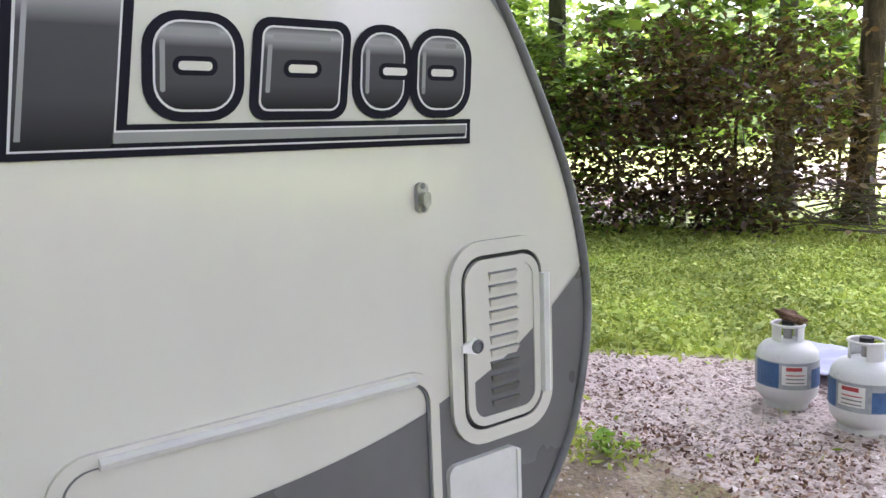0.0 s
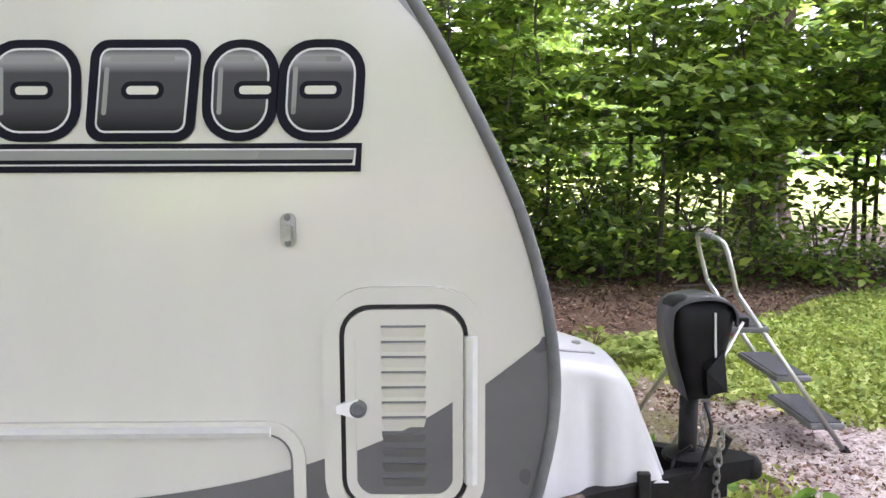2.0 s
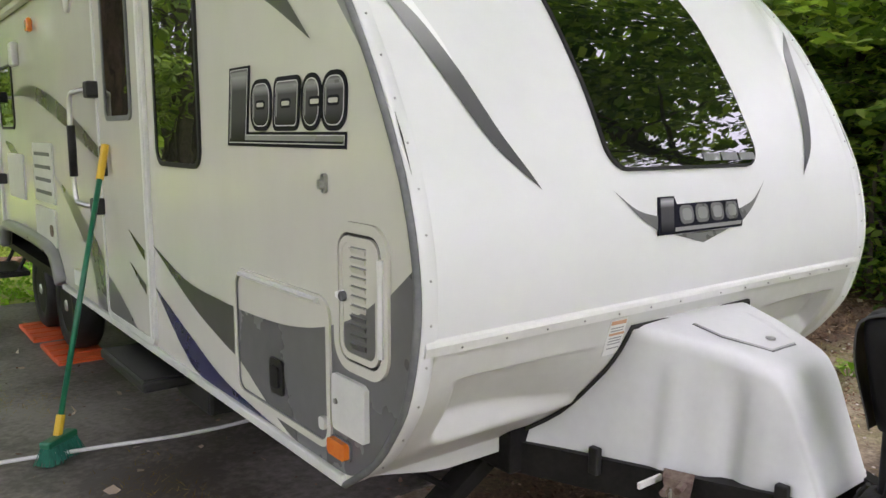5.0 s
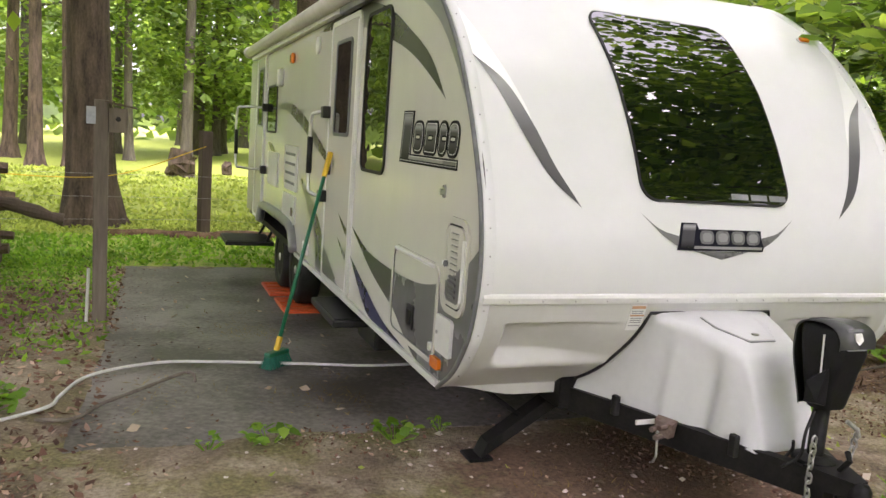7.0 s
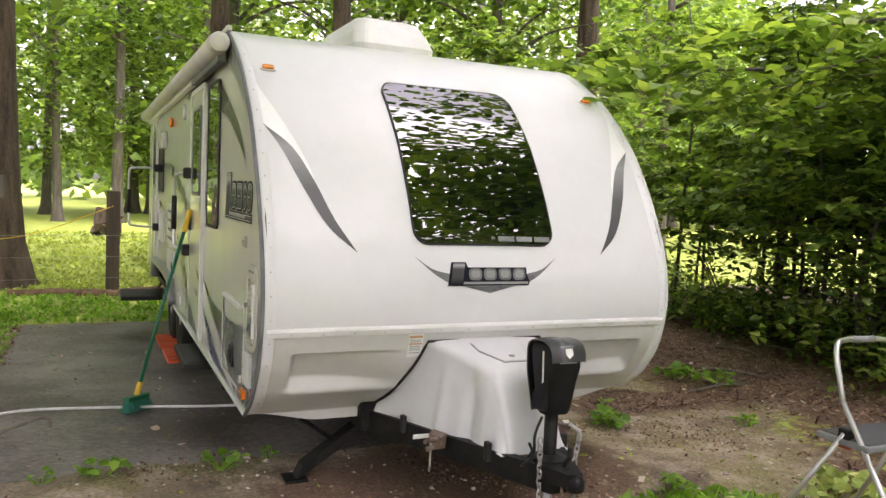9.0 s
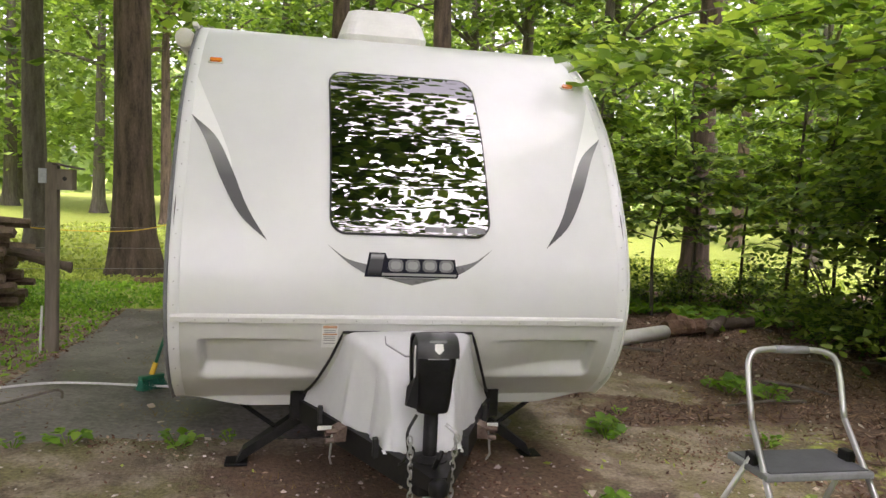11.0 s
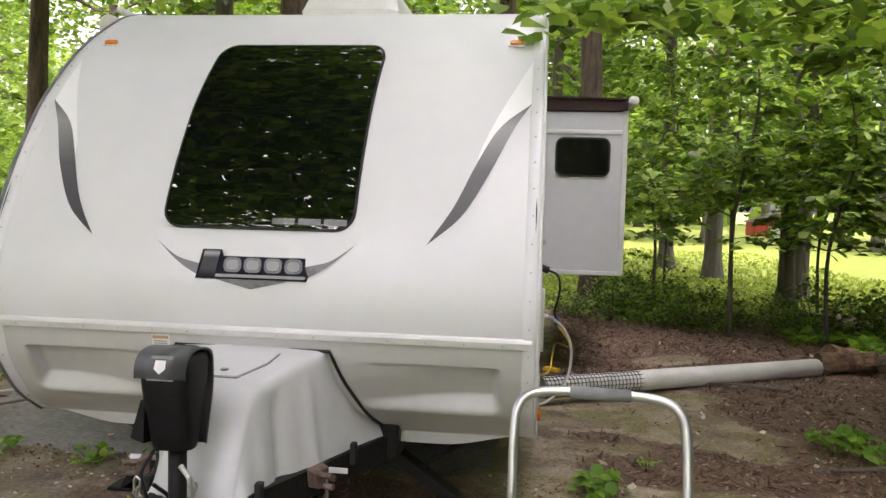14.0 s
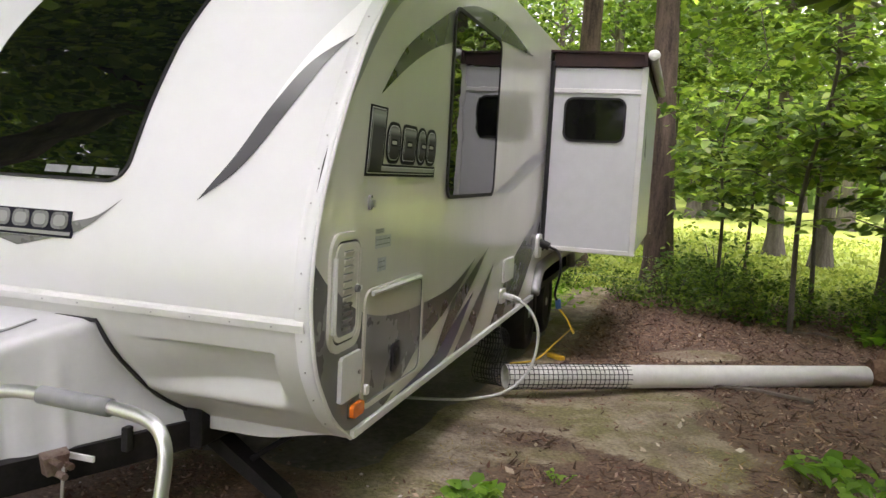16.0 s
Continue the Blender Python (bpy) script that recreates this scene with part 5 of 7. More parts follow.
part("shell_band", bm, SHELL, jc, "charcoal grey shell over the top and back", True)
part("crank_stub", bmtube([(0.05, -0.76, 0.63), (0.09, -0.78, 0.60), (0.095, -0.785, 0.57)], 0.009, 8), ZINC, jk, "steel crank stub")
part("wiring", bmtube(smooth_line([(-0.07, -0.71, 0.66), (-0.11, -0.72, 0.58), (-0.10, -0.70, 0.48), (-0.13, -0.66, 0.42), (-0.10, -0.60, 0.40), (-0.06, -0.62, 0.46), (-0.10, -0.66, 0.52)], 5), 0.007, 6), RUBBER, jk, "black cable loops")


def chain(x, y, z0, z1, sway):
    """Safety chain of real links."""
    ch = thing("safety_chain", "galvanised safety chain hanging from the tongue", "chain", (x, y, z0), group="safety chains")
    lk = bmtube(smooth_line([(0.010, 0, 0.012), (0.010, 0, -0.012), (0.0, 0, -0.022), (-0.010, 0, -0.012), (-0.010, 0, 0.012), (0.0, 0, 0.022), (0.010, 0, 0.012)], 2), 0.0042, 5)
    first = part("link", lk, ZINC, ch)
    n = int((z0 - z1) / 0.031)
    for k in range(1, n):
        ob = new("link", first.data)
        ob.parent = ch
        ob.matrix_basis = pose(sway * math.sin(k * 0.22), 0.01 * math.sin(k * 0.3), -0.031 * k, 0, 6 * math.sin(k), 90 * (k % 2) + 8 * math.sin(k * 1.7))


chain(-0.105, -0.76, 0.56, 0.01, 0.012)
chain(0.10, -0.77, 0.57, 0.01, -0.015)

# water and power connections on the right wall
f = side(1)
wi = part("water_inlet", flat_shape(rrect(2.84, 2.98, 0.60, 0.70, 0.02), f, 0.002, 0.02), TRIM, trailer, "white water inlet")
part("spout", bmtube([(1.24, 2.9, 0.655), (1.31, 2.9, 0.645)], 0.022, 10), TRIM, wi)
ac2 = part("access_cover", flat_shape(rrect(2.9, 3.22, 0.74, 0.90, 0.02), f, 0.002, 0.016), TRIM, trailer, "white access cover")
pi = part("power_inlet", flat_shape(rrect(4.12, 4.3, 0.80, 1.0, 0.04), f, 0.002, 0.03), TRIM, trailer, "white power inlet")
part("plug", bmtube([(1.24, 4.21, 0.93), (1.33, 4.21, 0.90)], 0.035, 12), RUBBER, pi, "black shore power plug")
for z0, z1, y0, y1 in ((1.235, 1.255, 0.53, 0.62), (1.175, 1.225, 0.53, 0.70), (1.08, 1.135, 0.565, 0.655)):
    sk = part("spec_sticker", flat_shape([(y0, z0), (y1, z0), (y1, z1), (y0, z1)], f, 0.001, 0.002), PALEGREY if z0 > 1.2 else LABELGREY, trailer, "small grey sticker with text bars")
    for q in range(2):
        zz = z0 + (z1 - z0) * (0.3 + 0.4 * q)
        part("text_bar", flat_shape([(y0 + 0.01, zz - 0.002), (y1 - 0.015, zz - 0.002), (y1 - 0.015, zz + 0.002), (y0 + 0.01, zz + 0.002)], f, 0.002, 0.0026), GREY, sk)

# ---- things in the yard ----
hose = thing("water_hose", "white drinking water hose across the pad", "hose")
part("hose_body", bmtube(smooth_line([(-4.6, 0.9, 0.02), (-3.7, 1.15, 0.03), (-3.23, 1.36, 0.03), (-2.98, 1.55, 0.03), (-2.94, 1.80, 0.005), (-2.84, 2.13, 0.0), (-2.63, 2.33, -0.005), (-2.34, 2.44, -0.01), (-1.95, 2.39, -0.01), (-1.49, 2.28, -0.005), (-1.0, 2.17, -0.003), (-0.5, 2.2, -0.005),
                                          (0.2, 2.3, -0.01), (0.8, 2.42, -0.01), (1.15, 2.55, 0.0), (1.36, 2.7, 0.05), (1.48, 2.82, 0.2), (1.5, 2.9, 0.42), (1.42, 2.92, 0.58), (1.31, 2.9, 0.645)], 6), 0.0105, 8), HOSE, hose, "", True)
part("fitting", bmtube([(1.36, 2.91, 0.628), (1.30, 2.9, 0.647)], 0.02, 10), ZINC, hose, "metal hose fitting")
cord = thing("power_cord", "yellow and black power cord beside the wheels", "power cord")
part("black_cord", bmtube(smooth_line([(1.33, 4.21, 0.90), (1.42, 4.2, 0.85), (1.44, 4.2, 0.7), (1.40, 4.25, 0.5), (1.42, 4.3, 0.42)], 5), 0.011, 8), RUBBER, cord, "black shore cable", True)
part("blue_joint", bmtube([(1.42, 4.3, 0.44), (1.43, 4.31, 0.36)], 0.025, 10), LABELBLUE, cord, "blue plug joint")
part("yellow_cord", bmtube(smooth_line([(1.43, 4.31, 0.36), (1.5, 4.36, 0.27), (1.56, 4.4, 0.14), (1.45, 5.21, 0.02), (1.4, 4.57, 0.012), (1.35, 3.8, 0.012), (1.2, 3.5, 0.03)], 5), 0.008, 8), YELLOW, cord, "yellow extension cord", True)
plug = part("yellow_adapter", bmbox((-0.09, -0.03, 0.0), (0.09, 0.03, 0.04), 0.008), YELLOW, cord, "yellow adapter block")
plug.matrix_basis = pose(1.4, 4.57, ground_z(1.4, 4.57) + 0.005, 0, 0, -35)


def block_at(x, y):
    lb = thing("levelling_block", "orange plastic levelling blocks under the trailer wheel", "levelling block", (x, y, pad_z(y)), group="levelling blocks")
    part("block", bmbox((-0.2, -0.34, 0.0), (0.16, 0.34, 0.035), 0.008), ORANGE, lb)
    for k in range(4):
        part("rib", bmbox((-0.19, -0.30 + 0.17 * k, 0.033), (0.15, -0.22 + 0.17 * k, 0.042), 0.003), ORANGE, lb)


block_at(-1.05, 4.7)
block_at(-1.05, 5.65)

broom = thing("wash_broom", "green-handled wash broom leaning on the trailer", "broom")
H0, H1 = Vector((-1.64, 2.35, 0.10)), Vector((-1.262, 2.74, 1.40))
part("pole", bmtube([H0, H1], 0.014, 10), GREEN, broom, "", True)
part("grip", bmtube([H0.lerp(H1, 0.9), H0.lerp(H1, 1.035)], 0.02, 10), YELLOW, broom, "yellow grip")
part("collar", bmtube([H0.lerp(H1, -0.02), H0.lerp(H1, 0.05)], 0.021, 10), YELLOW, broom, "yellow collar")
hd = part("brush_head", bmbox((-0.10, -0.03, 0.075), (0.10, 0.03, 0.11), 0.01), GREEN, broom, "dark green brush head")
hd.matrix_basis = pose(-1.645, 2.33, -0.03, 0, 0, 40)
rnd = random.Random(4)
bm = bmesh.new()
for k in range(260):
    x, y = rnd.uniform(-0.095, 0.095), rnd.uniform(-0.026, 0.026)
    tube(bm, [(x, y, 0.08), (x * 1.25 + rnd.uniform(-0.01, 0.01), y * 2.2 + rnd.uniform(-0.01, 0.01), 0.0)], 0.0025, 3, False)
br = part("bristles", bm, BRISTLE, broom, "green splayed bristles", kind="stuff")
br.matrix_basis = pose(-1.645, 2.33, -0.03, 0, 0, 40)

# step ladder
lad = thing("step_ladder", "aluminium three-step ladder with a looped hand rail", "step ladder")
FX = ((1.165, 1.11), (1.585, 1.64))
for k, (xt, xb) in enumerate(FX):
    part("front_leg", bmtube([(xt, -1.30, 0.80), (xb, -1.86, -0.005)], 0.0125, 10), ALU, lad, "", True)
    part("rear_leg", bmtube([(xt + (0.012 if k else -0.012), -1.33, 0.66), (xb + (0.03 if k else -0.03), -0.95, 0.0)], 0.0115, 10), ALU, lad, "", True)
    part("rubber_foot", bmtube([(xb, -1.845, 0.02), (xb - 0.0, -1.875, -0.015)], 0.021, 10), RUBBER, lad, "black rubber foot")
    part("rubber_foot", bmtube([(xb + (0.03 if k else -0.03), -0.955, 0.02), (xb + (0.03 if k else -0.03), -0.94, -0.015)], 0.019, 10), RUBBER, lad, "black rubber foot")
    part("hinge", bmbox((xt - 0.02, -1.36, 0.63), (xt + 0.02, -1.30, 0.68), 0.006), BLACKSTEEL, lad, "dark hinge plate")
loop = smooth_line([(1.165, -1.30, 0.80), (1.165, -1.255, 0.97), (1.18, -1.235, 1.04), (1.235, -1.222, 1.064), (1.375, -1.218, 1.066), (1.515, -1.222, 1.058), (1.57, -1.235, 1.03), (1.585, -1.255, 0.96), (1.585, -1.30, 0.80)], 6)
part("hand_rail", bmtube(loop, 0.0125, 10), ALU, lad, "bent aluminium hand rail", True)
part("grip_sleeve", bmtube([(1.30, -1.218, 1.066), (1.45, -1.2185, 1.063)], 0.0165, 12), GREYPLASTIC, lad, "grey foam grip sleeve", True)
for z, y0, y1 in ((0.635, -1.46, -1.19), (0.385, -1.68, -1.50), (0.14, -1.86, -1.68)):
    w0 = 1.16 - 0.03 * (0.66 - z)
    w1 = 1.59 + 0.03 * (0.66 - z)
    stp = part("step", bmbox((w0 - 0.02, y0, z - 0.03), (w1 + 0.02, y1, z), 0.008), GREYPLASTIC, lad, "dark grey ladder step")
    part("tread", bmbox((w0 + 0.0, y0 + 0.012, z), (w1 - 0.0, y1 - 0.012, z + 0.005), 0.002), TREAD, stp, "dark grey ribbed tread")

part("latch", bmbox((1.19, -1.33, 0.575), (1.22, -1.27, 0.605), 0.006), REDINK, lad, "small red latch under the top step")

# gas tanks
def gas_tank(x, y, turn, band):
    tk = thing("gas_tank", "white portable gas tank with a blue and grey label on gravel", "gas tank", (x, y, ground_z(x, y)), turn, "portable gas tanks")
    part("foot_ring", revolve(bmesh.new(), [(0.10, 0.0), (0.112, 0.0), (0.112, 0.05), (0.10, 0.05)], 28), TANKWHITE, tk)
    part("body", revolve(bmesh.new(), [(0.06, 0.02), (0.12, 0.035), (0.15, 0.07), (0.156, 0.11), (0.156, 0.26), (0.148, 0.30), (0.12, 0.335), (0.06, 0.36), (0.0001, 0.362)], 36), TANKWHITE, tk, "white enamel tank body", True)
    lbl = part("label_band", revolve(bmesh.new(), [(0.157, 0.125), (0.1575, 0.125), (0.1575, 0.265), (0.157, 0.265)], 36), LABELGREY, tk, "grey label band with text bars")
    for a0, a1, z0, z1, m in ((200, 250, 0.13, 0.26, LABELBLUE), (255, 300, 0.15, 0.25, LABELWHITE), (262, 290, 0.225, 0.245, REDINK), (262, 295, 0.16, 0.165, GREY), (262, 295, 0.18, 0.185, GREY), (262, 295, 0.20, 0.205, REDINK), (310, 345, 0.13, 0.23, LABELBLUE)):
        rr = 0.159 if m in (LABELBLUE, LABELWHITE) else 0.1602
        bm = bmesh.new()
        pr = [[(q * math.cos(radians(a)), q * math.sin(radians(a)), z) for a in np.linspace(a0, a1, 7)] for q, z in ((rr, z0), (rr, z1))]
        prism(bm, [Vector(p) * 1.0 for p in pr[0] + pr[1][::-1]], [Vector((p[0] * 1.004, p[1] * 1.004, p[2])) for p in pr[0] + pr[1][::-1]])
        part("label_panel", bm, m, lbl)
    for a0 in (-60, 120):
        bm = bmesh.new()
        arc = [radians(a0 + q) for q in np.linspace(0, 120, 13)]
        low_, top_ = [(math.cos(t), math.sin(t)) for t in arc], None
        prism(bm, [(0.078 * c, 0.078 * s_, 0.34) for c, s_ in low_] + [(0.074 * c, 0.074 * s_, 0.34) for c, s_ in low_[::-1]], [(0.08 * c, 0.08 * s_, 0.435) for c, s_ in low_] + [(0.076 * c, 0.076 * s_, 0.435) for c, s_ in low_[::-1]])
        part("collar", bm, TANKWHITE, tk, "white guard collar")
    part("handle_ring", bmtube([(0.08 * math.cos(t), 0.08 * math.sin(t), 0.438) for t in np.linspace(0, 2 * math.pi, 25)], 0.008, 8), TANKWHITE, tk, "rolled white handle ring", True)
    part("valve", bmtube([(0, 0, 0.35), (0, 0, 0.43)], 0.022, 10), ZINC, tk, "brass-coloured valve")
    kn = part("valve_knob", bmtube([(0, 0, 0.43), (0, 0, 0.455)], 0.032, 12), RUBBER, tk, "dark valve knob")
    return tk


t1 = gas_tank(-0.37, -2.50, -145, 0)
gas_tank(-0.80, -2.43, -185, 0)
rag = thing("rag", "crumpled brown rag lying on a gas tank", "rag")
bm = bmesh.new()
bmesh.ops.create_icosphere(bm, subdivisions=3, radius=0.09)
for v in bm.verts:
    v.co = Vector((v.co.x * 0.9, v.co.y * 0.6, v.co.z * 0.35)) * (1 + 0.5 * noise.noise(v.co * 22))
rg = part("cloth", bm, ROTWOOD, rag, "brown cloth folds", True)
rag.matrix_basis = pose(-0.37, -2.52, ground_z(-0.37, -2.5) + 0.475, 0, -18, 30)
sh = bmesh.new()
bmesh.ops.create_grid(sh, x_segments=26, y_segments=18, size=0.5)
for v in sh.verts:
    v.co = Vector((v.co.x * 1.3, v.co.y * 0.7, 0.03 + 0.03 * noise.noise(v.co * 5) + 0.012 * noise.noise(v.co * 14)))
bmesh.ops.solidify(sh, geom=sh.faces[:], thickness=0.004)
ls = part("lavender_tarp", sh, LAVENDER, None, "crumpled lavender plastic sheet lying on the lawn edge", True)
tagged(ls, category="plastic sheet")
ls.matrix_basis = pose(-0.55, -3.35, ground_z(-0.5, -3.3) + 0.03, 0, 0, 20)

# white pipe with netting, on the ground beside the trailer
P0, P1 = Vector((1.28, 2.93, 0.075)), Vector((3.89, 4.47, 0.04))
pp = thing("drain_pipe", "long white plastic pipe lying on leaf litter, one end netted", "pipe")
bm = bmesh.new()
D = (P1 - P0).normalized()
tube(bm, [P0, P0.lerp(P1, 0.33), P0.lerp(P1, 0.66), P1, P1 - D * 0.01, P0 + D * 0.01], [0.085, 0.086, 0.085, 0.085, 0.079, 0.079], 26, False)
part("pipe_body", bm, PIPE, pp, "", True)
A = D.cross(Vector((0, 0, 1))).normalized()
B = A.cross(D)
bm = bmesh.new()
for k in range(26):
    c = P0 + D * (0.01 + 0.036 * k)
    tube(bm, [c + 0.0885 * (math.cos(t) * A + math.sin(t) * B) for t in np.linspace(0, 2 * math.pi, 19)], 0.0028, 4, False)
for k in range(15):
    t = 2 * math.pi * k / 15
    tube(bm, [P0 + D * q + (0.0885 + 0.003 * math.sin(q * 30 + k)) * (math.cos(t) * A + math.sin(t) * B) for q in np.linspace(0, 0.95, 12)], 0.0028, 4, False)
part("netting", bm, RUBBER, pp, "black plastic netting sleeve", kind="stuff")
nr = thing("netting_roll", "loose roll of black plastic garden netting by the pipe", "netting roll", (1.16, 2.98, 0.0))
bm = bmesh.new()
for ring in range(9):
    tube(bm, [(0.02 * ring - 0.08 + 0.02 * math.sin(3 * t), 0.16 * math.cos(t), 0.2 + 0.2 * math.sin(t) * (1 + 0.04 * math.sin(ring))) for t in np.linspace(0, 2 * math.pi, 25)], 0.004, 4, False)
for k in range(26):
    t = 2 * math.pi * k / 26
    tube(bm, [(-0.09, 0.16 * math.cos(t), 0.2 + 0.2 * math.sin(t)), (0.09, 0.165 * math.cos(t + 0.1), 0.2 + 0.203 * math.sin(t + 0.1))], 0.004, 4, False)
part("netting_body", bm, RUBBER, nr, "", kind="stuff")


def rough_log(name, p0, p1, r, mat, label, cat, seed, parent=None, group=""):
    rnd = random.Random(seed)
    p0, p1 = Vector(p0), Vector(p1)
    n = 9
    pts = [p0.lerp(p1, k / n) + Vector((rnd.uniform(-1, 1), rnd.uniform(-1, 1), rnd.uniform(-1, 1))) * r * 0.12 for k in range(n + 1)]
    bm = tube(bmesh.new(), pts, [r * rnd.uniform(0.82, 1.1) for _ in pts], 12)
    for v in bm.verts:
        v.co += Vector((noise.noise(v.co * 9), noise.noise(v.co * 9 + Vector((5, 0, 0))), noise.noise(v.co * 9 + Vector((0, 7, 0))))) * r * 0.35
    ob = part(name, bm, mat, parent, label)
    if cat:
        tagged(ob, category=cat, group=group)
    return ob


rough_log("rotten_log", (3.93, 4.55, 0.07), (4.5, 4.66, 0.09), 0.10, ROTWOOD, "split rotten log on leaf litter beside the pipe", "log", 3)
rough_log("rotten_log", (4.05, 4.62, 0.17), (4.38, 4.9, 0.10), 0.065, ROTWOOD, "broken reddish slab of rotten wood", "log", 5)
rough_log("rotten_log", (4.35, 4.75, 0.06), (5.5, 5.15, 0.05), 0.075, DARKWOOD, "dark fallen branch among leaves", "log", 8)
rough_log("rotten_log", (4.5, 4.5, 0.05), (4.95, 4.95, 0.12), 0.06, DARKWOOD, "dark broken chunk of wood on leaf litter", "log", 9)

# posts, bird house, wood stack, old timber edging
post = thing("garden_post", "weathered grey wooden post beside the concrete pad", "post", (-2.86, 4.13, 0))
part("post", bmbox((-0.055, -0.055, ground_z(-2.86, 4.1) - 0.02), (0.055, 0.055, 1.72), 0.008), WOOD, post)
part("pale_pipe", bmtube([(-0.10, -0.02, ground_z(-2.86, 4.1)), (-0.085, -0.02, 0.32)], 0.013, 8), TRIM, post, "short white pipe stub")
part("notice", bmbox((-0.11, -0.07, 1.52), (-0.04, -0.058, 1.66)), LABELGREY, post, "small pale notice plate")
bh = thing("bird_house", "small weathered wooden bird house fixed to the post", "bird house", (-2.86, 4.13, 0))
part("house_box", bmbox((0.06, -0.09, 1.46), (0.20, 0.07, 1.66), 0.004), WOOD, bh)
part("house_roof", prism(bmesh.new(), [(0.03, -0.13, 1.70), (0.03, -0.13, 1.715), (0.27, -0.13, 1.675), (0.27, -0.13, 1.66)], [(0.03, 0.11, 1.70), (0.03, 0.11, 1.715), (0.27, 0.11, 1.675), (0.27, 0.11, 1.66)]), DARKWOOD, bh, "sloping board roof")
part("hole", revolve(bmesh.new(), [(0.02, -0.091), (0.02, -0.093), (0.0001, -0.093)], 12, (0.13, 0, 1.57), "y"), RUBBER, bh, "round entrance hole")


def fence_post(x, y, h, w, lean, label):
    g = ground_z(x, y)
    fp = bmbox((-w / 2, -w / 2, -0.05), (w / 2, w / 2, h), 0.01)
    ob = tagged(part("fence_post", fp, DARKWOOD, None, label), category="fence post", group="yard fence posts")
    ob.matrix_basis = pose(x, y, g, 0, lean, 20)


fence_post(-1.62, 10.3, 1.69, 0.17, 0, "square dark timber fence post in grass")
fence_post(-5.5, 9.6, 1.2, 0.07, 0, "thin fence stake in grass")
fence_post(-4.9, 7.2, 1.3, 0.12, -2, "old fence post by the wood stack")
wire = thing("wire_fence", "sagging yellow rope and thin wire along the fence posts", "wire fence")
part("rope", bmtube(smooth_line([(-5.5, 9.6, 0.75), (-3.9, 9.4, 0.68), (-2.86, 10.2, 0.72), (-1.62, 10.2, 1.22)], 8), 0.008, 5), YELLOW, wire, "faded yellow rope")
for z in (0.25, 0.6, 0.95):
    part("strand", bmtube([(-5.5, 9.6, z - 0.25), (-1.62, 10.2, z - 0.22), (2.0, 9.2, z - 0.2)], 0.002, 4), ZINC, wire, "thin grey wire")
rough_log("timber_edging", (-3.1, 9.9, -0.2), (-0.4, 9.8, -0.2), 0.09, ROTWOOD, "old reddish timber edging along the grass", "timber", 13)
rough_log("fallen_branch", (-4.6, 6.9, 0.72), (-3.4, 7.0, 0.36), 0.07, DARKWOOD, "dark fallen limb lying on the wood stack", "branch", 17)
stick = bmtube(smooth_line([(-3.02, 1.42, 0.012), (-2.84, 1.40, 0.012), (-2.72, 1.58, 0.02), (-2.6, 1.74, 0.012), (-2.47, 1.86, 0.02), (-2.36, 1.96, 0.03), (-2.26, 2.0, 0.05), (-2.21, 1.99, 0.04), (-2.2, 1.95, 0.005)], 4), [0.009, 0.011, 0.010] * 11, 6)
tagged(part("dry_stick", stick, TWIG, None, "crooked grey dry stick with a hooked end on the concrete"), category="stick")

lean_post = thing("fence_post", "weathered grey fence post leaning in front of the firewood", "fence post", (-4.92, 6.4, ground_z(-4.92, 6.4)), 15, "yard fence posts")
part("post", prism(bmesh.new(), [(-0.075, -0.07, 0.1), (0.075, -0.07, 0.1), (0.075, 0.07, 0.1), (-0.075, 0.07, 0.1)], [(0.005, -0.06, 1.28), (0.145, -0.06, 1.28), (0.145, 0.06, 1.28), (0.005, 0.06, 1.28)]), WOOD, lean_post)
part("foot_block", bmbox((-0.13, -0.13, -0.02), (0.13, 0.13, 0.1), 0.01), BLACKSTEEL, lean_post, "dark foot block")

stack = thing("firewood_stack", "rough stack of dark split firewood topped with long poles", "firewood stack")
rnd = random.Random(12)
FLOOR = ground_z(-5, 7.2)
for row, yy in enumerate((6.75, 7.05, 7.35)):
    for lvl in range(10):
        x = -5.75 + rnd.uniform(0, 0.2)
        end = -4.25 - (0.12 * max(0, lvl - 6))
        while x < end:
            ln, rr = rnd.uniform(0.3, 0.62), rnd.uniform(0.055, 0.08)
            low_part = x + ln < -5.05
            if not (low_part and lvl > 3) and not (x < -4.75 and lvl > 8):
                z = FLOOR + 0.07 + 0.118 * lvl + rnd.uniform(-0.015, 0.015)
                across = rnd.random() < 0.3
                a = rnd.gauss(90 if across else 0, 9)
                if across:
                    ln = 0.2
                d = Vector((math.cos(radians(a)), math.sin(radians(a)), rnd.gauss(0, 0.05))) * (0.32 if across else ln) / 2
                c = Vector((x + ln / 2, yy + rnd.uniform(-0.05, 0.05), z))
                part("log", bmtube([c - d, c - d * 0.3, c + d * 0.4, c + d], [rr * 0.95, rr * rnd.uniform(0.95, 1.1), rr, rr * 0.9], rnd.choice((4, 5, 7))), FIREWOOD, stack)
            x += ln * 0.97
for k in range(26):
    x = rnd.uniform(-6.9, -5.4)
    p = Vector((x, rnd.uniform(6.5, 7.4), FLOOR + rnd.uniform(0.75, 1.2)))
    q = p + Vector((rnd.uniform(0.7, 1.4), rnd.uniform(-0.25, 0.25), rnd.uniform(-0.12, 0.2)))
    w0 = rnd.uniform(0.014, 0.034)
    part("pole", bmtube(smooth_line([p, p.lerp(q, 0.5) + Vector((0, 0, rnd.uniform(-0.06, 0.06))), q], 4), [w0] * 5 + [w0 * 0.7] * 4, 6), FIREWOOD if k % 3 else TWIG, stack)
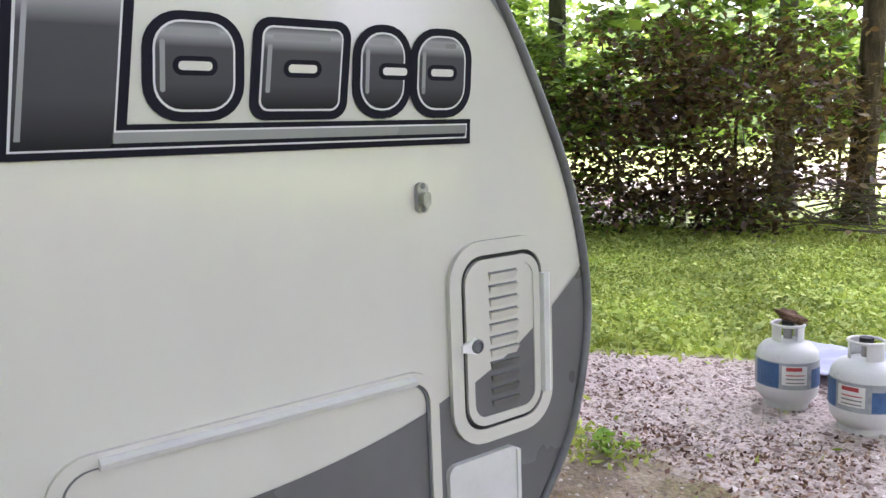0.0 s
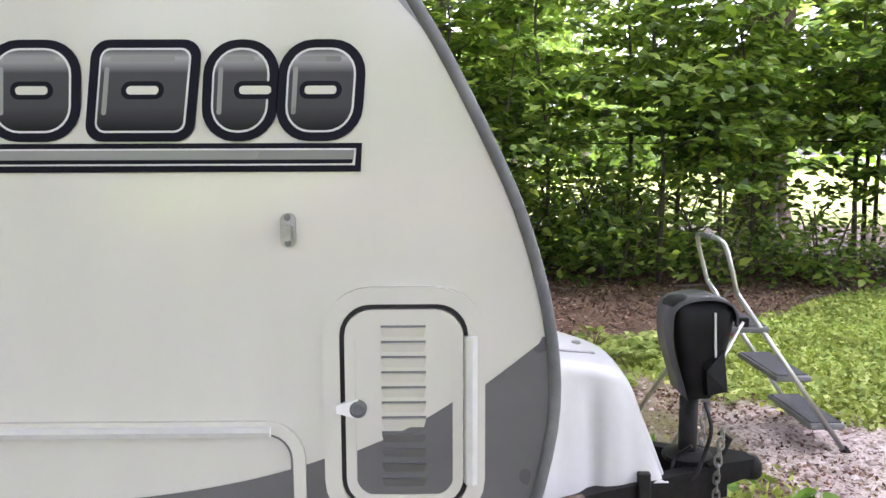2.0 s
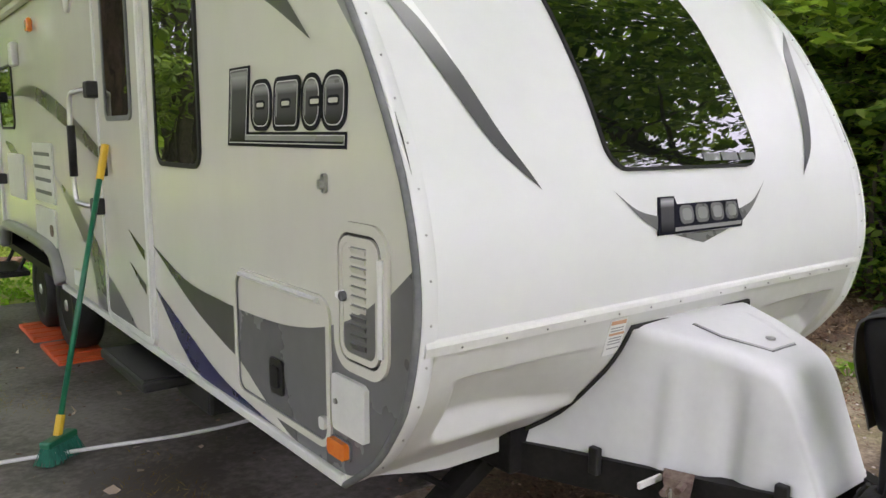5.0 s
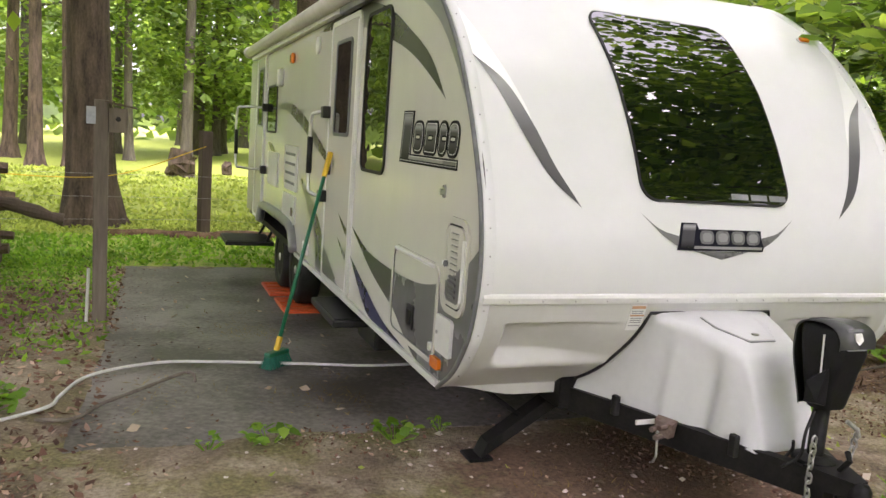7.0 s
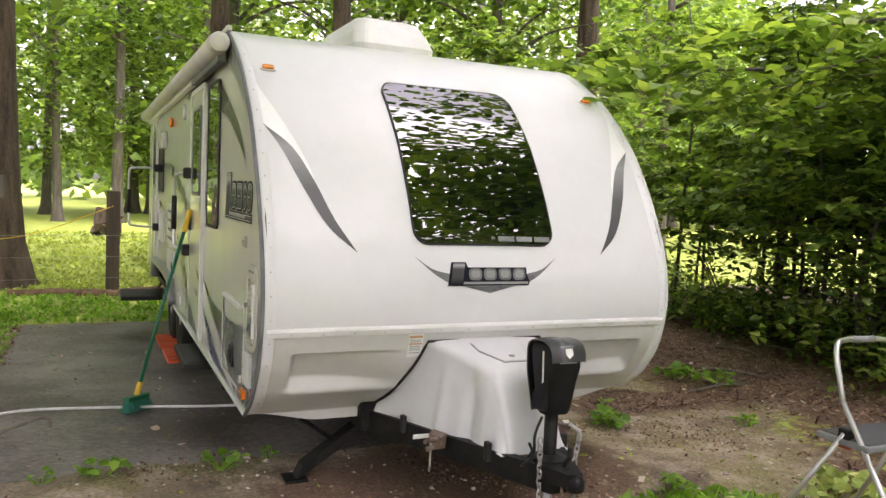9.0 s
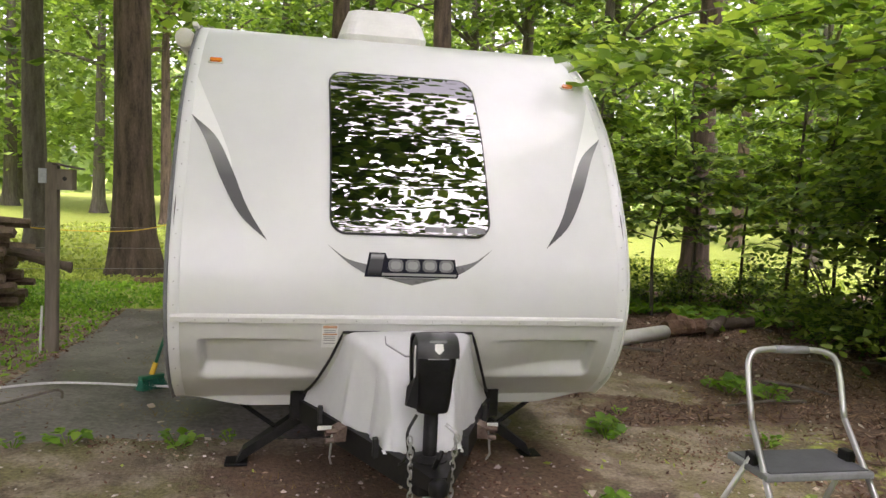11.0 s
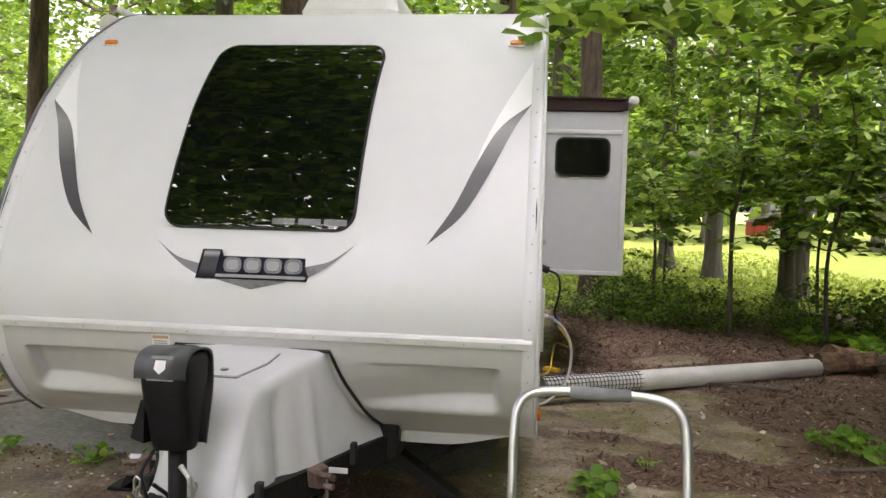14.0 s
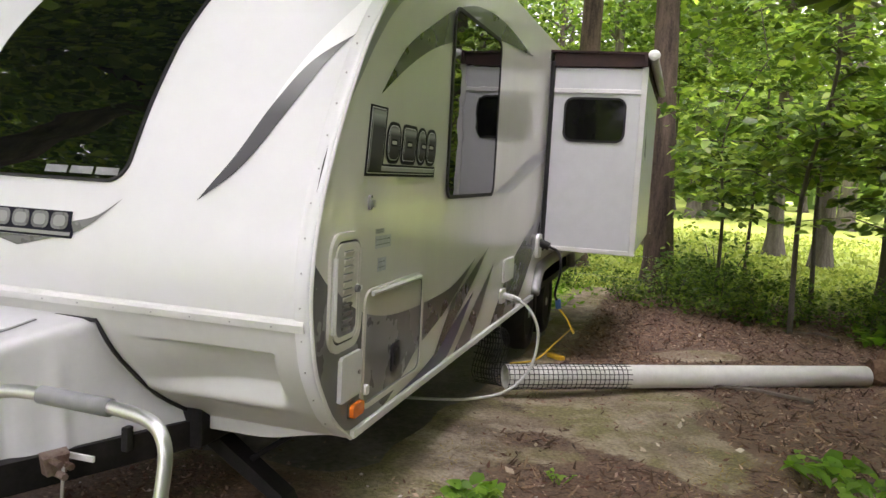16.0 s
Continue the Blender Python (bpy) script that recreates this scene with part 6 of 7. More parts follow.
for k in range(30):
    p = Vector((rnd.uniform(-7.6, -5.4), rnd.uniform(6.4, 7.3), FLOOR + rnd.uniform(0.04, 0.4)))
    q = p + Vector((rnd.uniform(0.5, 1.4), rnd.uniform(-0.4, 0.4), 0))
    q.z = max(FLOOR + 0.04, p.z + rnd.uniform(-0.15, 0.1))
    part("pole", bmtube([p, p.lerp(q, 0.5), q], [0.03, 0.028, 0.02], 6), FIREWOOD, stack)
stump = tagged(rough_log("tree_stump", (-1.5, 24.2, -0.3), (-1.42, 24.2, 0.42), 0.42, BARK, "grey broken tree stump on the far lawn", "stump", 31))
tagged(rough_log("tree_stump", (0.26, 26.9, -0.3), (0.26, 26.9, 0.12), 0.2, BARK, "low tree stump on the far lawn", "stump", 33))


# ---- far buildings glimpsed between trunks ----
def far_shed(x, y, w, d, h, mat, label, cat="shed"):
    sd = thing("shed", label, cat, (x, y, -0.3))
    part("wall", bmbox((-w / 2, -d / 2, 0), (w / 2, d / 2, h), 0.02), mat, sd)
    part("roof", prism(bmesh.new(), [(-w / 2 - 0.2, -d / 2 - 0.2, h), (w / 2 + 0.2, -d / 2 - 0.2, h), (0, -d / 2 - 0.2, h + w * 0.22)], [(-w / 2 - 0.2, d / 2 + 0.2, h), (w / 2 + 0.2, d / 2 + 0.2, h), (0, d / 2 + 0.2, h + w * 0.22)]), DARKWOOD, sd, "dark pitched roof")
    part("door", bmbox((-0.5, -d / 2 - 0.03, 0), (0.5, -d / 2 + 0.01, min(1.9, h * 0.8)), 0.01), TRIM, sd, "pale shed door")


far_shed(-25, 46, 3.4, 3, 1.2, RED, "low red shed far across the lawn")
far_shed(-33, 74, 6, 4, 2.2, PALEWALL, "pale house far across the lawn", "house")
far_shed(15.5, 46, 2.6, 2, 1.0, RED, "low red shed far behind the trees")


# ---- vegetation ----
def leaves(name, centres, normals, sizes, mat, parent=None, label="", kind="", slim=0.55, seed=0, broad=False):
    """Many folded leaves in one mesh; a broad leaf has six corners and a creased midrib."""
    rg = np.random.default_rng(seed)
    c, nrm, sz = np.asarray(centres, float), np.asarray(normals, float), np.asarray(sizes, float)[:, None]
    nrm /= np.linalg.norm(nrm, axis=1, keepdims=True)
    t = rg.normal(size=c.shape)
    t -= (t * nrm).sum(1, keepdims=True) * nrm
    t /= np.linalg.norm(t, axis=1, keepdims=True)
    b = np.cross(nrm, t)
    k = 6 if broad else 4
    wing = lambda side_, along, up: c + side_ * b * sz * slim * 0.5 + t * sz * along - nrm * sz * up
    v = np.stack([c - t * sz * 0.5, wing(1, -0.2, -0.06), wing(0.8, 0.16, 0.0), c + t * sz * 0.55 - nrm * sz * 0.14, wing(-0.8, 0.16, 0.0), wing(-1, -0.2, -0.06)], 1).reshape(-1, 3) if broad else np.stack([c - t * sz * 0.5, c + b * sz * slim * 0.5 - nrm * sz * 0.10 - t * sz * 0.05, c + t * sz * 0.5 - nrm * sz * 0.12, c - b * sz * slim * 0.5 - nrm * sz * 0.10 - t * sz * 0.05], 1).reshape(-1, 3)
    n = len(c)
    me = bpy.data.meshes.new(name)
    corners = np.array([(0, 1, 2, 3), (0, 3, 4, 5)] if broad else [(0, 1, 2, 3)])
    idx = (np.arange(n)[:, None, None] * k + corners[None]).ravel()
    me.vertices.add(k * n)
    me.vertices.foreach_set("co", v.ravel())
    me.loops.add(len(idx))
    me.loops.foreach_set("vertex_index", idx)
    me.polygons.add(len(idx) // 4)
    me.polygons.foreach_set("loop_start", np.arange(0, len(idx), 4))
    me.polygons.foreach_set("loop_total", np.full(len(idx) // 4, 4))
    me.update(calc_edges=True)
    me.materials.append(mat)
    ob = new(name, me)
    if parent:
        ob.parent = parent
    return tagged(ob, label=label, kind=kind)


def crown_points(seed, clumps, per, rx, rz, z0, spread_):
    """Leaf places in flat sprays gathered round clump centres of an uneven crown."""
    rg = np.random.default_rng(seed)
    out, nor = [], []
    for k in range(clumps):
        d = rg.normal(size=3)
        d /= np.linalg.norm(d)
        c = d * np.array([rx, rx, rz]) * rg.uniform(0.35, 1.0) ** 0.6 + np.array([0, 0, z0])
        p = rg.normal(size=(per, 3)) * np.array([spread_, spread_, spread_ * 0.32])
        tilt = rg.normal(size=2) * 0.3
        p[:, 2] += p[:, 0] * tilt[0] + p[:, 1] * tilt[1] - 0.12 * (p[:, 0] ** 2 + p[:, 1] ** 2) / spread_
        out.append(c + p)
        q = rg.normal(size=(per, 3)) * 0.45
        q[:, 2] += 1.0
        nor.append(q)
    return np.concatenate(out), np.concatenate(nor)


def trunk_mesh(seed, r, h, flare=1.5, bend=0.25, seg=14, steps=14):
    rg = random.Random(seed)
    bm, rows = bmesh.new(), []
    bx, by = rg.uniform(-bend, bend), rg.uniform(-bend, bend)
    for j in range(steps + 1):
        u = (j / steps) ** 1.5
        z = h * u - 0.15
        rad = r * (1 - 0.6 * u) * (1 + (flare - 1) * math.exp(-z / (r * 1.3)) if z > -0.2 else flare)
        ring = []
        for k in range(seg):
            t = 2 * math.pi * k / seg
            w = 1 + 0.10 * noise.noise((math.cos(t) * 2 + seed, math.sin(t) * 2, z * 0.6)) + 0.16 * math.exp(-max(z, 0) / (r * 1.2)) * math.sin(5 * t + seed)
            ring.append(bm.verts.new((bx * math.sin(u * 2.2) + rad * w * math.cos(t), by * math.sin(u * 1.7) + rad * w * math.sin(t), z)))
        rows.append(ring)
    for a, b in zip(rows, rows[1:]):
        for k in range(seg):
            bm.faces.new((a[k], a[(k + 1) % seg], b[(k + 1) % seg], b[k]))
    bm.faces.new(rows[-1])
    return bm


def tall_tree(seed, r, h, crown_r, crown_z, leaf, clumps, per, bark, lmat, label, low=()):
    """Trunk, limbs and a high crown; built at the origin."""
    rg = random.Random(seed)
    tr = thing("tree", label, "tree", group="woodland trees")
    part("trunk", trunk_mesh(seed, r, h), bark, tr, "furrowed trunk", True)
    for k in range(6):
        a = rg.uniform(0, 2 * math.pi)
        z0 = h * rg.uniform(0.45, 0.85)
        ln = crown_r * rg.uniform(0.5, 0.9)
        p0 = Vector((0, 0, z0))
        p2 = Vector((math.cos(a) * ln, math.sin(a) * ln, z0 + rg.uniform(0.3, 1.6)))
        part("limb", bmtube(smooth_line([p0, p0.lerp(p2, 0.5) + Vector((0, 0, 0.3)), p2], 4), [r * 0.35 * (1 - 0.1 * q) for q in range(9)], 7), bark, tr, "", True)
    p, q = crown_points(seed, clumps, per, crown_r, crown_z, h * 0.82, crown_r * 0.24)
    if low:
        p2, q2 = crown_points(seed + 50, low[0], low[1], low[2], low[3], low[4], low[2] * 0.22)
        p, q = np.concatenate([p, p2]), np.concatenate([q, q2])
    rg2 = np.random.default_rng(seed)
    leaves("crown", p, q, leaf * rg2.uniform(0.6, 1.25, len(p)), lmat, tr, "leafy crown", seed=seed, slim=0.7)
    return tr


def sapling(seed, h, r, tiers, per, leaf, lmat, label):
    """Thin stem with flat tiers of leaves, as in shaded understorey."""
    rg = random.Random(seed)
    rn = np.random.default_rng(seed)
    sp = thing("sapling", label, "sapling", group="understorey saplings")
    stem = smooth_line([(0, 0, -0.05), (rg.uniform(-0.1, 0.1), rg.uniform(-0.1, 0.1), h * 0.35), (rg.uniform(-0.25, 0.25), rg.uniform(-0.25, 0.25), h * 0.7), (rg.uniform(-0.4, 0.4), rg.uniform(-0.4, 0.4), h)], 5)
    part("stem", bmtube(stem, [0.028 * (1 - 0.75 * k / 15) * (h / 3) ** 0.5 for k in range(16)], 7), GREYBARK, sp, "thin grey stem", True)
    cs, ns = [], []
    bm = bmesh.new()
    for k in range(tiers):
        u = rg.uniform(0.34, 1.0)
        base = np.array(stem[min(15, int(u * 15))])
        a = rg.uniform(0, 2 * math.pi)
        ln = r * (0.45 + 0.75 * (1 - u)) * rg.uniform(0.6, 1.15)
        tip = base + np.array([math.cos(a) * ln, math.sin(a) * ln, rg.uniform(-0.05, 0.3) * ln])
        mid_ = (base + tip) / 2 + np.array([0, 0, 0.12 * ln])
        tube(bm, [tuple(base), tuple(mid_), tuple(tip)], [0.009, 0.006, 0.003], 4, False)
        t = rn.uniform(0.15, 1.08, per)[:, None]
        line = (1 - t) ** 2 * base + 2 * t * (1 - t) * mid_ + t * t * tip
        perp = np.array([-math.sin(a), math.cos(a), 0])
        wid = rn.normal(size=(per, 1)) * 0.30 * ln * (0.35 + 0.65 * np.sin(np.clip(t, 0, 1) * math.pi))
        p = line + perp * wid + np.array([0, 0, 1.0]) * (rn.normal(size=(per, 1)) * 0.035 - 0.12 * np.abs(wid))
        cs.append(p)
        q = rn.normal(size=(per, 3)) * 0.33
        q[:, 2] += 1.0
        q[:, :2] += 0.25 * np.array([math.cos(a), math.sin(a)])
        ns.append(q)
    part("twig_spray", bm, GREYBARK, sp, "fine twigs", kind="stuff")
    p, q = np.concatenate(cs), np.concatenate(ns)
    leaves("leaf_sprays", p, q, leaf * rn.uniform(0.55, 1.25, len(p)), lmat, sp, "flat sprays of green leaves", seed=seed, slim=0.62, broad=True)
    return sp


def shrub(seed, r, h, clumps, per, leaf, lmat, label, name="shrub"):
    sb = thing(name, label, "shrub", group="woodland shrubs")
    rg = random.Random(seed)
    bm = bmesh.new()
    for k in range(4):
        a = rg.uniform(0, 6.28)
        tube(bm, smooth_line([(0.05 * math.cos(a), 0.05 * math.sin(a), -0.05), (0.4 * r * math.cos(a), 0.4 * r * math.sin(a), h * 0.5), (0.55 * r * math.cos(a), 0.55 * r * math.sin(a), h * rg.uniform(0.55, 0.75))], 3), 0.008, 5, False)
    part("stem", bm, GREYBARK, sb, "thin stems", kind="stuff")
    p, q = crown_points(seed, clumps, per, r, h * 0.5, h * 0.5, r * 0.26)
    p[:, 2] = np.abs(p[:, 2]) + 0.02
    leaves("foliage", p, q, leaf * np.random.default_rng(seed).uniform(0.6, 1.25, len(p)), lmat, sb, "dense leaves", seed=seed, slim=0.65, broad=True)
    return sb


def put(ob, x, y, turn=0, size=1.0, dz=0.0):
    ob.scale = (size, size, size)
    return copy_thing(ob, pose(x, y, ground_z(x, y) + dz, 0, 0, turn))


# kinds of plant, each built once far off among the other woods, then copied
T_BIG = tall_tree(1, 0.32, 15, 4.6, 3.2, 0.30, 30, 70, BARK, LEAF, "tall forest tree with dark furrowed bark")
T_MID = tall_tree(2, 0.25, 13, 3.6, 3.4, 0.28, 26, 70, BARK, LEAF, "tall straight woodland tree with dark bark")
T_GREY = tall_tree(3, 0.19, 12, 3.4, 3.2, 0.26, 34, 70, GREYBARK, LEAF, "slender grey-barked woodland tree", (12, 60, 2.6, 1.8, 5.2))
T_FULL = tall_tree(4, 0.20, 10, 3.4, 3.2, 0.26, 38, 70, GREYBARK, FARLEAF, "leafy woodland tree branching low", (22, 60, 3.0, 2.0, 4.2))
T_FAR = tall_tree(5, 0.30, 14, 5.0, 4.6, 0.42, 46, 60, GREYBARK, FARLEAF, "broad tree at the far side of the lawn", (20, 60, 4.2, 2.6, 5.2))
T_CANOPY = tall_tree(6, 0.33, 12.5, 6.4, 1.7, 0.32, 250, 75, BARK, LEAF, "broad canopy tree behind the walk")
S_A = sapling(11, 4.2, 1.35, 30, 52, 0.155, SAPLEAF, "slim understorey sapling with flat leaf tiers")
S_B = sapling(12, 3.2, 1.2, 26, 52, 0.15, SAPLEAF, "young sapling with spreading leaf sprays")
S_C = sapling(13, 5.4, 1.6, 38, 52, 0.16, SAPLEAF, "tall thin sapling with layered leaves")
B_A = shrub(21, 0.75, 1.0, 20, 40, 0.085, SAPLEAF, "low green woodland shrub")
B_D = shrub(23, 0.7, 0.9, 22, 42, 0.085, LEAF, "dark green shrub under the wood's edge")
B_P = shrub(22, 1.5, 3.0, 60, 80, 0.12, PURPLE, "large bush with dark purple-brown leaves")

TREES = [(T_BIG, -3.35, 11.2, 0, 1.17), (T_MID, 0.4, 13.0, 40, 1.0), (T_MID, 2.15, 9.4, 130, 0.85), (T_GREY, -5.6, 13.2, 20, 1.3), (T_GREY, 5.3, 10.0, 70, 0.75), (T_GREY, 6.05, 11.7, 160, 0.8), (T_MID, 7.3, 9.8, 200, 1.05),
         (T_MID, -6.05, 26.6, 60, 1.0), (T_MID, -5.0, 26.9, 90, 0.9), (T_GREY, -3.25, 33.7, 10, 1.1), (T_GREY, -0.9, 33.7, 240, 1.4), (T_GREY, 5.2, 15, 220, 1.0), (T_GREY, 4.6, 17.6, 310, 1.0),
         (T_MID, -9.5, 12, 30, 1.0), (T_GREY, -8.4, 17, 300, 1.0), (T_MID, -11, 24, 77, 1.0), (T_GREY, 1.6, 19, 120, 1.1), (T_MID, -7.5, 31, 12, 1.1),
         (T_FULL, 10.4, -5.4, 95, 1.05), (T_FULL, 10.0, 2.9, 160, 0.9), (T_FULL, 7.6, -8.8, 320, 1.0),
         (T_FULL, 5.0, -12.0, 44, 1.0), (T_FULL, 1.5, -14.5, 99, 1.1), (T_MID, 3.0, -10.6, 150, 0.8), (T_FULL, 14.5, 0.2, 0, 1.1), (T_FULL, 13.2, 2.6, 120, 1.0), (T_FULL, 17.0, 2.2, 200, 1.3), (T_CANOPY, 12.4, -6.2, 250, 1.35),
         (T_CANOPY, -4.7, -2.9, 75, 1.0), (T_CANOPY, -6.6, 3.6, 310, 1.12), (T_MID, 6.9, 2.4, 20, 0.9), (T_BIG, -3.0, -9.8, 130, 1.1),
         # the woods behind the walk, seen in the glass
         (T_BIG, -10.5, 5, 0, 1.0), (T_FULL, -16, 8, 15, 1.2), (T_MID, -9, -14, 30, 1.0)]
for k, (kind, x, y, turn, size) in enumerate(TREES):
    put(kind, x, y, turn, size)
rnd = random.Random(77)
FARROW = []
for k in range(38):
    a = radians(rnd.uniform(-70, 250) if k % 2 else rnd.uniform(40, 130))
    d = rnd.uniform(42, 64)
    FARROW.append((d * math.cos(a), d * math.sin(a)))
FARROW += [(-9, 34), (-14, 38), (-18, 33), (-4, 40), (3, 36), (9, 33), (15, 30), (20, 24), (24, 15), (-24, 27)]
for x, y in FARROW:
    put(T_FAR, x, y, rnd.uniform(0, 360), rnd.uniform(0.8, 1.25))
for ob, x, y in ((T_BIG, -18, 30), (T_MID, 16, 22), (T_GREY, 14, 15), (T_FULL, 15, -14), (T_FAR, -28, 34), (T_CANOPY, -12, -9)):
    ob.matrix_basis = pose(x, y, ground_z(x, y))

SAPS = [(S_A, 3.6, 6.6, 0, 1.0), (S_B, 4.6, 6.2, 60, 1.0), (S_A, 5.6, 6.9, 120, 1.05), (S_C, 6.3, 5.6, 200, 0.9), (S_B, 6.9, 7.6, 300, 1.0), (S_C, 4.1, 8.6, 15, 0.9), (S_A, 7.8, 5.0, 80, 1.1), (S_B, 2.9, 8.2, 170, 1.0),
        (S_C, 3.4, 10.4, 250, 0.8), (S_A, 8.4, 7.2, 333, 1.0), (S_B, 5.6, 9.4, 20, 1.0), (S_A, 6.0, 3.4, 10, 1.0), (S_C, 6.7, 2.2, 110, 0.9), (S_B, 5.9, 1.3, 210, 0.95), (S_A, 6.9, 0.2, 260, 1.0), (S_C, 6.9, -1.2, 30, 0.85),
        (S_A, 6.2, -2.4, 130, 1.0), (S_B, 6.6, -3.6, 190, 1.1), (S_C, 6.6, -4.9, 280, 0.9), (S_A, 6.3, -6.2, 50, 1.0), (S_B, 5.7, -8.3, 140, 1.1), (S_C, 7.4, -6.9, 240, 1.0), (S_A, 8.0, 3.6, 320, 1.0), (S_B, 7.6, -0.3, 70, 1.1),
        (S_C, 4.4, -9.6, 160, 0.9), (S_A, 2.6, -11.8, 230, 1.1), (S_B, 6.2, -10.3, 350, 1.1), (S_C, 8.6, -2.6, 99, 1.0), (S_A, 0.4, 11.0, 8, 0.8), (S_C, 9.0, 0.8, 40, 1.0), (S_A, 2.2, 14, 100, 1.0), (S_C, -9.0, 8.5, 0, 1.0),
        (S_B, 5.9, -0.5, 20, 0.9), (S_B, 6.0, -3.0, 75, 0.95), (S_A, 7.2, -2.9, 140, 1.0), (S_B, 6.1, -5.0, 200, 0.9), (S_A, 7.3, -5.4, 255, 1.05), (S_C, 8.2, -4.4, 15, 1.0), (S_A, 7.6, 1.6, 95, 1.0), (S_B, 5.9, -7.1, 165, 0.95), (S_A, 5.2, -9.2, 215, 1.0), (S_C, 7.9, -8.0, 305, 1.0), (S_A, 8.8, -6.4, 345, 1.1), (S_B, 3.6, -11.2, 45, 1.2),
        (S_B, 5.2, 1.6, 10, 1.0), (S_A, 5.6, 2.4, 100, 0.9), (S_B, 5.9, 3.0, 190, 1.05), (S_A, 6.3, 3.9, 280, 0.95), (S_B, 6.8, 2.9, 40, 1.1), (S_C, 6.3, 1.3, 130, 0.8), (S_A, 7.1, 3.7, 220, 1.0), (S_C, 7.5, 4.4, 310, 0.95), (S_B, 6.2, 5.0, 70, 0.9), (S_B, 5.5, 0.7, 160, 0.85), (S_A, 7.0, 1.2, 250, 1.0), (S_B, 8.0, 2.6, 340, 1.15), (S_A, 8.6, 5.6, 25, 1.1)]
for kind, x, y, turn, size in SAPS:
    put(kind, x, y, turn, size)
for ob, x, y in ((S_A, 9.6, 4.2), (S_B, 9.4, -4.4), (S_C, 10.2, -1.0)):
    ob.matrix_basis = pose(x, y, ground_z(x, y))
SHRUBS = [(2.5, 8.8), (3.0, 9.6), (6.6, 4.6), (6.4, 3.0), (6.5, 1.6), (6.3, 0.4), (6.6, -0.8), (6.3, -1.9), (6.4, -3.2), (6.2, -4.3), (6.1, -5.5), (5.8, -6.9), (5.2, -8.6), (7.3, 2.2), (7.2, -2.2), (7.3, -4.4), (7.0, -6.4), (4.2, -9.0), (3.2, -10.6), (7.6, 0.9), (8.0, 4.6), (5.4, 1.2), (5.7, 2.0), (6.0, 3.5), (6.3, 4.3), (5.2, 0.6), (0.8, 9.9), (-6.6, 4.4)]
for k, (x, y) in enumerate(SHRUBS):
    put(B_A, x, y, 47 * k, (1.05 if x > 5 and y < 5 else 0.6) + 0.5 * ((k * 37) % 10) / 10)
for k in range(14):
    put(B_A, 9.0 + 1.1 * (k % 3) + 0.3 * (k % 2), -3.4 + 0.55 * k, 71 * k, 1.75 + 0.12 * ((k * 7) % 5))
for k, (x, y) in enumerate(((1.7, 8.6), (2.3, 7.9), (2.9, 7.3), (2.6, 8.8), (3.4, 7.0), (3.9, 7.6), (4.4, 6.9), (4.9, 7.4), (5.3, 6.7), (5.8, 7.3), (6.3, 6.6), (3.3, 8.3), (4.7, 8.3), (6.9, 6.9))):
    put(B_D, x, y, 53 * k, 0.5 + 0.06 * ((k * 5) % 6))
B_D.matrix_basis = pose(7.6, 8.0, ground_z(7.6, 8.0))
B_A.matrix_basis = pose(8.4, -8.0, 0)
put(B_P, 5.0, -8.0, 0, 1.0)
B_P.matrix_basis = pose(3.7, -8.9, 0, 0, 0, 100)
tagged(B_P, group="purple bushes")

# a leafy limb that reaches over the yard from the right
limb = thing("overhanging_limb", "leafy branch hanging over beside the trailer roof", "branch")
cs, ns = [], []
rn = np.random.default_rng(6)
bm = bmesh.new()
BOUGHS = [((4.9, 8.7, 3.6), (3.0, 4.0, 3.3), (1.35, 0.55, 2.42)), ((4.9, 8.7, 3.4), (3.6, 3.4, 3.2), (2.2, 0.9, 2.75)), ((6.6, 0.9, 3.8), (4.2, 1.0, 3.4), (2.6, 1.2, 2.95)), ((6.0, 3.4, 3.2), (4.0, 2.4, 2.9), (2.9, 1.9, 2.45)),
         ((6.0, 3.4, 3.4), (4.4, 3.4, 3.3), (3.0, 2.9, 2.9)), ((6.6, 0.9, 3.0), (5.2, 1.6, 2.9), (3.9, 1.9, 2.5)), ((6.7, 2.2, 3.9), (5.0, 2.6, 3.6), (3.6, 2.4, 3.3)), ((6.6, 0.9, 3.2), (4.6, 0.9, 3.0), (2.4, 0.9, 2.5)), ((6.6, 0.9, 3.5), (4.8, 0.5, 3.2), (3.1, 0.6, 2.75)), ((6.7, 2.2, 2.8), (5.2, 1.8, 2.6), (3.8, 1.4, 2.2)), ((4.9, 8.7, 3.8), (2.6, 3.0, 3.2), (1.22, 0.32, 2.36))]
for b0, b1, b2 in BOUGHS:
    b0, b1, b2 = (np.array(v) for v in (b0, b1, b2))
    tube(bm, [tuple((1 - t) ** 2 * b0 + 2 * t * (1 - t) * b1 + t * t * b2) for t in np.linspace(0, 1, 10)], [0.03 - 0.0026 * k for k in range(10)], 6, False)
    n = 250
    t = rn.uniform(0.35, 1.0, n)[:, None]
    p = (1 - t) ** 2 * b0 + 2 * t * (1 - t) * b1 + t * t * b2 + rn.normal(size=(n, 3)) * np.array([0.36, 0.36, 0.09]) * (1.15 - t * 0.8)
    q = rn.normal(size=(n, 3)) * 0.3
    q[:, 2] += 1
    cs.append(p)
    ns.append(q)
part("bough", bm, GREYBARK, limb, "thin bough")
p, q = np.concatenate(cs), np.concatenate(ns)
leaves("leaf_sprays", p, q, 0.15 * rn.uniform(0.6, 1.25, len(p)), SAPLEAF, limb, "broad green leaves", seed=5, slim=0.7, broad=True)

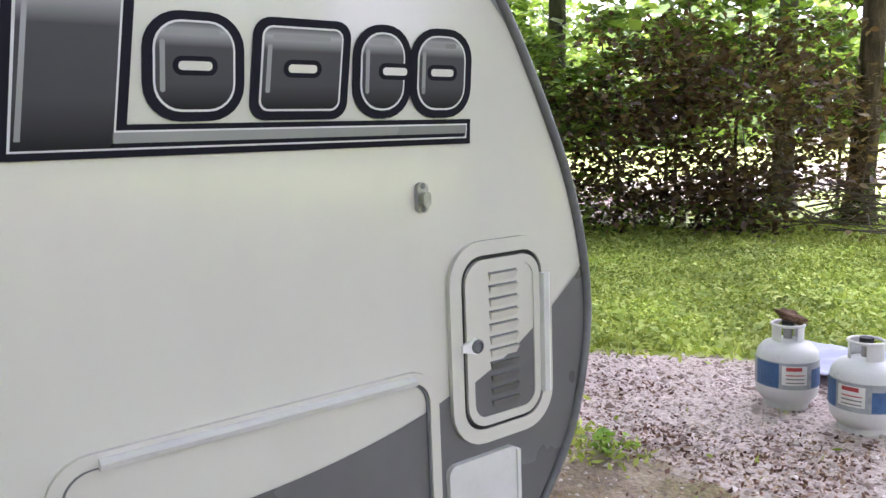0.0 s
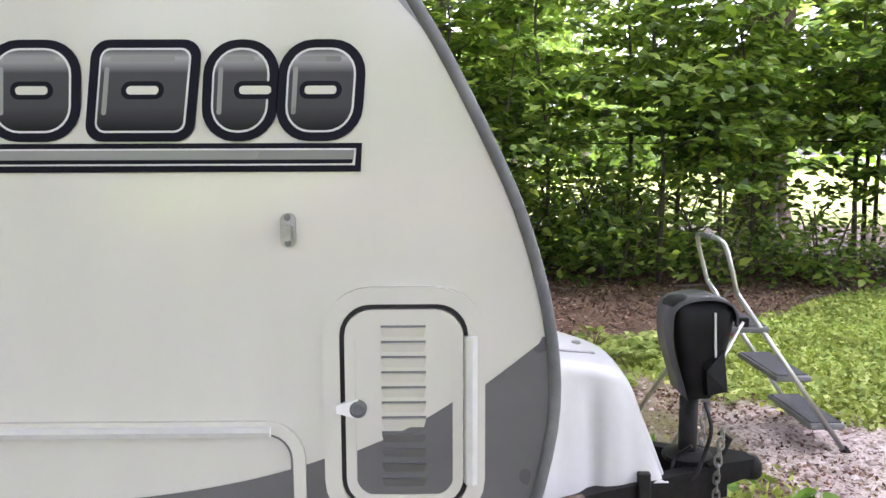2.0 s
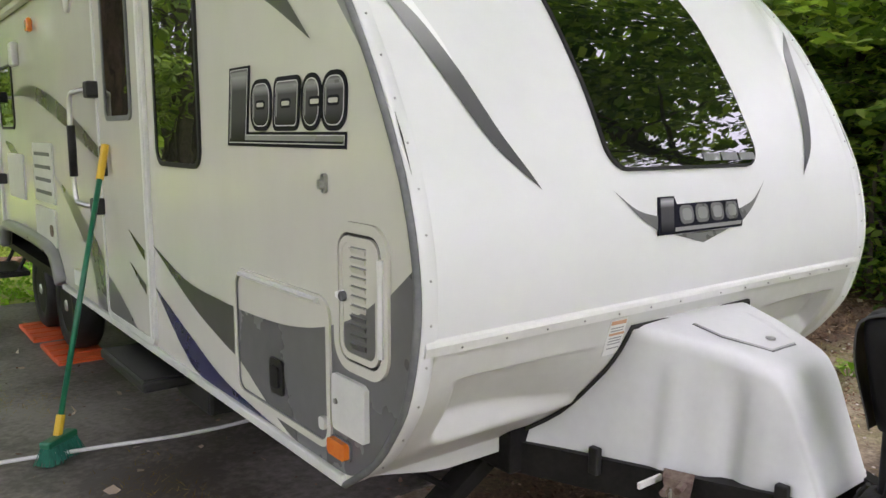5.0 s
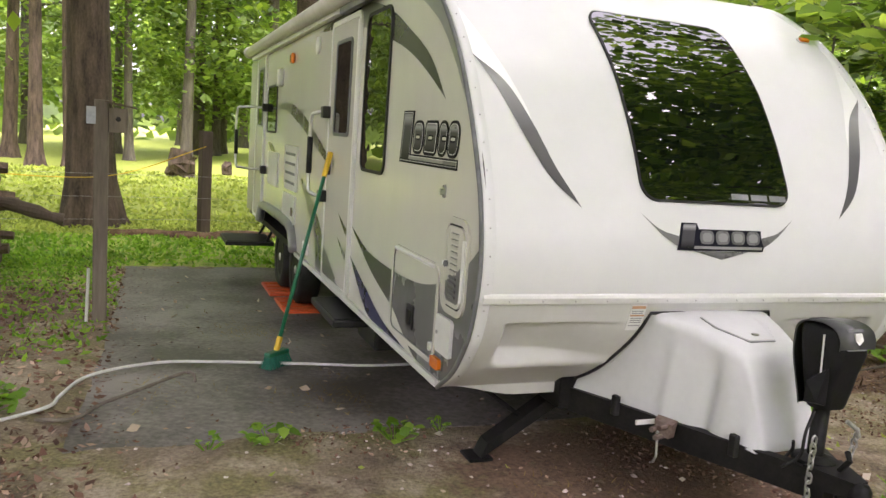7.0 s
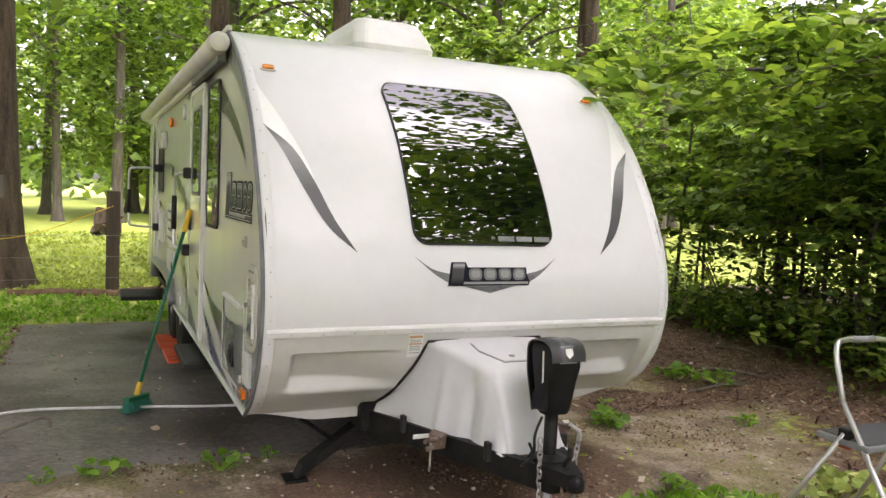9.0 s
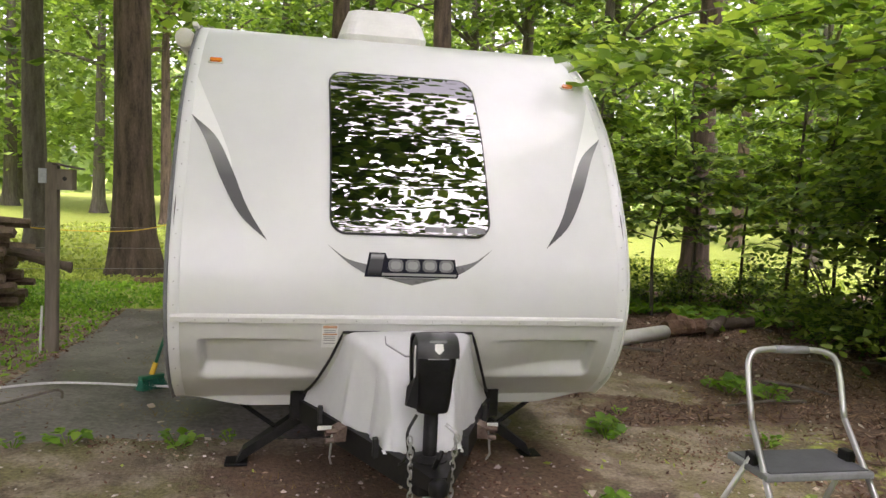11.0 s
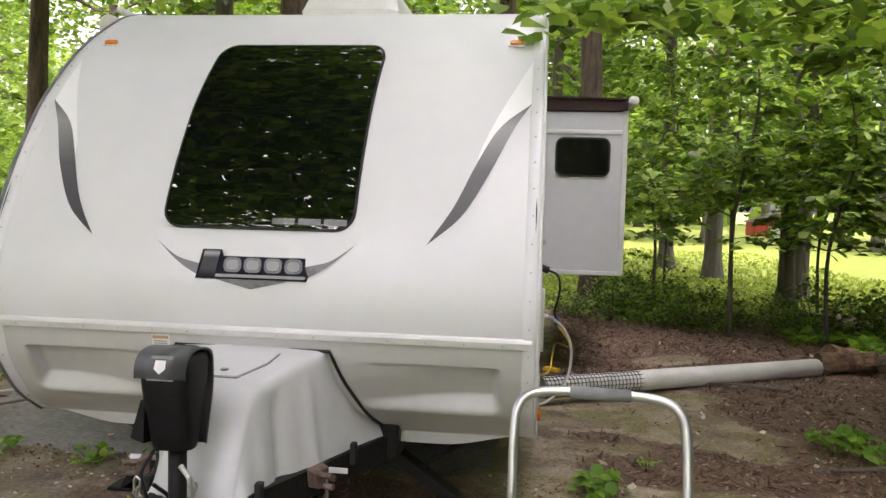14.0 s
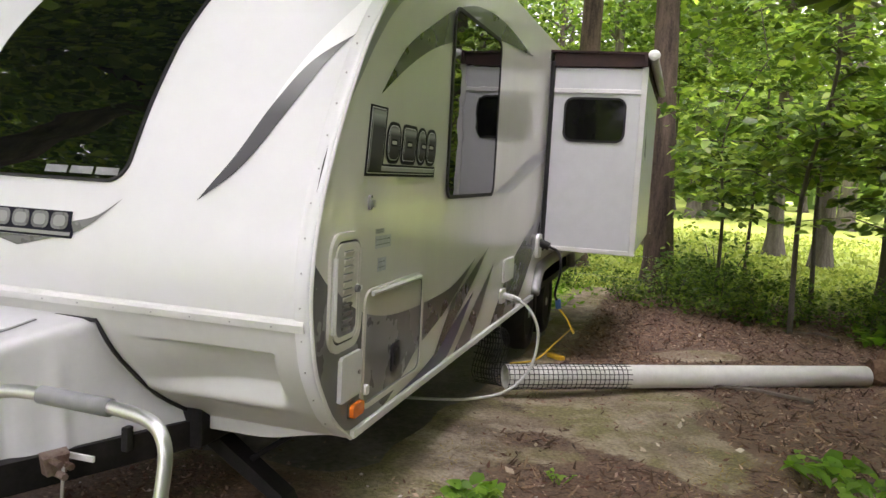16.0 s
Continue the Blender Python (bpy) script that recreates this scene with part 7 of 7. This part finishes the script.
# far woods closing the view on every side
rn = np.random.default_rng(3)
n = 21000
a = rn.uniform(0, 2 * math.pi, n)
d = rn.uniform(66, 84, n)
z = 18 * rn.beta(1.3, 1.5, n) * (0.75 + 0.35 * np.sin(a * 9) * np.sin(a * 23 + 1)) - 0.3
p = np.stack([d * np.cos(a), d * np.sin(a), z], 1)
q = rn.normal(size=(n, 3)) * 0.7 + np.stack([-np.cos(a), -np.sin(a), np.full(n, 0.5)], 1)
tagged(leaves("far_woods", p, q, rn.uniform(1.0, 2.4, n), FARLEAF, label="green woods all round the clearing, haze put into the paler leaf colour", kind="stuff", slim=0.8, seed=9), category="woods")


# ground cover
def scatter(name, n, box_, test, size, mat, label, cat, seed, flat=0.25, lift=0.01, slim=0.5):
    rg = np.random.default_rng(seed)
    pts = []
    while len(pts) < n:
        x, y = rg.uniform(box_[0], box_[1]), rg.uniform(box_[2], box_[3])
        if rg.uniform() < test(x, y):
            on_pad = -2.84 < x < 1.12 and 0.98 < y < 7.1
            pts.append((x, y, (pad_z(y) if on_pad else ground_z(x, y)) + rg.uniform(0.2, 1) * lift))
    pts = np.array(pts)
    q = rg.normal(size=(n, 3)) * flat
    q[:, 2] += 1
    return tagged(leaves(name, pts, q, size * rg.uniform(0.4, 1.3, n), mat, label=label, kind="stuff", slim=slim, seed=seed), category=cat)


def under(x, y):
    return 1.0 if abs(x) < 1.2 and 0.4 < y < 7.8 else 0.0


scatter("leaf_litter", 30000, (1.2, 8.0, 0.8, 9.0), lambda x, y: region(x, y)[2] ** 1.5 + 0.05, 0.048, DEADLEAF, "brown bark mulch and fallen leaves on bare earth", "leaf litter", 1, 0.3, 0.015, 0.34)
scatter("leaf_litter", 16000, (2.3, 8.0, -9, 1.0), lambda x, y: region(x, y)[2] * (1 - region(x, y)[0]), 0.06, DEADLEAF, "brown fallen leaves at the wood's edge", "leaf litter", 2, 0.4, 0.025, 0.4)
scatter("leaf_litter", 7000, (-6, -2.7, 0.0, 8), lambda x, y: 0.7, 0.06, DEADLEAF, "brown fallen leaves beside the pad", "leaf litter", 3, 0.4, 0.02)
scatter("leaf_litter", 8000, (-3.4, 3.2, -2.2, 1.1), lambda x, y: 0.06 + 0.9 * ease(0.0, 0.35, noise.noise((x, y, 3))), 0.032, DEADLEAF, "scattered brown leaf scraps on dirt", "leaf litter", 4, 0.4, 0.008)
scatter("bark_mulch", 15000, (1.25, 7.0, 0.9, 8.5), lambda x, y: ease(0.35, 0.9, region(x, y)[2]), 0.12, MULCH, "shredded brown bark and dead twigs on the soil", "mulch", 14, 0.3, 0.025, 0.13)
scatter("bark_mulch", 7000, (2.2, 8.5, -7.5, 1.2), lambda x, y: ease(0.35, 0.9, region(x, y)[2]) * (1 - region(x, y)[0]), 0.15, MULCH, "shredded brown bark and dead twigs at the wood's edge", "mulch", 15, 0.35, 0.04, 0.12)
scatter("pale_leaves", 420, (-2.6, 6.0, -1.2, 6.5), lambda x, y: 0.25 + 0.75 * ease(1.0, 1.6, x), 0.06, PALELEAF, "pale curled dead leaves scattered over the soil", "leaf litter", 16, 0.5, 0.02, 0.7)
scatter("leaf_scraps", 500, (-2.8, 1.1, 1.0, 7.0), lambda x, y: 0.1 + 0.9 * ease(-2.2, -2.8, x) + 0.5 * ease(1.6, 1.0, y), 0.035, DEADLEAF, "few leaf scraps on the concrete", "leaf litter", 5, 0.3, 0.006)
scatter("pine_straw", 11000, (-2.6, 5, -2.2, 4.5), lambda x, y: (1 - under(x, y)) * ease(0.0, 0.4, noise.noise((x * 0.9, y * 0.9, 8))), 0.10, STRAW, "dry reddish pine straw on dirt", "straw", 6, 0.25, 0.008, 0.05)


def blades(name, n, box_, test, h, label, seed, mat=GRASS):
    """Upright grass blades and small weed leaves as one mesh."""
    rg = np.random.default_rng(seed)
    pts = []
    while len(pts) < n:
        x, y = rg.uniform(box_[0], box_[1]), rg.uniform(box_[2], box_[3])
        if rg.uniform() < test(x, y):
            pts.append((x, y, ground_z(x, y) + h * 0.32 * rg.uniform(0.3, 1.3)))
    pts = np.array(pts)
    q = rg.normal(size=(n, 3))
    q[:, 2] = np.abs(q[:, 2]) * 0.7 + 0.15
    return tagged(leaves(name, pts, q, h * rg.uniform(0.5, 1.4, n), mat, label=label, kind="stuff", slim=0.42, seed=seed), category="grass")


blades("lawn_grass", 46000, (-1.6, 6, -8.5, -0.6), lambda x, y: region(x, y)[0] ** 2 * (1.2 if y > -5 else 0.8), 0.075, "short weedy green lawn", 1)
blades("lawn_grass", 9000, (-3, 4.5, -11, -6), lambda x, y: region(x, y)[0] ** 2, 0.09, "short weedy green lawn", 2)
blades("lawn_grass", 9000, (-8, 2.5, 9.8, 13), lambda x, y: region(x, y)[0] ** 2, 0.10, "bright green lawn behind the pad", 3)
blades("verge_weeds", 4500, (-6, 1.5, 7.0, 9.9), lambda x, y: region(x, y)[0] ** 2, 0.10, "dense green weeds between the pad and the timber edging", 9, WEED)
blades("lawn_grass", 8000, (1.5, 12, 8.8, 16), lambda x, y: region(x, y)[0] ** 2, 0.12, "bright green lawn behind the trees", 10)
blades("lawn_grass", 9000, (-8, 9, 13, 26), lambda x, y: region(x, y)[0] ** 2, 0.16, "bright green far lawn", 4)
blades("verge_grass", 4500, (-5, -2.75, 2.0, 8), lambda x, y: region(x, y)[0] ** 1.5, 0.07, "patchy grass beside the pad", 5, WEED)
blades("dirt_grass", 420, (-0.6, 1.2, -1.9, -0.8), lambda x, y: ease(1.0, 0.4, math.hypot((x - 0.3) / 0.6, (y + 1.3) / 0.35) + 0.5 * noise.noise((x * 1.6, y * 1.6, 2))), 0.06, "thin grass patch in front dirt", 7)
blades("dirt_grass", 480, (0.1, 2.0, -1.2, -0.25), lambda x, y: ease(1.1, 0.4, math.hypot((x - 1.0) / 0.7, (y + 0.66) / 0.3) + 0.4 * noise.noise((x * 1.6, y * 1.6, 2))), 0.11, "tufts of green grass and weeds in front dirt", 8, WEED)
blades("dirt_weeds", 450, (-2.5, 2.6, -2.6, 0.9), lambda x, y: region(x, y)[0] ** 2 + 0.02 * (1 - under(x, y)), 0.05, "sparse grass tufts in dirt", 6)


scatter("drive_debris", 5200, (-2.2, 2.2, -3.6, -0.6), lambda x, y: (0.15 + 0.85 * ease(-2.7, -1.7, y)) * ease(-0.25, 0.25, noise.noise((x * 1.3, y * 1.3, 31))), 0.038, DEADLEAF, "leaf and bark scraps on the gravel", "debris", 12, 0.5, 0.012)
scatter("lawn_clover", 34000, (-1.6, 6, -8.0, -0.5), lambda x, y: region(x, y)[0] ** 2 * (0.5 + 0.5 * ease(-0.2, 0.3, noise.noise((x * 0.8, y * 0.8, 4)))), 0.055, CLOVER, "low clover and broad weeds in the lawn", "clover", 11, 0.45, 0.05, 0.85)


def weed(x, y, r, n, seed, label="small broad-leaved green weed growing in dirt", mat=WEED):
    rg = np.random.default_rng(seed)
    wd = thing("weed", label, "weed", (x, y, ground_z(x, y)), group="weeds")
    rr, a = r * np.sqrt(rg.uniform(0, 1, n)), rg.uniform(0, 6.28, n)
    p = np.stack([rr * np.cos(a), rr * np.sin(a), 0.03 + 0.7 * r * rg.uniform(0.2, 1, n) * (1 - 0.5 * rr / r)], 1)
    q = rg.normal(size=(n, 3)) * 0.35
    q[:, 2] += 1
    bm = bmesh.new()
    for k in range(0, n, 2):
        tube(bm, [(0.2 * p[k, 0], 0.2 * p[k, 1], -0.01), tuple(p[k])], 0.003, 4, False)
    part("stalk", bm, mat, wd, "green stems", kind="stuff")
    leaves("leaves", p, q, rg.uniform(0.45, 1.1, n) * r * 0.55, mat, wd, "", seed=seed, slim=0.8, broad=True)


for k, (x, y, r, n) in enumerate(((-1.9, 0.92, 0.13, 26), (-1.25, 0.85, 0.13, 24), (-2.2, 0.9, 0.08, 14), (1.58, 0.95, 0.16, 40), (1.56, 0.86, 0.14, 22), (-0.95, 0.95, 0.08, 12), (1.05, -0.35, 0.14, 26), (-0.15, -1.35, 0.13, 20), (0.35, -1.4, 0.16, 30), (0.75, -1.1, 0.15, 28), (1.9, 1.4, 0.08, 12), (3.2, 2.0, 0.22, 40), (3.4, 1.7, 0.2, 36), (2.6, 0.6, 0.12, 20), (-3.3, 1.6, 0.2, 40), (-3.4, 1.9, 0.18, 34))):
    weed(x, y, r, n, 100 + k)

rnd = random.Random(41)
for k in range(22):
    weed(rnd.uniform(1.9, 3.4), rnd.uniform(-1.7, -0.55), rnd.uniform(0.12, 0.22), 34, 300 + k, "low broad-leaved ground cover at the lawn's corner", CLOVER)
for k in range(9):
    weed(rnd.uniform(4.2, 5.9), rnd.uniform(4.6, 6.6), rnd.uniform(0.2, 0.32), 46, 340 + k, "leafy green woodland herb at the wood's edge")

# brush pile of bare branches at the wood's edge, and roots and sticks in the litter
brush = thing("brush_pile", "heap of bare grey branches at the edge of the lawn", "brush pile")
rnd = random.Random(5)
for k in range(90):
    c = Vector((rnd.uniform(1.2, 4.6), rnd.uniform(-10.2, -9.0), rnd.uniform(0.05, 0.75)))
    a, ln = rnd.uniform(0, 6.28), rnd.uniform(0.7, 2.2)
    e = c + Vector((math.cos(a) * ln, math.sin(a) * ln * 0.5, rnd.uniform(-0.35, 0.35)))
    e.z = max(0.02, e.z)
    part("branch", bmtube(smooth_line([c, c.lerp(e, 0.5) + Vector((0, 0, rnd.uniform(-0.1, 0.15))), e], 3), [0.016 - 0.0018 * q2 for q2 in range(7)], 4), TWIG, brush)
for k in range(26):
    x, y = (rnd.uniform(4.9, 6.2), rnd.uniform(-7, 1.2)) if k % 2 else (rnd.uniform(2.2, 6), rnd.uniform(1.5, 7))
    a, ln = rnd.uniform(0, 6.28), rnd.uniform(0.3, 1.1)
    e = (x + math.cos(a) * ln, y + math.sin(a) * ln)
    tagged(part("fallen_stick", bmtube([(x, y, ground_z(x, y) + 0.02), ((x + e[0]) / 2 + 0.04, (y + e[1]) / 2, ground_z(x, y) + 0.04), (*e, ground_z(*e) + 0.02)], [0.018, 0.014, 0.008], 5), TWIG, None, "grey-brown fallen stick on leaf litter"), category="stick", group="fallen sticks")
cab = tagged(part("overhead_cable", bmtube(smooth_line([(6.4, -12, 1.75), (6.3, -5, 1.62), (6.3, 0, 1.6), (6.5, 5, 1.7)], 8), 0.008, 5), RUBBER, None, "thin black cable strung between woodland trees"), category="cable")

# gravel: real stones, pale and uneven
rg = np.random.default_rng(8)
octa = np.array([(1, 0, 0), (-1, 0, 0), (0, 1, 0), (0, -1, 0), (0, 0, 1), (0, 0, -1)], float)
of = [(0, 2, 4), (2, 1, 4), (1, 3, 4), (3, 0, 4), (2, 0, 5), (1, 2, 5), (3, 1, 5), (0, 3, 5)]
vs, fs = [], []
cnt = 0
while cnt < 9000:
    x, y = rg.uniform(-3, 3.4), rg.uniform(-4, 1.2)
    if rg.uniform() < region(x, y)[1] ** 1.3 + 0.03:
        s0 = rg.uniform(0.004, 0.014) if rg.uniform() < 0.93 else rg.uniform(0.014, 0.028)
        o = len(vs)
        m = octa * rg.uniform(0.6, 1.3, (6, 1)) * s0 * np.array([1.2, 1.0, 0.6])
        c, s_ = math.cos(cnt), math.sin(cnt)
        g = ground_z(x, y) + s0 * 0.25
        vs += [(x + c * a - s_ * b, y + s_ * a + c * b, g + z) for a, b, z in m]
        fs += [tuple(o + i for i in f_) for f_ in of]
        cnt += 1
tagged(raw("gravel_stones", vs, fs, STONE, label="pale pinkish gravel on the drive", kind="stuff"), category="gravel")
